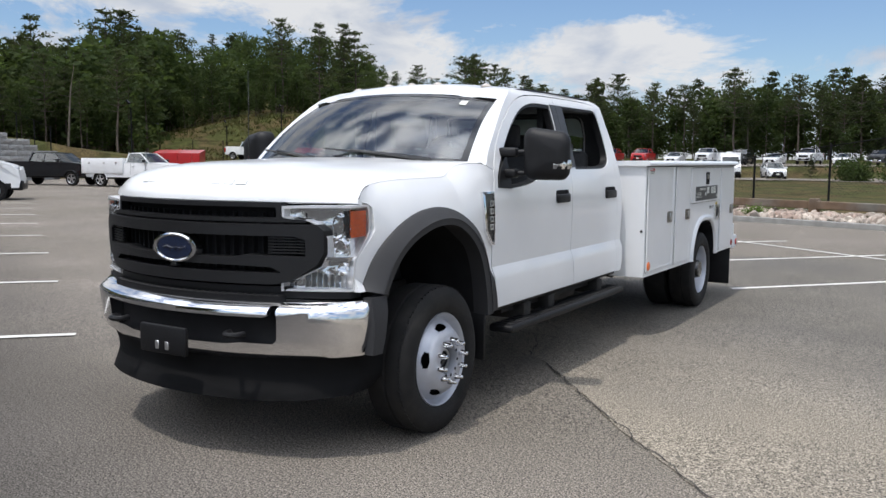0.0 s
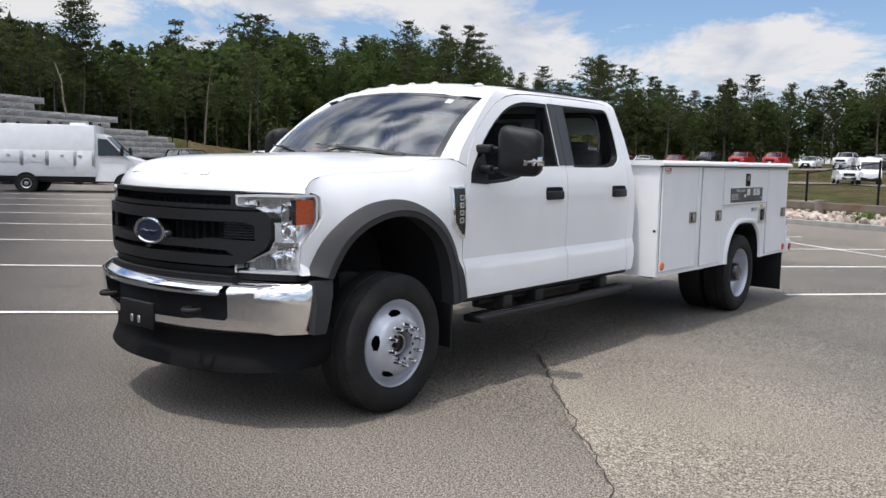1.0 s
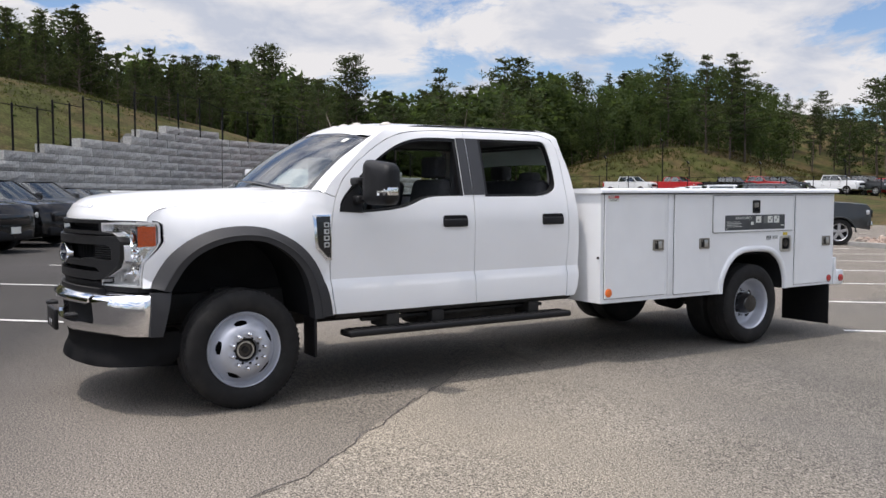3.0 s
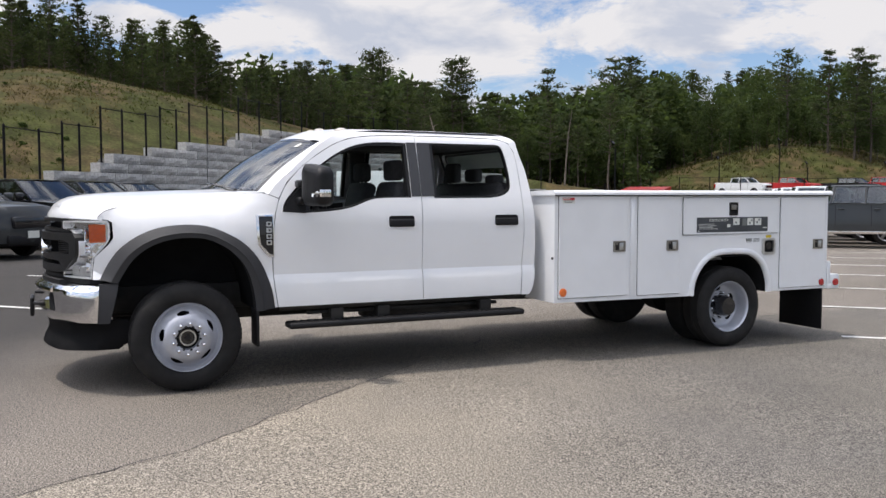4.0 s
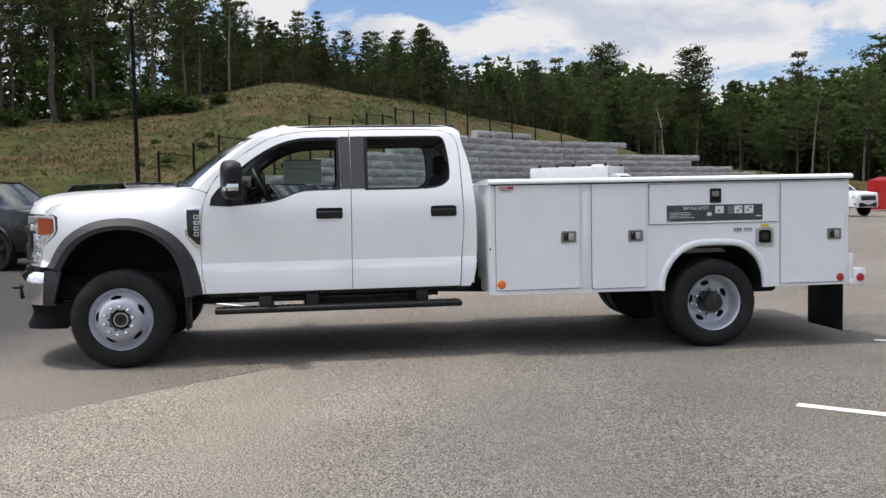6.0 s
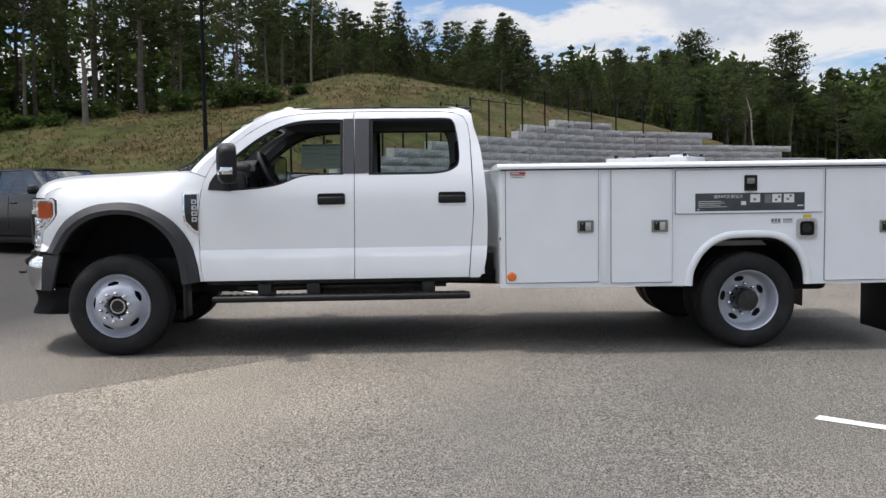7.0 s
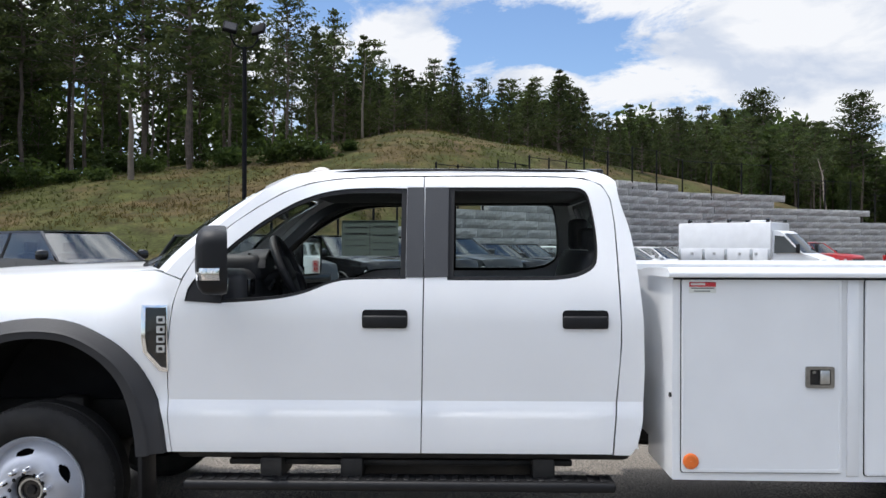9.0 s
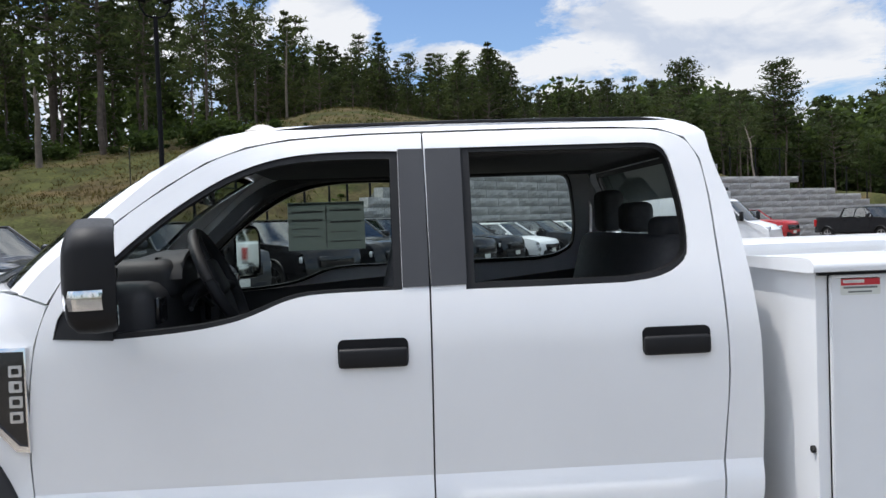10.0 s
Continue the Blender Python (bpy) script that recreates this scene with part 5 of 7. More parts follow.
words.matrix_basis = Matrix.Translation((XB + 0.0142, 4.845, 1.222)) @ Matrix(((0, 0, 1, 0), (1, 0, 0, 0), (0, 1, 0, 0), (0, 0, 0, 1)))
tagf = part("maker_sticker", fixed(sheet(rounded(3.190, 1.402, 3.318, 1.456, 0.004)), 1, XB + 0.0135, 0), PAPER, driver, "small white and red maker sticker")
part("print_mark", boxes(((XB + 0.0137, 3.192, 1.432), (XB + 0.0145, 3.316, 1.455))), REDINK, tagf)
part("print_mark", boxes(((XB + 0.0137, 3.20, 1.422), (XB + 0.0145, 3.308, 1.428))), INK, tagf)
part("print_mark", boxes(((XB + 0.0137, 3.215, 1.409), (XB + 0.0145, 3.290, 1.414))), INK, tagf)
part("print_mark", boxes(((XB + 0.0146, 3.198, 1.439), (XB + 0.0150, 3.266, 1.449))), PAPER, tagf)
for y0, y1, z0, z1 in ((5.325, 5.345, 1.022, 1.05), (5.352, 5.372, 1.022, 1.05), (5.379, 5.399, 1.022, 1.05), (5.325, 5.40, 1.012, 1.017), (5.42, 5.50, 1.04, 1.048), (5.42, 5.50, 1.028, 1.034), (5.42, 5.50, 1.016, 1.021)):
    part("print_mark", boxes(((XB + 0.0005, y0, z0), (XB + 0.002, y1, z1))), INK, driver)
part("drain_plug", tube(bmesh.new(), [(1.124, 3.108, 0.918), (1.124, 3.122, 0.918)], 0.012, 10), UNDER, driver)
# tail: bumper, lamps, flaps
tail = part("rear_bumper", boxes(((-1.17, 6.43, 0.50), (1.17, 6.60, 0.56), 0.015), ((0.90, 6.475, 0.52), (1.175, 6.60, 0.655), 0.02), ((-1.175, 6.475, 0.52), (-0.90, 6.60, 0.655), 0.02), ((1.04, 6.432, 0.52), (1.165, 6.474, 0.79), 0.006), ((-1.165, 6.432, 0.52), (-1.04, 6.474, 0.79), 0.006)), BOXWHITE, truck, "white rear bumper")
for s in (1, -1):
    part("marker_lamp", lathe(bmesh.new(), [(0.0, 0.038), (s * 0.012, 0.036), (s * 0.016, 0.001)], 24, 0, (s * 1.175, 6.535, 0.572)), RED, tail, "red side lamp")
    part("tail_lamp", lathe(bmesh.new(), [(0.0, 0.05), (0.02, 0.048), (0.024, 0.001)], 24, 1, (s * 1.00, 6.60, 0.59)), RED, tail, "red tail lamp")
    bm = boxes(((min(s * 0.58, s * 1.15), 6.375, 0.08), (max(s * 0.58, s * 1.15), 6.388, 0.51), 0.006))
    part("mud_flap", bm, PLASTIC, truck, "black rubber mud flap")


# ---- the lay of the land ----
def lot_z(x, y):
    return -0.005 * max(y, 0.0) - 0.004 * max(0.0, y - 10.0) * max(0.0, min(1.0, (-5 - x) / 5)) * max(0.0, min(1.0, (x + 32) / 8))


WALL = smooth_path([(-17.5, -4.4), (-22.5, -2.9), (-27.2, -0.6), (-31.0, 2.4), (-36.5, 7.0), (-41.2, 11.2), (-45.2, 15.8), (-48.2, 22.0), (-51.4, 28.6), (-56.5, 38.7)], 6)
EDGE = [(-13.0, -90.0), (-15.5, -30.0), (-16.8, -12.0)] + WALL + [(-59.0, 46.0), (-60.0, 60.0)]
EDGE_Y, EDGE_X = [p[1] for p in EDGE], [p[0] for p in EDGE]


def west(y):
    return float(np.interp(y, EDGE_Y, EDGE_X))


def kerb_y(x):
    return 20.3 - 0.42 * (x + 1.6) if x > -1.6 else 20.3 - 0.32 * (x + 1.6)


def smoothstep(t):
    t = max(0.0, min(1.0, t))
    return t * t * (3 - 2 * t)


def land_z(x, y):
    base = lot_z(x, y)
    hill = 9.4 * math.exp(-(((x + 64) / 30) ** 2 + ((y + 3) / 32) ** 2)) * smoothstep((-18 - x) / 14)
    a, d = math.degrees(math.atan2(y, 5 - x)), math.hypot(5 - x, y)
    hill += (1.05 * math.exp(-((a + 0.8) / 4.6) ** 2) + 0.5 * smoothstep((a - 2) / 6) + 0.7 * smoothstep((a - 10) / 9) + 1.0 * smoothstep((-15 - a) / 8)) * math.exp(-(((x + 64) / 26) ** 2)) * smoothstep((-18 - x) / 14) * smoothstep((40 - a) / 15)
    knoll = 6.4 * math.exp(-((a - 47) / 9) ** 2) * smoothstep((d - 99) / 18)
    ridge = knoll + 12.0 * smoothstep((d - 122) / 55) * smoothstep((a - 20) / 12) * smoothstep((72 - a) / 12)
    far = 1.45 * smoothstep((math.hypot(x, y) - 55) / 40) * smoothstep((64 - a) / 6)
    far += smoothstep((a - 60) / 8) * (1.35 * smoothstep((d - 97) / 6) + 0.6 * smoothstep((d - 112) / 8)) if 55 < a < 130 else 0.0
    bumps = 0.25 * noise.noise((x * 0.11, y * 0.11, 0.3)) + 0.10 * noise.noise((x * 0.4, y * 0.4, 1.7))
    off = west(y) - (3.0 if -6.0 < y < 40 else 1.2) - x
    north = y - kerb_y(x) if x > -8.5 else (y - 46.0)
    if off < 0 and north < (1.2 if x > -8.5 else 0) and x < 60:
        return base - 0.25
    if off < 0 and north < 4 and x > -8.5:
        return base + 0.10
    grow = smoothstep(max(off, north) / 4.0)
    top = wall_top_at(y) if -4.4 < y < 38.7 and off >= 0 else None
    h = max(base, -0.3) + 0.12 + hill + ridge + far + bumps * grow
    if top is not None:
        k = smoothstep(off / 14.0)
        h = (top - 0.25) * (1 - k) + max(h, top - 0.4) * k
    return h


COURSE, BLOCK = 0.40, 1.86


WALL_Y = (-4.4, -3.5, -2.6, -1.9, -0.9, -0.35, 1.0, 1.3, 3.6, 4.0, 5.2, 5.4, 7.8, 8.1, 8.5, 11.0, 11.2, 15.2, 15.4, 22.1, 22.3, 28.6, 28.8, 32.0, 32.2, 34.6, 38.7)
WALL_N = (3.3, 4.4, 5.3, 6.0, 6.8, 7.1, 8.0, 9.0, 9.6, 10.05, 10.6, 11.0, 11.7, 12.6, 13.0, 13.9, 14.05, 14.05, 13.1, 13.1, 11.1, 11.1, 9.1, 9.1, 8.1, 8.1, 5.5)


def wall_steps(y):
    """Courses that stand above the lot at y along the wall."""
    return float(np.interp(y, WALL_Y, WALL_N))


def wall_top_at(y):
    return -0.4 + COURSE * math.floor(wall_steps(y))


GRASS = material("dry_meadow_grass", (0.050, 0.054, 0.017), 0.95, var=0.45, scale=0.9, other=(0.080, 0.060, 0.028), cut=(0.44, 0.60), bump=0.9, bscale=7.0, where="World", fine=0.26, spec=0.1)
# drift darkens the grey towards -y and the tan towards +y
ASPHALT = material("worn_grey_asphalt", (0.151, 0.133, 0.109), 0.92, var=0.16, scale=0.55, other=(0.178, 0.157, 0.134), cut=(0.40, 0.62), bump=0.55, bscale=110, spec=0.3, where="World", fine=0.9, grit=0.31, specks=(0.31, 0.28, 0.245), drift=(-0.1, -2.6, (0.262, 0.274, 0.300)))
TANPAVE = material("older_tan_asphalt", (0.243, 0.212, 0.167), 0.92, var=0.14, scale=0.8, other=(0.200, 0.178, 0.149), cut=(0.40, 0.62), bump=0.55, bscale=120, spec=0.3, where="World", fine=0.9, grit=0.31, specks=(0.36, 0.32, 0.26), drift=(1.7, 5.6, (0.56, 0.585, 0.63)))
LINE = material("white_road_paint", (0.66, 0.65, 0.61), 0.8, var=0.2, scale=3.0, other=(0.42, 0.41, 0.38), cut=(0.52, 0.72), where="World", fine=0.2, bscale=120)
CRACK = material("crack_dirt", (0.035, 0.032, 0.03), 0.95, var=0.3)
CONCRETE = material("split_face_block", (0.375, 0.37, 0.355), 0.9, var=0.2, scale=1.6, other=(0.31, 0.31, 0.30), cut=(0.42, 0.6), bump=0.9, bscale=14, each=0.16, fine=0.18)
CONCRETE_J = material("split_face_block_far", (0.375, 0.37, 0.355), 0.9, var=0.2, scale=1.6, other=(0.31, 0.31, 0.30), cut=(0.42, 0.6), bump=0.9, bscale=14, island=0.16, fine=0.18)
JOINT = material("dark_joint", (0.06, 0.06, 0.055), 0.95, var=0.2)
KERB = material("granite_kerb", (0.27, 0.265, 0.25), 0.85, var=0.2, scale=4, bump=0.5, bscale=40)
ROCK = material("pale_riprap", (0.46, 0.40, 0.34), 0.9, var=0.25, scale=3, other=(0.36, 0.27, 0.22), bump=0.5, bscale=20, island=0.3)
TIMBER = material("weathered_timber", (0.15, 0.098, 0.062), 0.85, var=0.3, scale=2.5, other=(0.17, 0.155, 0.135), bump=0.5, bscale=40)
IRON = material("black_coated_steel", (0.010, 0.010, 0.011), 0.75, var=0.2, scale=10, spec=0.12)
BARK = material("grey_brown_bark", (0.105, 0.083, 0.067), 0.95, var=0.4, scale=3, bump=0.8, bscale=18, each=0.35)
SNAG = material("bleached_dead_wood", (0.15, 0.125, 0.10), 0.9, var=0.25, scale=4, bump=0.4, bscale=20)
NEEDLE = material("pine_needles", (0.056, 0.074, 0.038), 0.8, var=0.3, scale=0.8, other=(0.074, 0.086, 0.042), island=0.3, each=0.3, spec=0.10, thin=0.5)
LEAF = material("broad_leaves", (0.050, 0.073, 0.029), 0.8, var=0.3, scale=0.7, other=(0.064, 0.084, 0.033), island=0.3, each=0.3, spec=0.10, thin=0.5)
SCRUB = material("undergrowth", (0.055, 0.080, 0.028), 0.8, var=0.35, scale=0.9, island=0.35, each=0.3, spec=0.1, thin=0.5)

# ground: one sheet to the horizon, fine near the lot
def spaced(lo, hi, fine_lo, fine_hi, step):
    c = list(np.arange(fine_lo, fine_hi, step))
    a, d = [fine_lo - step], step
    while a[-1] > lo:
        d *= 1.22
        a.append(a[-1] - d)
    b, d = [fine_hi], step
    while b[-1] < hi:
        d *= 1.22
        b.append(b[-1] + d)
    return a[::-1] + c + b


gx, gy = spaced(-2500, 2500, -150, 30, 2.0), spaced(-2500, 2500, -60, 150, 2.0)
verts = [(x, y, land_z(x, y)) for y in gy for x in gx]
n = len(gx)
faces = [(j * n + i, j * n + i + 1, (j + 1) * n + i + 1, (j + 1) * n + i) for j in range(len(gy) - 1) for i in range(n - 1)]
me = bpy.data.meshes.new("ground")
me.from_pydata(verts, [], faces)
me.materials.append(GRASS)
me.shade_smooth()
tagged(new("ground", me), "grassy rough ground rising to a wooded hill", "ground", kind="structure")


# bare earth and stones along the foot of the slope
EARTH = material("bare_brown_earth", (0.115, 0.075, 0.045), 0.95, var=0.35, scale=1.6, other=(0.085, 0.080, 0.034), cut=(0.46, 0.66), bump=0.9, bscale=14, where="World", fine=0.3, spec=0.1)
bm = bmesh.new()
rows = []
for y in np.arange(-34.0, -4.0, 0.8):
    far_edge = 6.4 + 1.6 * noise.noise((y * 0.22, 3.1, 0.0)) + 0.7 * noise.noise((y * 0.9, 7.3, 0.0))
    row = []
    for k in range(7):
        x = west(y) - 0.9 - far_edge * k / 6
        row.append((x, y, land_z(x, y) + (0.10 + 0.07 * noise.noise((x * 1.3, y * 1.3, 2.0)) if 0 < k < 6 else -0.15)))
    rows.append(row)
loft(bm, rows)
tagged(link("earth_bank", bm, EARTH), "bare brown earth along the foot of the slope", "ground", kind="structure")


def draped(name, pts_rows, mat, lift, label, category, kind="", parent=None):
    """A strip laid on the lot: rows of (x, y)."""
    bm = bmesh.new()
    loft(bm, [[(x, y, lot_z(x, y) + lift) for x, y in row] for row in pts_rows])
    ob = link(name, bm, mat, parent)
    return tagged(ob, label, category, kind=kind)


# the lot
bm = bmesh.new()
xs = [-62, -50, -40, -30, -20, -14, -9, -6, -3, 0, 5, 12, 25, 45]
rows = []
for k in range(24):
    rows.append([(x, -90 * (1 - k / 12) ** 1.4 if k <= 12 else min(46.0, kerb_y(x) if x > -9.0 else 46.0) * (k - 12) / 11, 0) for x in xs])
for r in rows:
    for i, (x, y, z) in enumerate(r):
        r[i] = (x, y, lot_z(x, y))
loft(bm, rows)
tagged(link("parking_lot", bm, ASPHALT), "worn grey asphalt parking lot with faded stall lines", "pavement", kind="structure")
# the older, paler half, parted from the rest by a long crack
seam = [(-0.45, 10.5), (-0.5, 7.0), (-0.3, 4.2), (0.05, 2.85), (0.35, 2.25), (0.78, 1.89), (1.19, 1.40), (1.55, 0.95), (1.95, 0.48), (2.30, 0.08), (2.60, -0.32), (2.92, -0.97), (3.6, -2.2), (5.0, -4.4), (7.5, -8.0)]
bm = bmesh.new()
fine = smooth_path(seam, 8)
rows = []
for i, (x, y) in enumerate(fine):
    w = 0.022 * noise.noise((x * 6, y * 6, 0.5))
    x, y = x + w, y + w
    fx, fy = 44.0, 26.0 - 86.0 * i / (len(fine) - 1)
    rows.append([(x + (fx - x) * f, y + (fy - y) * f, lot_z(x + (fx - x) * f, y + (fy - y) * f) + 0.006) for f in (0.0, 0.01, 0.03, 0.06, 0.1, 0.15, 0.22, 0.35, 0.6, 1.0)])
loft(bm, rows)
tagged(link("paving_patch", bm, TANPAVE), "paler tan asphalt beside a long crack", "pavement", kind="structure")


def crack(pts, width, name="asphalt_crack"):
    rows = []
    for i, (x, y) in enumerate(smooth_path(pts, 10)):
        w = 0.03 * noise.noise((x * 5, y * 5, 2.5)) + 0.012 * noise.noise((x * 23, y * 23, 1.5))
        t = width * (0.45 + 0.9 * abs(noise.noise((x * 9, y * 9, 7.5))))
        rows.append([(x + w - t, y + w - t * 0.6), (x + w + t, y + w + t * 0.6)])
    draped(name, rows, CRACK, 0.010, "thin dark crack in the asphalt", "crack", "structure")


crack(seam[5:], 0.006)
crack([(-0.30, 3.12), (0.25, 2.80), (0.65, 2.74), (1.06, 2.60)], 0.007)
crack([(0.62, 2.02), (0.45, 2.5), (0.27, 2.79)], 0.005)
crack([(-0.2, 0.9), (0.25, 0.62), (0.52, 0.40), (0.9, 0.2)], 0.005)


# stall lines: two rows either side of the aisle
def stall_line(x, y, ux, uy, length, w=0.10):
    nx, ny = -uy * w / 2, ux * w / 2
    draped("stall_line", [[(x + ux * t + nx, y + uy * t + ny), (x + ux * t - nx, y + uy * t - ny)] for t in np.linspace(0, length, 8)], LINE, 0.011, "faded white parking stall line", "road marking", "structure")


U = Vector((0.652, 0.758))
V = Vector((-0.758, 0.652))
for k in range(-1, 9):
    p = Vector((1.12, 6.72)) + V * 2.72 * k if k >= 0 else Vector((3.26, 4.72))
    stall_line(p.x, p.y, U.x, U.y, 5.4)
for k in range(0, 8):
    p = Vector((-3.0, 0.6)) + Vector((-3.02, 1.96)) * k
    stall_line(p.x, p.y, -0.70, -0.714, 5.4)
p = Vector((3.4, 10.9))
stall_line(p.x, p.y, -0.80, 0.60, 7.0)

# ---- the retaining wall, course by course ----
length = [0.0]
for a, b in zip(WALL, WALL[1:]):
    length.append(length[-1] + math.dist(a, b))


def along(s):
    return float(np.interp(s, length, [p[0] for p in WALL])), float(np.interp(s, length, [p[1] for p in WALL]))


wall = tagged(new("retaining_wall"), "stepped grey split-face block retaining wall", "retaining wall", kind="structure")
rng = random.Random(5)


def block_mesh(i):
    r = random.Random(i)
    bm = bmesh.new()
    L, H = BLOCK - 0.018, COURSE - 0.020
    nx, nz = 7, 3
    rows = []
    for j in range(nz + 1):
        row = []
        for k in range(nx + 1):
            e = min(k, nx - k, j, nz - j) == 0
            row.append((-L / 2 + L * k / nx, -(0.0 if e else r.uniform(0.02, 0.075)), H * j / nz))
        rows.append(row)
    loft(bm, rows)
    skirt(bm, lambda c: Vector((0, 0.45, 0)))
    me = bpy.data.meshes.new("block")
    bm.to_mesh(me)
    bm.free()
    me.materials.append(CONCRETE)
    return me


BLOCKS = [block_mesh(k) for k in range(9)]
slots = []
for c in range(15):
    s = 0.4 + (0.93 if c % 2 else 0.0)
    while s < length[-1] - 0.6:
        x, y = along(s)
        if c + 1 <= wall_steps(y):
            slots.append((s, c))
        s += BLOCK
placed = []
for s, c in slots:
    (x, y), (x1, y1) = along(s), along(s + 0.3)
    a = math.atan2(y1 - y, x1 - x)
    back = 0.035 * c
    m = Matrix.Translation((x - math.sin(a) * back, y + math.cos(a) * back, -0.4 + COURSE * c)) @ Matrix.Rotation(a, 4, "Z")
    placed.append((s, c, m))
near = sorted(placed, key=lambda q: abs(q[0] - 27))[:300]
rest = sorted(placed, key=lambda q: abs(q[0] - 27))[300:]
for s, c, m in near:
    b = new("block", rng.choice(BLOCKS))
    b.parent, b.matrix_basis = wall, m
bm = bmesh.new()
for s, c, m in rest:
    k = len(bm.verts)
    bm.from_mesh(rng.choice(BLOCKS))
    bm.verts.ensure_lookup_table()
    bmesh.ops.transform(bm, matrix=m, verts=bm.verts[k:])
far = link("block_courses", bm, CONCRETE_J, wall)
far["kind"] = "stuff"
bm = bmesh.new()
rows = []
for s in np.arange(0.2, length[-1], 0.5):
    (x, y), (x1, y1) = along(s), along(s + 0.3)
    a = math.atan2(y1 - y, x1 - x)
    t = min(wall_top_at(along(max(0.0, min(length[-1], s + e)))[1]) for e in (-1.9, -0.95, 0, 0.95, 1.9)) - 0.12
    o = 0.10
    rows.append([(x - math.sin(a) * o, y + math.cos(a) * o, -0.6), (x - math.sin(a) * (o + 0.4), y + math.cos(a) * (o + 0.4), max(t, -0.55)), (x - math.sin(a) * 1.9, y + math.cos(a) * 1.9, max(t, -0.55))])
loft(bm, rows)
link("wall_core", bm, JOINT, wall)


# ---- fences ----
def fence(name, pts, height, label, mesh=True, rail=True):
    """Black posts, sloping top rails and chain mesh; pts: (x, y, z) of each post's foot."""
    f = thing(name, label, "fence")
    for i, p in enumerate(pts):
        p = Vector(p)
        bm = tube(bmesh.new(), [p - Vector((0, 0, 1.0)), p + Vector((0, 0, height))], 0.045, 8)
        part("post", tube(bm, [p + Vector((0, 0, height)), p + Vector((0, 0, height + 0.05))], [0.045, 0.01], 8), IRON, f)
        if i + 1 < len(pts):
            q = Vector(pts[i + 1])
            a, b = p + Vector((0, 0, height - 0.06)), Vector((q.x, q.y, p.z + height - 0.06)) if not mesh and q.z > p.z else q + Vector((0, 0, height - 0.06))
            if rail:
                part("rail", tube(bmesh.new(), [a, b], 0.019, 6), IRON, f)
            if mesh:
                bm = bmesh.new()
                d = (q - p)
                w = d.length
                step = 0.16
                for k in range(int((w + height) / step)):
                    t = k * step
                    for lo, hi in (((t - height, 0.0), (t, height)), ((t, 0.0), (t - height, height))):
                        (u0, v0), (u1, v1) = lo, hi
                        if u1 < u0:
                            (u0, v0), (u1, v1) = (u1, v1), (u0, v0)
                        if u1 < 0 or u0 > w:
                            continue
                        g = (v1 - v0) / (u1 - u0)
                        c0, c1 = max(u0, 0), min(u1, w)
                        e0, e1 = v0 + g * (c0 - u0), v0 + g * (c1 - u0)
                        A, B = p + d * (c0 / w) + Vector((0, 0, e0 * 0.97)), p + d * (c1 / w) + Vector((0, 0, e1 * 0.97))
                        n = Vector((0, 0, 0.0034))
                        bm.faces.new([bm.verts.new(v) for v in (A - n, B - n, B + n, A + n)])
                part("chain_mesh", bm, IRON, f)
    return f


pts = []
for s in [3.9, 6.2, 7.9, 10.1, 11.5, 12.5, 13.8, 15.2, 16.9, 18.0, 19.3, 20.4, 22.0, 23.5, 25.1, 27.3] + [29.6 + 2.3 * k for k in range(14)]:
    (x, y), (x1, y1) = along(s), along(s + 0.3)
    a = math.atan2(y1 - y, x1 - x)
    pts.append((x - math.sin(a) * 0.45, y + math.cos(a) * 0.45, max(wall_top_at(y), 0.15)))
fence("chain_link_fence", pts, 1.85, "black chain-link fence stepping along the top of the wall", mesh=False)
fence("chain_link_fence", [(-12.4 + 2.9 * k, 35.0 - 0.85 * k, max(-0.9, min(0.62, -0.17 + 0.46 * (k - 3.2)))) for k in range(0, 11)], 2.0, "black chain-link fence above a stony bank")

# ---- kerb, stones and timber rail on the north side ----
rows = []
for x in np.linspace(-9.0, 24, 34):
    y = kerb_y(x)
    rows.append([(x, y - 0.02, lot_z(x, y) - 0.1), (x, y - 0.01, lot_z(x, y) + 0.13), (x, y + 0.01, lot_z(x, y) + 0.145), (x, y + 0.13, lot_z(x, y) + 0.145), (x, y + 0.15, lot_z(x, y) - 0.1)])
bm = bmesh.new()
loft(bm, rows)
tagged(link("kerb", bm, KERB, smooth=False), "grey granite kerb along the lot", "kerb", kind="structure")
bm = bmesh.new()
for k in range(2200):
    x = rng.uniform(-9, 16)
    y = kerb_y(x) + 0.3 + abs(rng.gauss(0, 1.5))
    r = rng.uniform(0.05, 0.16)
    c = bmesh.ops.create_icosphere(bm, subdivisions=1, radius=r)
    m = Matrix.Translation((x, y, lot_z(x, y) + 0.10 + r * 0.35)) @ Euler((rng.uniform(0, 6), rng.uniform(0, 6), rng.uniform(0, 6))).to_matrix().to_4x4()
    for v in c["verts"]:
        v.co = m @ Vector((v.co.x * 1.25, v.co.y * rng.uniform(0.7, 1.1), v.co.z * rng.uniform(0.5, 0.8)))
tagged(link("riprap", bm, ROCK, smooth=False), "pale broken stones behind the kerb", "stones", kind="stuff")
rail = thing("timber_guard_rail", "weathered timber guard rail on short posts above the stones", "guard rail")
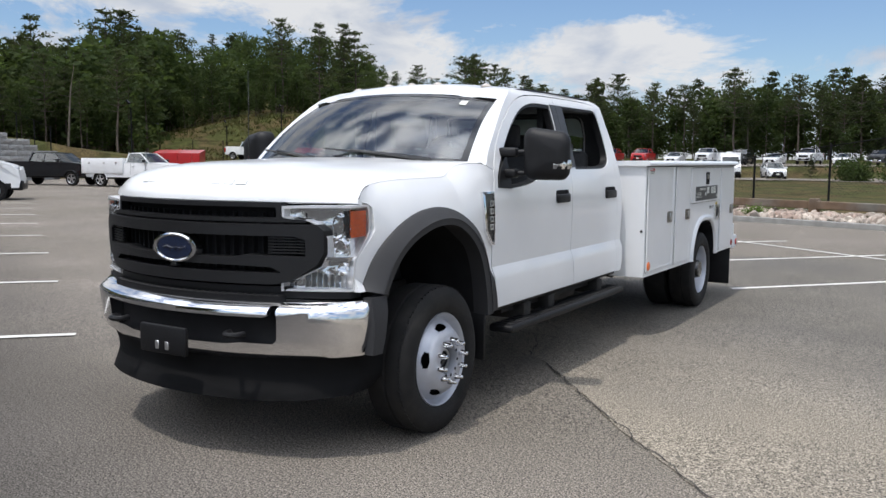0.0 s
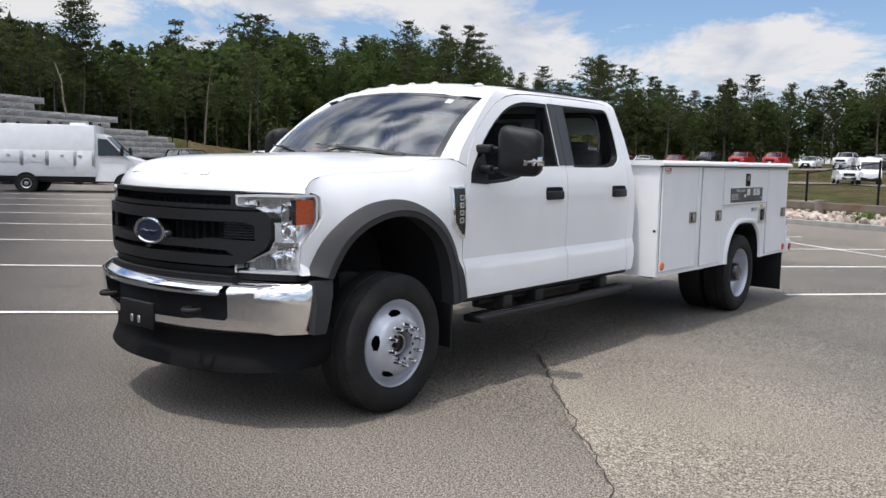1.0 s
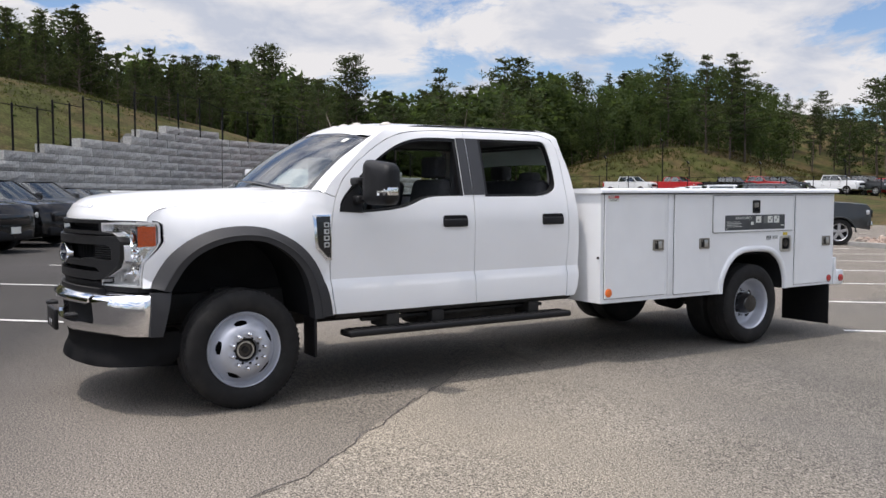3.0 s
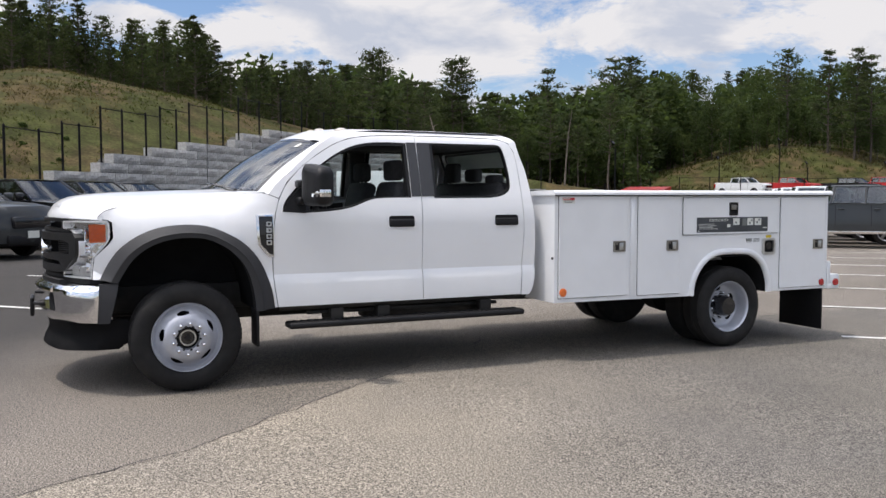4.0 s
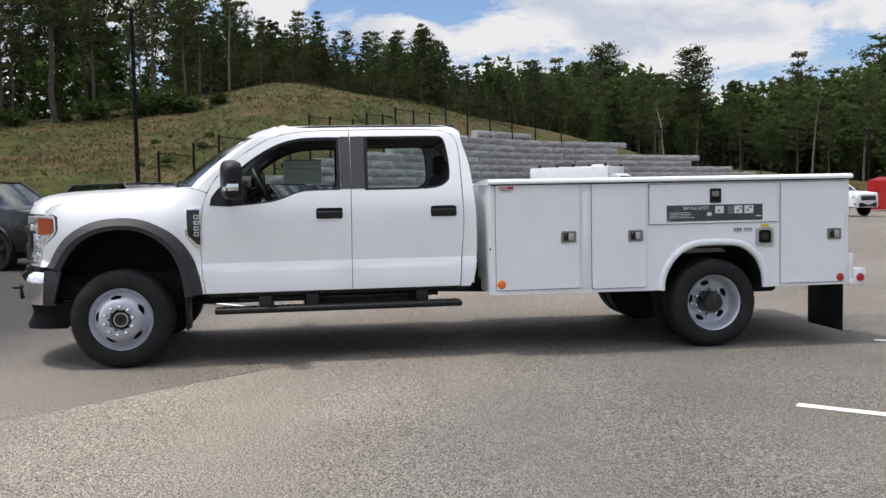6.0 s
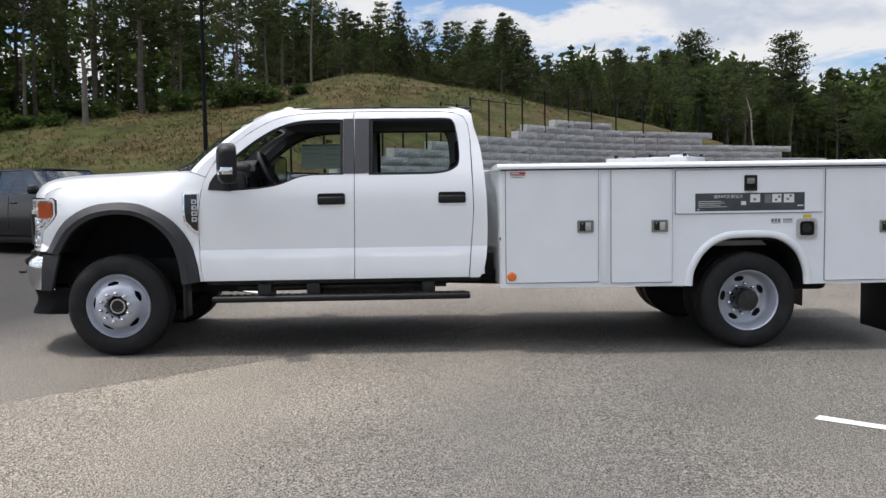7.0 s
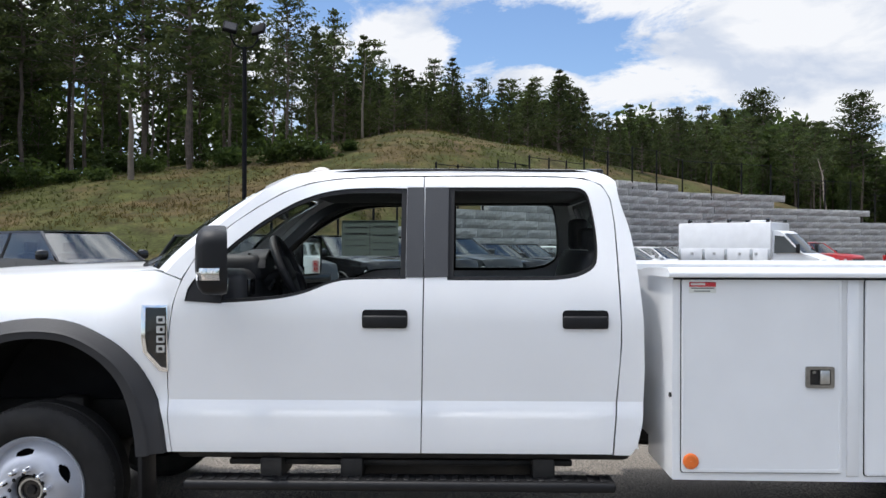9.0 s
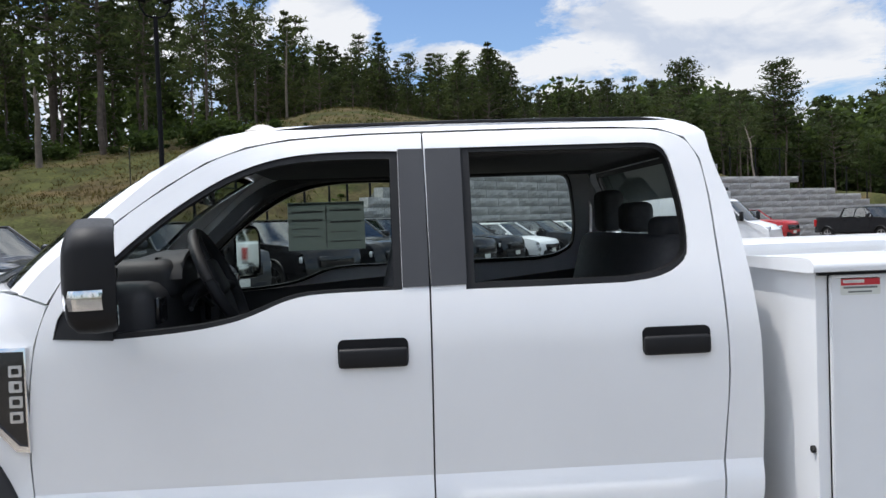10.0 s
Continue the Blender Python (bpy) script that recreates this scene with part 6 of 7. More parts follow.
for k in range(5):
    x0 = -6.4 + 3.2 * k
    x1 = x0 + 3.15
    bm = bmesh.new()
    a, b = Vector((x0, kerb_y(x0) + 2.6, 0.32)), Vector((x1, kerb_y(x1) + 2.6, 0.32))
    box(bm, (0, -0.09, -0.11), ((b - a).length, 0.09, 0.11), 0.015, 1, Matrix.Translation(a) @ Matrix.Rotation(math.atan2(b.y - a.y, b.x - a.x), 4, "Z"))
    part("beam", bm, TIMBER, rail)
    part("post", boxes(((x1 - 0.14, kerb_y(x1) + 2.48, -0.3), (x1 + 0.14, kerb_y(x1) + 2.78, 0.50), 0.02, 1)), TIMBER, rail)


# ---- lamp posts ----
LEDGLASS = material("dark_lamp_glass", (0.03, 0.03, 0.034), 0.35, var=0.5, scale=26, spec=0.25)


def flood_post(x, y, z, h, label, heads=2):
    """The lamp heads sit on short curved arms."""
    f = thing("lamp_post", label, "lamp post", at=Matrix.Translation((x, y, z)))
    bm = tube(bmesh.new(), [(0, 0, -0.3), (0, 0, h)], [0.075, 0.055], 10)
    part("pole", bm, IRON, f)
    if heads > 1:
        part("footing", lathe(bmesh.new(), [(-0.3, 0.28), (0.55, 0.28), (0.57, 0.26), (0.57, 0.01)], 20, 2), KERB, f, "round concrete footing")
    for k in range(heads):
        sgn = 1 if k == 0 else -1
        bm = tube(bmesh.new(), [(0, 0, h - 0.05), (0.06 * sgn, -0.22 * sgn, h + 0.02), (0.10 * sgn, -0.34 * sgn, h + 0.22), (0.10 * sgn, -0.36 * sgn, h + 0.42)], 0.022, 8)
        part("arm", bm, IRON, f)
        bm = bmesh.new()
        M = Matrix.Translation((0.12 * sgn, -0.36 * sgn, h + 0.50)) @ Matrix.Rotation(radians(-35 if k == 0 else 145), 4, "Y") @ Matrix.Rotation(radians(20), 4, "Z")
        box(bm, (-0.06, -0.19, -0.16), (0.06, 0.19, 0.16), 0.02, 2, M)
        head = part("flood_head", bm, IRON, f, "black square flood lamp head")
        bm = bmesh.new()
        box(bm, (0.0605, -0.15, -0.12), (0.066, 0.15, 0.12), 0, 1, M)
        part("lamp_lens", bm, LEDGLASS, head, "dark lamp glass")
    return f


flood_post(-18.0, -3.75, lot_z(-18, -3.75), 7.0, "tall black lamp post with two square flood heads")
for a, d, top in ((36.4, 78, 3.1), (42.9, 100, 2.1), (46.5, 104, 3.2), (38.6, 94, 1.55), (48.2, 98, 1.7), (52.6, 98, 1.55), (57.5, 98, 1.7)):
    x, y = 5 - d * math.cos(radians(a)), d * math.sin(radians(a))
    h = math.tan(radians(top)) * d + 1.5 - land_z(x, y)
    flood_post(x, y, land_z(x, y), max(h, 3.0), "distant black lamp post with a flood head", 1)


# ---- vehicles round about ----
def paint(name, c, rough=0.3):
    return material(name, c, rough, var=0.05, scale=3, coat=0.45, spec=0.35)


BLACKP, GREYP, WHITEP, REDP = paint("black_car_paint", (0.009, 0.009, 0.010), 0.22), paint("dark_grey_car_paint", (0.026, 0.029, 0.031)), paint("white_car_paint", (0.74, 0.75, 0.76)), paint("red_car_paint", (0.42, 0.02, 0.022))
DARKGLASS = material("tinted_car_glass", (0.02, 0.026, 0.028), 0.10, var=0.2, scale=2, spec=0.5)
CARGLASS = clear_glass("car_window_glass", (0.34, 0.40, 0.39), 0.08, 2.1)
ALLOY = material("alloy_rim", (0.45, 0.45, 0.46), 0.3, 0.8, var=0.1)
LAMPW = material("pale_lamp", (0.62, 0.63, 0.64), 0.12, 0.3, var=0.2, scale=30, coat=0.8)

# kind: length, half width, contour of the body (y, z), greenhouse (y at belt and roof, front to back), axles, wheel radius
KINDS = {
    "suv": (2.52, 0.99, [(-2.50, 0.35), (-2.52, 0.60), (-2.46, 0.95), (-2.36, 1.08), (-1.80, 1.16), (-1.05, 1.20), (-0.9, 1.22), (2.2, 1.26), (2.44, 1.22), (2.50, 0.95), (2.52, 0.55), (2.46, 0.33)], (-1.12, -0.32, 1.95, 2.40), 1.76, (-1.52, 1.50), 0.39),
    "crossover": (2.28, 0.94, [(-2.22, 0.32), (-2.28, 0.55), (-2.22, 0.80), (-2.10, 0.92), (-1.50, 1.02), (-1.08, 1.06), (-0.95, 1.07), (1.9, 1.14), (2.18, 1.12), (2.26, 0.92), (2.28, 0.55), (2.22, 0.32)], (-1.18, -0.28, 1.55, 2.14), 1.66, (-1.38, 1.33), 0.35),
    "sedan": (2.42, 0.92, [(-2.38, 0.28), (-2.42, 0.50), (-2.34, 0.72), (-2.15, 0.82), (-1.30, 0.93), (-0.95, 0.97), (-0.85, 0.98), (1.6, 1.05), (2.25, 1.06), (2.40, 0.90), (2.42, 0.5), (2.36, 0.28)], (-1.10, -0.15, 1.10, 1.95), 1.47, (-1.45, 1.38), 0.33),
    "regular": (2.95, 1.0, [(-2.90, 0.48), (-2.95, 0.70), (-2.92, 1.15), (-2.80, 1.26), (-2.2, 1.32), (-1.45, 1.36), (-1.3, 1.37), (0.05, 1.40), (0.12, 1.38), (2.85, 1.40), (2.93, 1.36), (2.95, 0.75), (2.90, 0.55)], (-1.42, -0.72, 0.0, 0.10), 1.95, (-1.95, 1.85), 0.41),
    "pickup": (2.95, 1.0, [(-2.90, 0.48), (-2.95, 0.70), (-2.92, 1.15), (-2.80, 1.26), (-2.2, 1.32), (-1.45, 1.36), (-1.3, 1.37), (0.92, 1.40), (0.98, 1.38), (2.85, 1.40), (2.93, 1.36), (2.95, 0.75), (2.90, 0.55)], (-1.42, -0.72, 0.78, 0.93), 1.95, (-1.95, 1.85), 0.41),
}


def vehicle(kind, mat, name, label, category, m, alloy=True, rim=None):
    hl, hw, contour, (g0, g1, g2, g3), top, axles, wr = KINDS[kind]
    car = thing(name, label, category, "parked vehicles")

    def half(y, z):
        w = hw * float(np.interp(z, (0.3, 0.55, 0.85, 1.15, 1.4), (0.95, 1.0, 1.0, 0.965, 0.93)))
        nose = max(0.0, (abs(y) - (hl - 0.55)) / 0.55)
        return w - 0.20 * nose ** 2.0 * hw

    base = contour[-1][1]
    arches = []
    for a in axles[::-1]:
        r = wr * 1.16
        for k in range(13):
            t = math.pi * k / 12
            z = wr + r * math.sin(t) * 0.98
            arches.append((a + r * math.cos(t), max(z, base)))
    outline = contour + arches
    bm = bmesh.new()
    for s in (1, -1):
        sh = sheet(outline, (), [("z", z) for z in (0.45, 0.55, 0.7, 0.85, 1.0, 1.15)] + [("y", y) for y in (-hl + 0.2, -hl + 0.4, -hl + 0.55, hl - 0.55, hl - 0.3)])
        for v in sh.verts:
            v.co.x = s * half(v.co.y, v.co.z)
        tmp = bpy.data.meshes.new("tmp")
        sh.to_mesh(tmp)
        sh.free()
        bm.from_mesh(tmp)
        bpy.data.meshes.remove(tmp)
    us = (-1, -0.97, -0.9, -0.6, -0.3, 0, 0.3, 0.6, 0.9, 0.97, 1)
    loft(bm, [[(u * half(y, z), y + math.copysign(0.13 * (1 - u * u), y) * (abs(y) > hl - 0.7), z + 0.035 * (1 - abs(u) ** 3) * (1.0 < z)) for u in us] for y, z in contour])
    bmesh.ops.remove_doubles(bm, verts=bm.verts, dist=0.002)
    bm.normal_update()
    hard = [e for e in bm.edges if len(e.link_faces) == 2 and min(v.co.z for v in e.verts) > 0.62 and e.calc_face_angle(0) > 0.9]
    bmesh.ops.bevel(bm, geom=hard, offset=0.055, segments=3, profile=0.5, affect="EDGES", clamp_overlap=True)
    part("body", bm, mat, car)
    belt = [float(np.interp(y, [p[0] for p in contour[3:10]], [p[1] for p in contour[3:10]])) for y in (g0, g3)]
    bx, tx = hw * 0.93, hw * 0.74
    A = [(g0, belt[0] - 0.02, bx), (g1, top - 0.05, tx), (g2, top - 0.05, tx), (g3, belt[1] - 0.02, bx)]
    bm = bmesh.new()
    for s in (1, -1):
        bm.faces.new([bm.verts.new((s * x, y, z)) for y, z, x in A])
    for (ya, za, xa), (yb, zb, xb) in ((A[0], A[1]), (A[2], A[3])):
        d = -0.10 if ya == g0 else 0.08
        loft(bm, [[(u * xa, ya + d * (1 - u * u), za) for u in (-1, -0.6, -0.2, 0.2, 0.6, 1)], [(u * xb, yb + d * 0.8 * (1 - u * u), zb) for u in (-1, -0.6, -0.2, 0.2, 0.6, 1)]])
    part("glass", bm, CARGLASS, car, "tinted glass")
    # seats and dashboard seen through the glass
    for sx in (-0.42, 0.42):
        for ys in (g1 + 0.75, g2 - 0.22)[:1 if kind == "regular" else 2]:
            part("seat", boxes(((sx * hw - 0.25, ys, 0.7), (sx * hw + 0.25, ys + 0.16, belt[0] + 0.12), 0.05), ((sx * hw - 0.13, ys + 0.03, belt[0] + 0.15), (sx * hw + 0.13, ys + 0.13, belt[0] + 0.34), 0.04)), TRIM, car)
    part("dashboard", boxes(((-hw * 0.82, g0 + 0.05, 0.7), (hw * 0.82, g0 + 0.62, belt[0] - 0.02), 0.05)), TRIM, car)
    # door gaps, handles and black arch lips
    for s in (1, -1):
        doors = [g0 + 0.22, g0 + 1.22] + ([] if kind == "regular" else [g0 + 2.22])
        for yd in doors:
            gap = sheet([(yd - 0.007, base + 0.16), (yd + 0.007, base + 0.16), (yd + 0.007, belt[0] - 0.03), (yd - 0.007, belt[0] - 0.03)], (), [("z", z) for z in (0.55, 0.7, 0.85, 1.0, 1.15)])
            for v in gap.verts:
                v.co.x = s * (half(v.co.y, v.co.z) + 0.003)
            part("door_gap", gap, DEEP, car)
        for yd in doors[1:]:
            part("door_handle", boxes(((s * (hw * 0.955), yd - 0.26, belt[0] - 0.17), (s * (hw * 0.985 + 0.02), yd - 0.06, belt[0] - 0.13), 0.012)), mat, car)
        for a in axles:
            rim_pts = [(s * (half(a, wr + 0.2) + 0.004), a + wr * 1.19 * math.cos(math.pi * k / 12), wr + wr * 1.16 * math.sin(math.pi * k / 12)) for k in range(13)]
            part("arch_lip", tube(bmesh.new(), rim_pts, 0.026, 5), PLASTIC if kind in ("suv", "crossover") else mat, car)
    bm = bmesh.new()
    loft(bm, [[(u * tx * 1.02, y + e * (1 - u * u), top - 0.052 + h * (1 - abs(u) ** 2.5)) for u in us] for y, h, e in ((g1 - 0.02, 0.015, -0.08), (g1 + 0.2, 0.045, -0.05), ((g1 + g2) / 2, 0.06, 0), (g2 - 0.1, 0.05, 0.03), (g2 + 0.03, 0.02, 0.06))])
    part("roof", bm, mat, car)
    for s in (1, -1):
        ym = g1 + (g2 - g1) * 0.42
        ends = [(A[k0][2], A[k0][0], A[k0][1], A[k1][2], A[k1][0], A[k1][1], r) for k0, k1, r in ((0, 1, 0.03), (2, 3, 0.05), (1, 2, 0.025))]
        if kind != "regular":
            ends.append((bx, ym + 0.05, belt[0], tx, ym, top - 0.05, 0.03))
        for xa, ya, za, xb, yb, zb, r in ends:
            part("pillar", tube(bmesh.new(), [(s * xa, ya, za), (s * xb, yb, zb)], r, 5), mat, car)
    for s in (1, -1):
        yl = -hl + 0.17
        part("headlamp", boxes(((s * hw * 0.55, yl - 0.10, contour[2][1] - 0.20), (s * hw * 0.885, yl + 0.16, contour[2][1] - 0.04), 0.04)), LAMPW, car, "pale headlamp")
        part("tail_lamp", boxes(((s * hw * 0.74, hl - 0.20, 0.85 if kind != "sedan" else 0.78), (s * hw * 0.925, hl - 0.01, 1.28 if kind in ("pickup", "regular") else 1.08 if kind in ("suv", "crossover") else 0.98), 0.04)), RED, car, "red tail lamp")
        part("wing_mirror", boxes(((s * (hw - 0.02), g0 + 0.18, belt[0] + 0.02), (s * (hw + 0.20), g0 + 0.32, belt[0] + 0.20), 0.05)), GLOSSBLACK if kind in ("pickup", "regular") else mat, car)
    zf = contour[2][1]
    part("grille", boxes(((-hw * 0.5, -hl - 0.145, zf - 0.30), (hw * 0.5, -hl + 0.15, zf - 0.05), 0.04)), GLOSSBLACK, car, "black grille")
    part("lower_trim", boxes(((-hw * 0.62, -hl - 0.11, base - 0.04), (hw * 0.62, -hl + 0.3, base + 0.20), 0.06), ((-hw * 0.8, hl - 0.3, base - 0.04), (hw * 0.8, hl + 0.09, base + 0.22), 0.05), ((-hw * 0.9, -hl + 0.6, base - 0.10), (hw * 0.9, hl - 0.6, base + 0.05), 0.03)), PLASTIC if kind not in ("pickup", "regular") or mat is BLACKP else CHROME if mat is GREYP else PLASTIC, car)
    part("front_plate", boxes(((-0.15, -hl - 0.155, base + 0.12), (0.15, -hl - 0.135, base + 0.27))), PAPER, car, "plain pale plate")
    part("underside", boxes(((-hw * 0.86, -hl + 0.3, base + 0.02), (hw * 0.86, hl - 0.3, wr * 2.1))), DEEP, car)
    for a in axles:
        for s in (1, -1):
            bm = lathe(bmesh.new(), [(-0.22, wr * 0.6), (-0.22, wr * 0.95), (-0.19, wr), (-0.04, wr), (-0.005, wr * 0.95), (0.0, wr * 0.72), (-0.02, wr * 0.66)], 32, 0)
            bmesh.ops.scale(bm, vec=(s, 1, 1), verts=bm.verts)
            bmesh.ops.translate(bm, vec=(s * (hw - 0.02), a, wr), verts=bm.verts)
            w = part("wheel", bm, RUBBER, car, "black tyre on a light rim")
            bm = bmesh.new()
            lathe(bm, [(-0.015, wr * 0.67), (0.0, wr * 0.66), (-0.02, wr * 0.60)], 28, 0)
            for k in range(5 if alloy else 9):
                t = 2 * math.pi * k / (5 if alloy else 9)
                box(bm, (-0.03, -0.045 if alloy else -0.02, wr * 0.08), (-0.008, 0.045 if alloy else 0.02, wr * 0.64), 0.01, 1, Matrix.Rotation(t, 4, "X"))
            lathe(bm, [(-0.03, wr * 0.18), (0.0, wr * 0.15), (0.003, 0.001)], 16, 0)
            bmesh.ops.scale(bm, vec=(s, 1, 1), verts=bm.verts)
            bmesh.ops.translate(bm, vec=(s * (hw - 0.02), a, wr), verts=bm.verts)
            part("rim", bm, rim or ALLOY, w)
            part("disc", lathe(bmesh.new(), [(s * (hw - 0.06), wr * 0.66), (s * (hw - 0.06), 0.002)], 20, 0, (0, a, wr)), DEEP, w)
    if kind in ("pickup", "regular"):
        part("bed_floor", boxes(((-hw * 0.82, 1.02, 0.85), (hw * 0.82, 2.86, 0.90))), PLASTIC, car)
    car.matrix_world = m
    return car


def stand(x, y, hx, hy, on_land=False):
    """Stands a vehicle at x, y with its nose towards (hx, hy)."""
    z = land_z(x, y) if on_land else lot_z(x, y)
    return Matrix.Translation((x, y, z)) @ Matrix.Rotation(math.atan2(hx, -hy), 4, "Z")


suv_black = vehicle("suv", BLACKP, "parked_suv", "black sport utility vehicle parked by the retaining wall", "car", stand(-12.34, -6.0, 0.52, 0.854), rim=PLASTIC)
suv_grey = vehicle("suv", GREYP, "parked_suv", "dark grey sport utility vehicle parked in a row", "car", stand(-16.3, -3.3, 0.70, 0.714))
for v in (suv_black, suv_grey):
    v.scale = (1.06, 1.08, 1.10)
sedan_white = vehicle("sedan", WHITEP, "parked_car", "white car parked far along the lot", "car", stand(-38.6, 18.0, 0.85, 0.5))
cross_white = vehicle("crossover", WHITEP, "parked_crossover", "white compact crossover parked in a row by the wall", "car", stand(-31.6, 6.4, 0.64, 0.77))
suv_alloy = vehicle("suv", BLACKP, "parked_suv", "black sport utility vehicle with bright spoked rims", "car", stand(-29.9, 4.5, 0.64, 0.77), alloy=False)
pick_grey = vehicle("pickup", GREYP, "parked_pickup", "dark grey crew-cab pickup truck parked in a stall", "pickup truck", stand(-11.5, 22.1, 0.652, 0.758))
pick_white = vehicle("pickup", WHITEP, "parked_pickup", "white pickup truck parked in a stall", "pickup truck", stand(-14.1, 23.3, 0.652, 0.758))
pick_red = vehicle("pickup", REDP, "parked_pickup", "red pickup truck parked far off", "pickup truck", stand(-41.0, 20.3, 0.8, 0.6))
pick_black = vehicle("pickup", BLACKP, "parked_pickup", "black pickup truck parked far off", "pickup truck", stand(-43.0, 28.4, 0.96, 0.28))
for src, x, y, hx, hy in ((suv_black, -19.4, -1.4, 0.74, 0.67), (suv_black, -21.9, 0.2, 0.74, 0.67), (suv_grey, -24.6, 1.7, 0.73, 0.68), (suv_alloy, -27.2, 3.1, 0.66, 0.75), (suv_alloy, -33.3, 8.1, 0.64, 0.77), (cross_white, -35.0, 9.7, 0.64, 0.77), (cross_white, -36.7, 11.4, 0.64, 0.77), (suv_alloy, -39.3, 14.3, 0.64, 0.77), (suv_black, -16.2, -8.6, 0.9, 0.44), (pick_white, -16.4, 25.0, 0.652, 0.758), (pick_white, -18.6, 26.8, 0.652, 0.758)):
    copy_thing(src, stand(x, y, hx, hy))
for k, src in enumerate((pick_white, pick_red, pick_black, pick_red, pick_red, sedan_white, pick_white, suv_black, sedan_white, pick_white, sedan_white, pick_grey, suv_black, pick_white, pick_red, pick_grey)):
    a, d = radians(62.5 + 2.05 * k), 107
    x, y = 5 - d * math.cos(a), d * math.sin(a)
    copy_thing(src, stand(x, y, math.cos(a + 0.25), -math.sin(a + 0.25), True))
for a, src in ((44.4, pick_white), (47.3, pick_red), (50.7, pick_black), (52.5, pick_red), (53.8, pick_black), (56.9, pick_white), (58.5, pick_grey), (59.8, pick_red), (62.4, pick_white), (64.0, pick_grey)):
    c, w = math.cos(radians(a)), math.sin(radians(a))
    copy_thing(src, stand(5 - 95 * c, 95 * w, 0.8 * w + 0.5 * c, 0.8 * c - 0.5 * w, True))
fence("chain_link_fence", [(5 - 90 * math.cos(radians(40.5 + 1.9 * k)), 90 * math.sin(radians(40.5 + 1.9 * k)), land_z(5 - 90 * math.cos(radians(40.5 + 1.9 * k)), 90 * math.sin(radians(40.5 + 1.9 * k)))) for k in range(14)], 2.0, "black fence before the far parking row", mesh=False)
for a, src, hx, hy in ((74.6, pick_white, 0.35, -0.93), (78.6, cross_white, 0.35, -0.93)):
    x, y = 5 - 89 * math.cos(radians(a)), 89 * math.sin(radians(a))
    copy_thing(src, stand(x, y, hx, hy, True))


# white utility van with a tall compartment body
def utility_van(m):
    v = thing("utility_van", "white utility van with a tall compartment body", "van", "parked vehicles")
    part("box_body", boxes(((-1.05, -0.95, 0.62), (1.05, 2.75, 2.62), 0.04)), WHITEP, v, "tall white box body")
    for y0, y1, z0, z1 in ((-0.85, -0.25, 0.75, 1.62), (-0.2, 0.75, 0.95, 1.62), (0.80, 1.65, 1.15, 1.62), (1.72, 2.65, 1.15, 1.62)):
        for s in (1, -1):
            part("compartment_door", boxes(((s * 1.052, y0, z0), (s * 1.062, y1, z1), 0.004)), WHITEP, v)
            part("latch", boxes(((s * 1.062, y0 + 0.38, 1.36), (s * 1.075, y0 + 0.50, 1.46))), STEEL, v)
    for y in (-0.9, -0.22, 0.78, 1.69, 2.68):
        for s in (1, -1):
            part("hinge_post", boxes(((s * 1.05, y - 0.06, 1.05), (s * 1.08, y + 0.06, 1.60), 0.02)), STEEL, v, "grey hinge post")
    prof = [(-2.85, 0.45), (-2.92, 0.75), (-2.85, 1.10), (-2.62, 1.28), (-2.05, 1.45), (-1.35, 2.18), (-1.15, 2.30), (-0.95, 2.32), (-0.95, 0.45)]
    bm = bmesh.new()
    for s in (1, -1):
        sh = [bm.verts.new((s * (0.99 - 0.13 * max(0, z - 1.3) - 0.12 * max(0.0, -2.4 - y)), y, z)) for y, z in prof]
        bm.faces.new(sh)
    loft(bm, [[(u * (0.99 - 0.13 * max(0, z - 1.3) - 0.12 * max(0.0, -2.4 - y)), y - 0.10 * (1 - u * u) * (y < -1.9), z) for u in (-1, -0.7, -0.3, 0, 0.3, 0.7, 1)] for y, z in prof[:-1]])
    part("cab", bm, WHITEP, v)
    for s in (1, -1):
        part("side_window", fixed_quad(s, [(-2.0, 1.47), (-1.40, 2.08), (-1.05, 2.12), (-1.05, 1.45)], 0.90, 0.985), DARKGLASS, v, "dark side window")
        part("headlamp", boxes(((s * 0.62, -2.88, 0.98), (s * 0.90, -2.60, 1.22), 0.04)), LAMPW, v)
        part("wing_mirror", boxes(((s * 0.98, -2.02, 1.45), (s * 1.18, -1.90, 1.80), 0.04)), PLASTIC, v)
        for y in (-2.05, 1.55):
            bm = lathe(bmesh.new(), [(-0.22, 0.2), (-0.22, 0.33), (-0.18, 0.35), (-0.03, 0.35), (0.0, 0.32), (0.0, 0.24), (-0.03, 0.20), (-0.06, 0.10), (-0.05, 0.001)], 28, 0)
            bmesh.ops.scale(bm, vec=(s, 1, 1), verts=bm.verts)
            bmesh.ops.translate(bm, vec=(s * (1.0 if y < 0 else 1.06), y, 0.35), verts=bm.verts)
            w = part("wheel", bm, RUBBER, v, "black van tyre")
            part("rim", lathe(bmesh.new(), [(0, 0.20), (s * 0.015, 0.19), (-s * 0.02, 0.13), (0, 0.05), (0, 0.001)], 24, 0, (s * (1.0 if y < 0 else 1.06), y, 0.35)), ALLOY, w)
            part("arch", lathe(bmesh.new(), [(0, 0.42), (0, 0.001)], 24, 0, (s * (0.985 if y < 0 else 1.0525), y, 0.36)), DEEP, v)
    bm = bmesh.new()
    loft(bm, [[(u * 0.86, -2.06 - 0.10 * (1 - u * u), 1.475) for u in (-1, -0.5, 0, 0.5, 1)], [(u * 0.80, -1.37 - 0.08 * (1 - u * u), 2.19) for u in (-1, -0.5, 0, 0.5, 1)]])
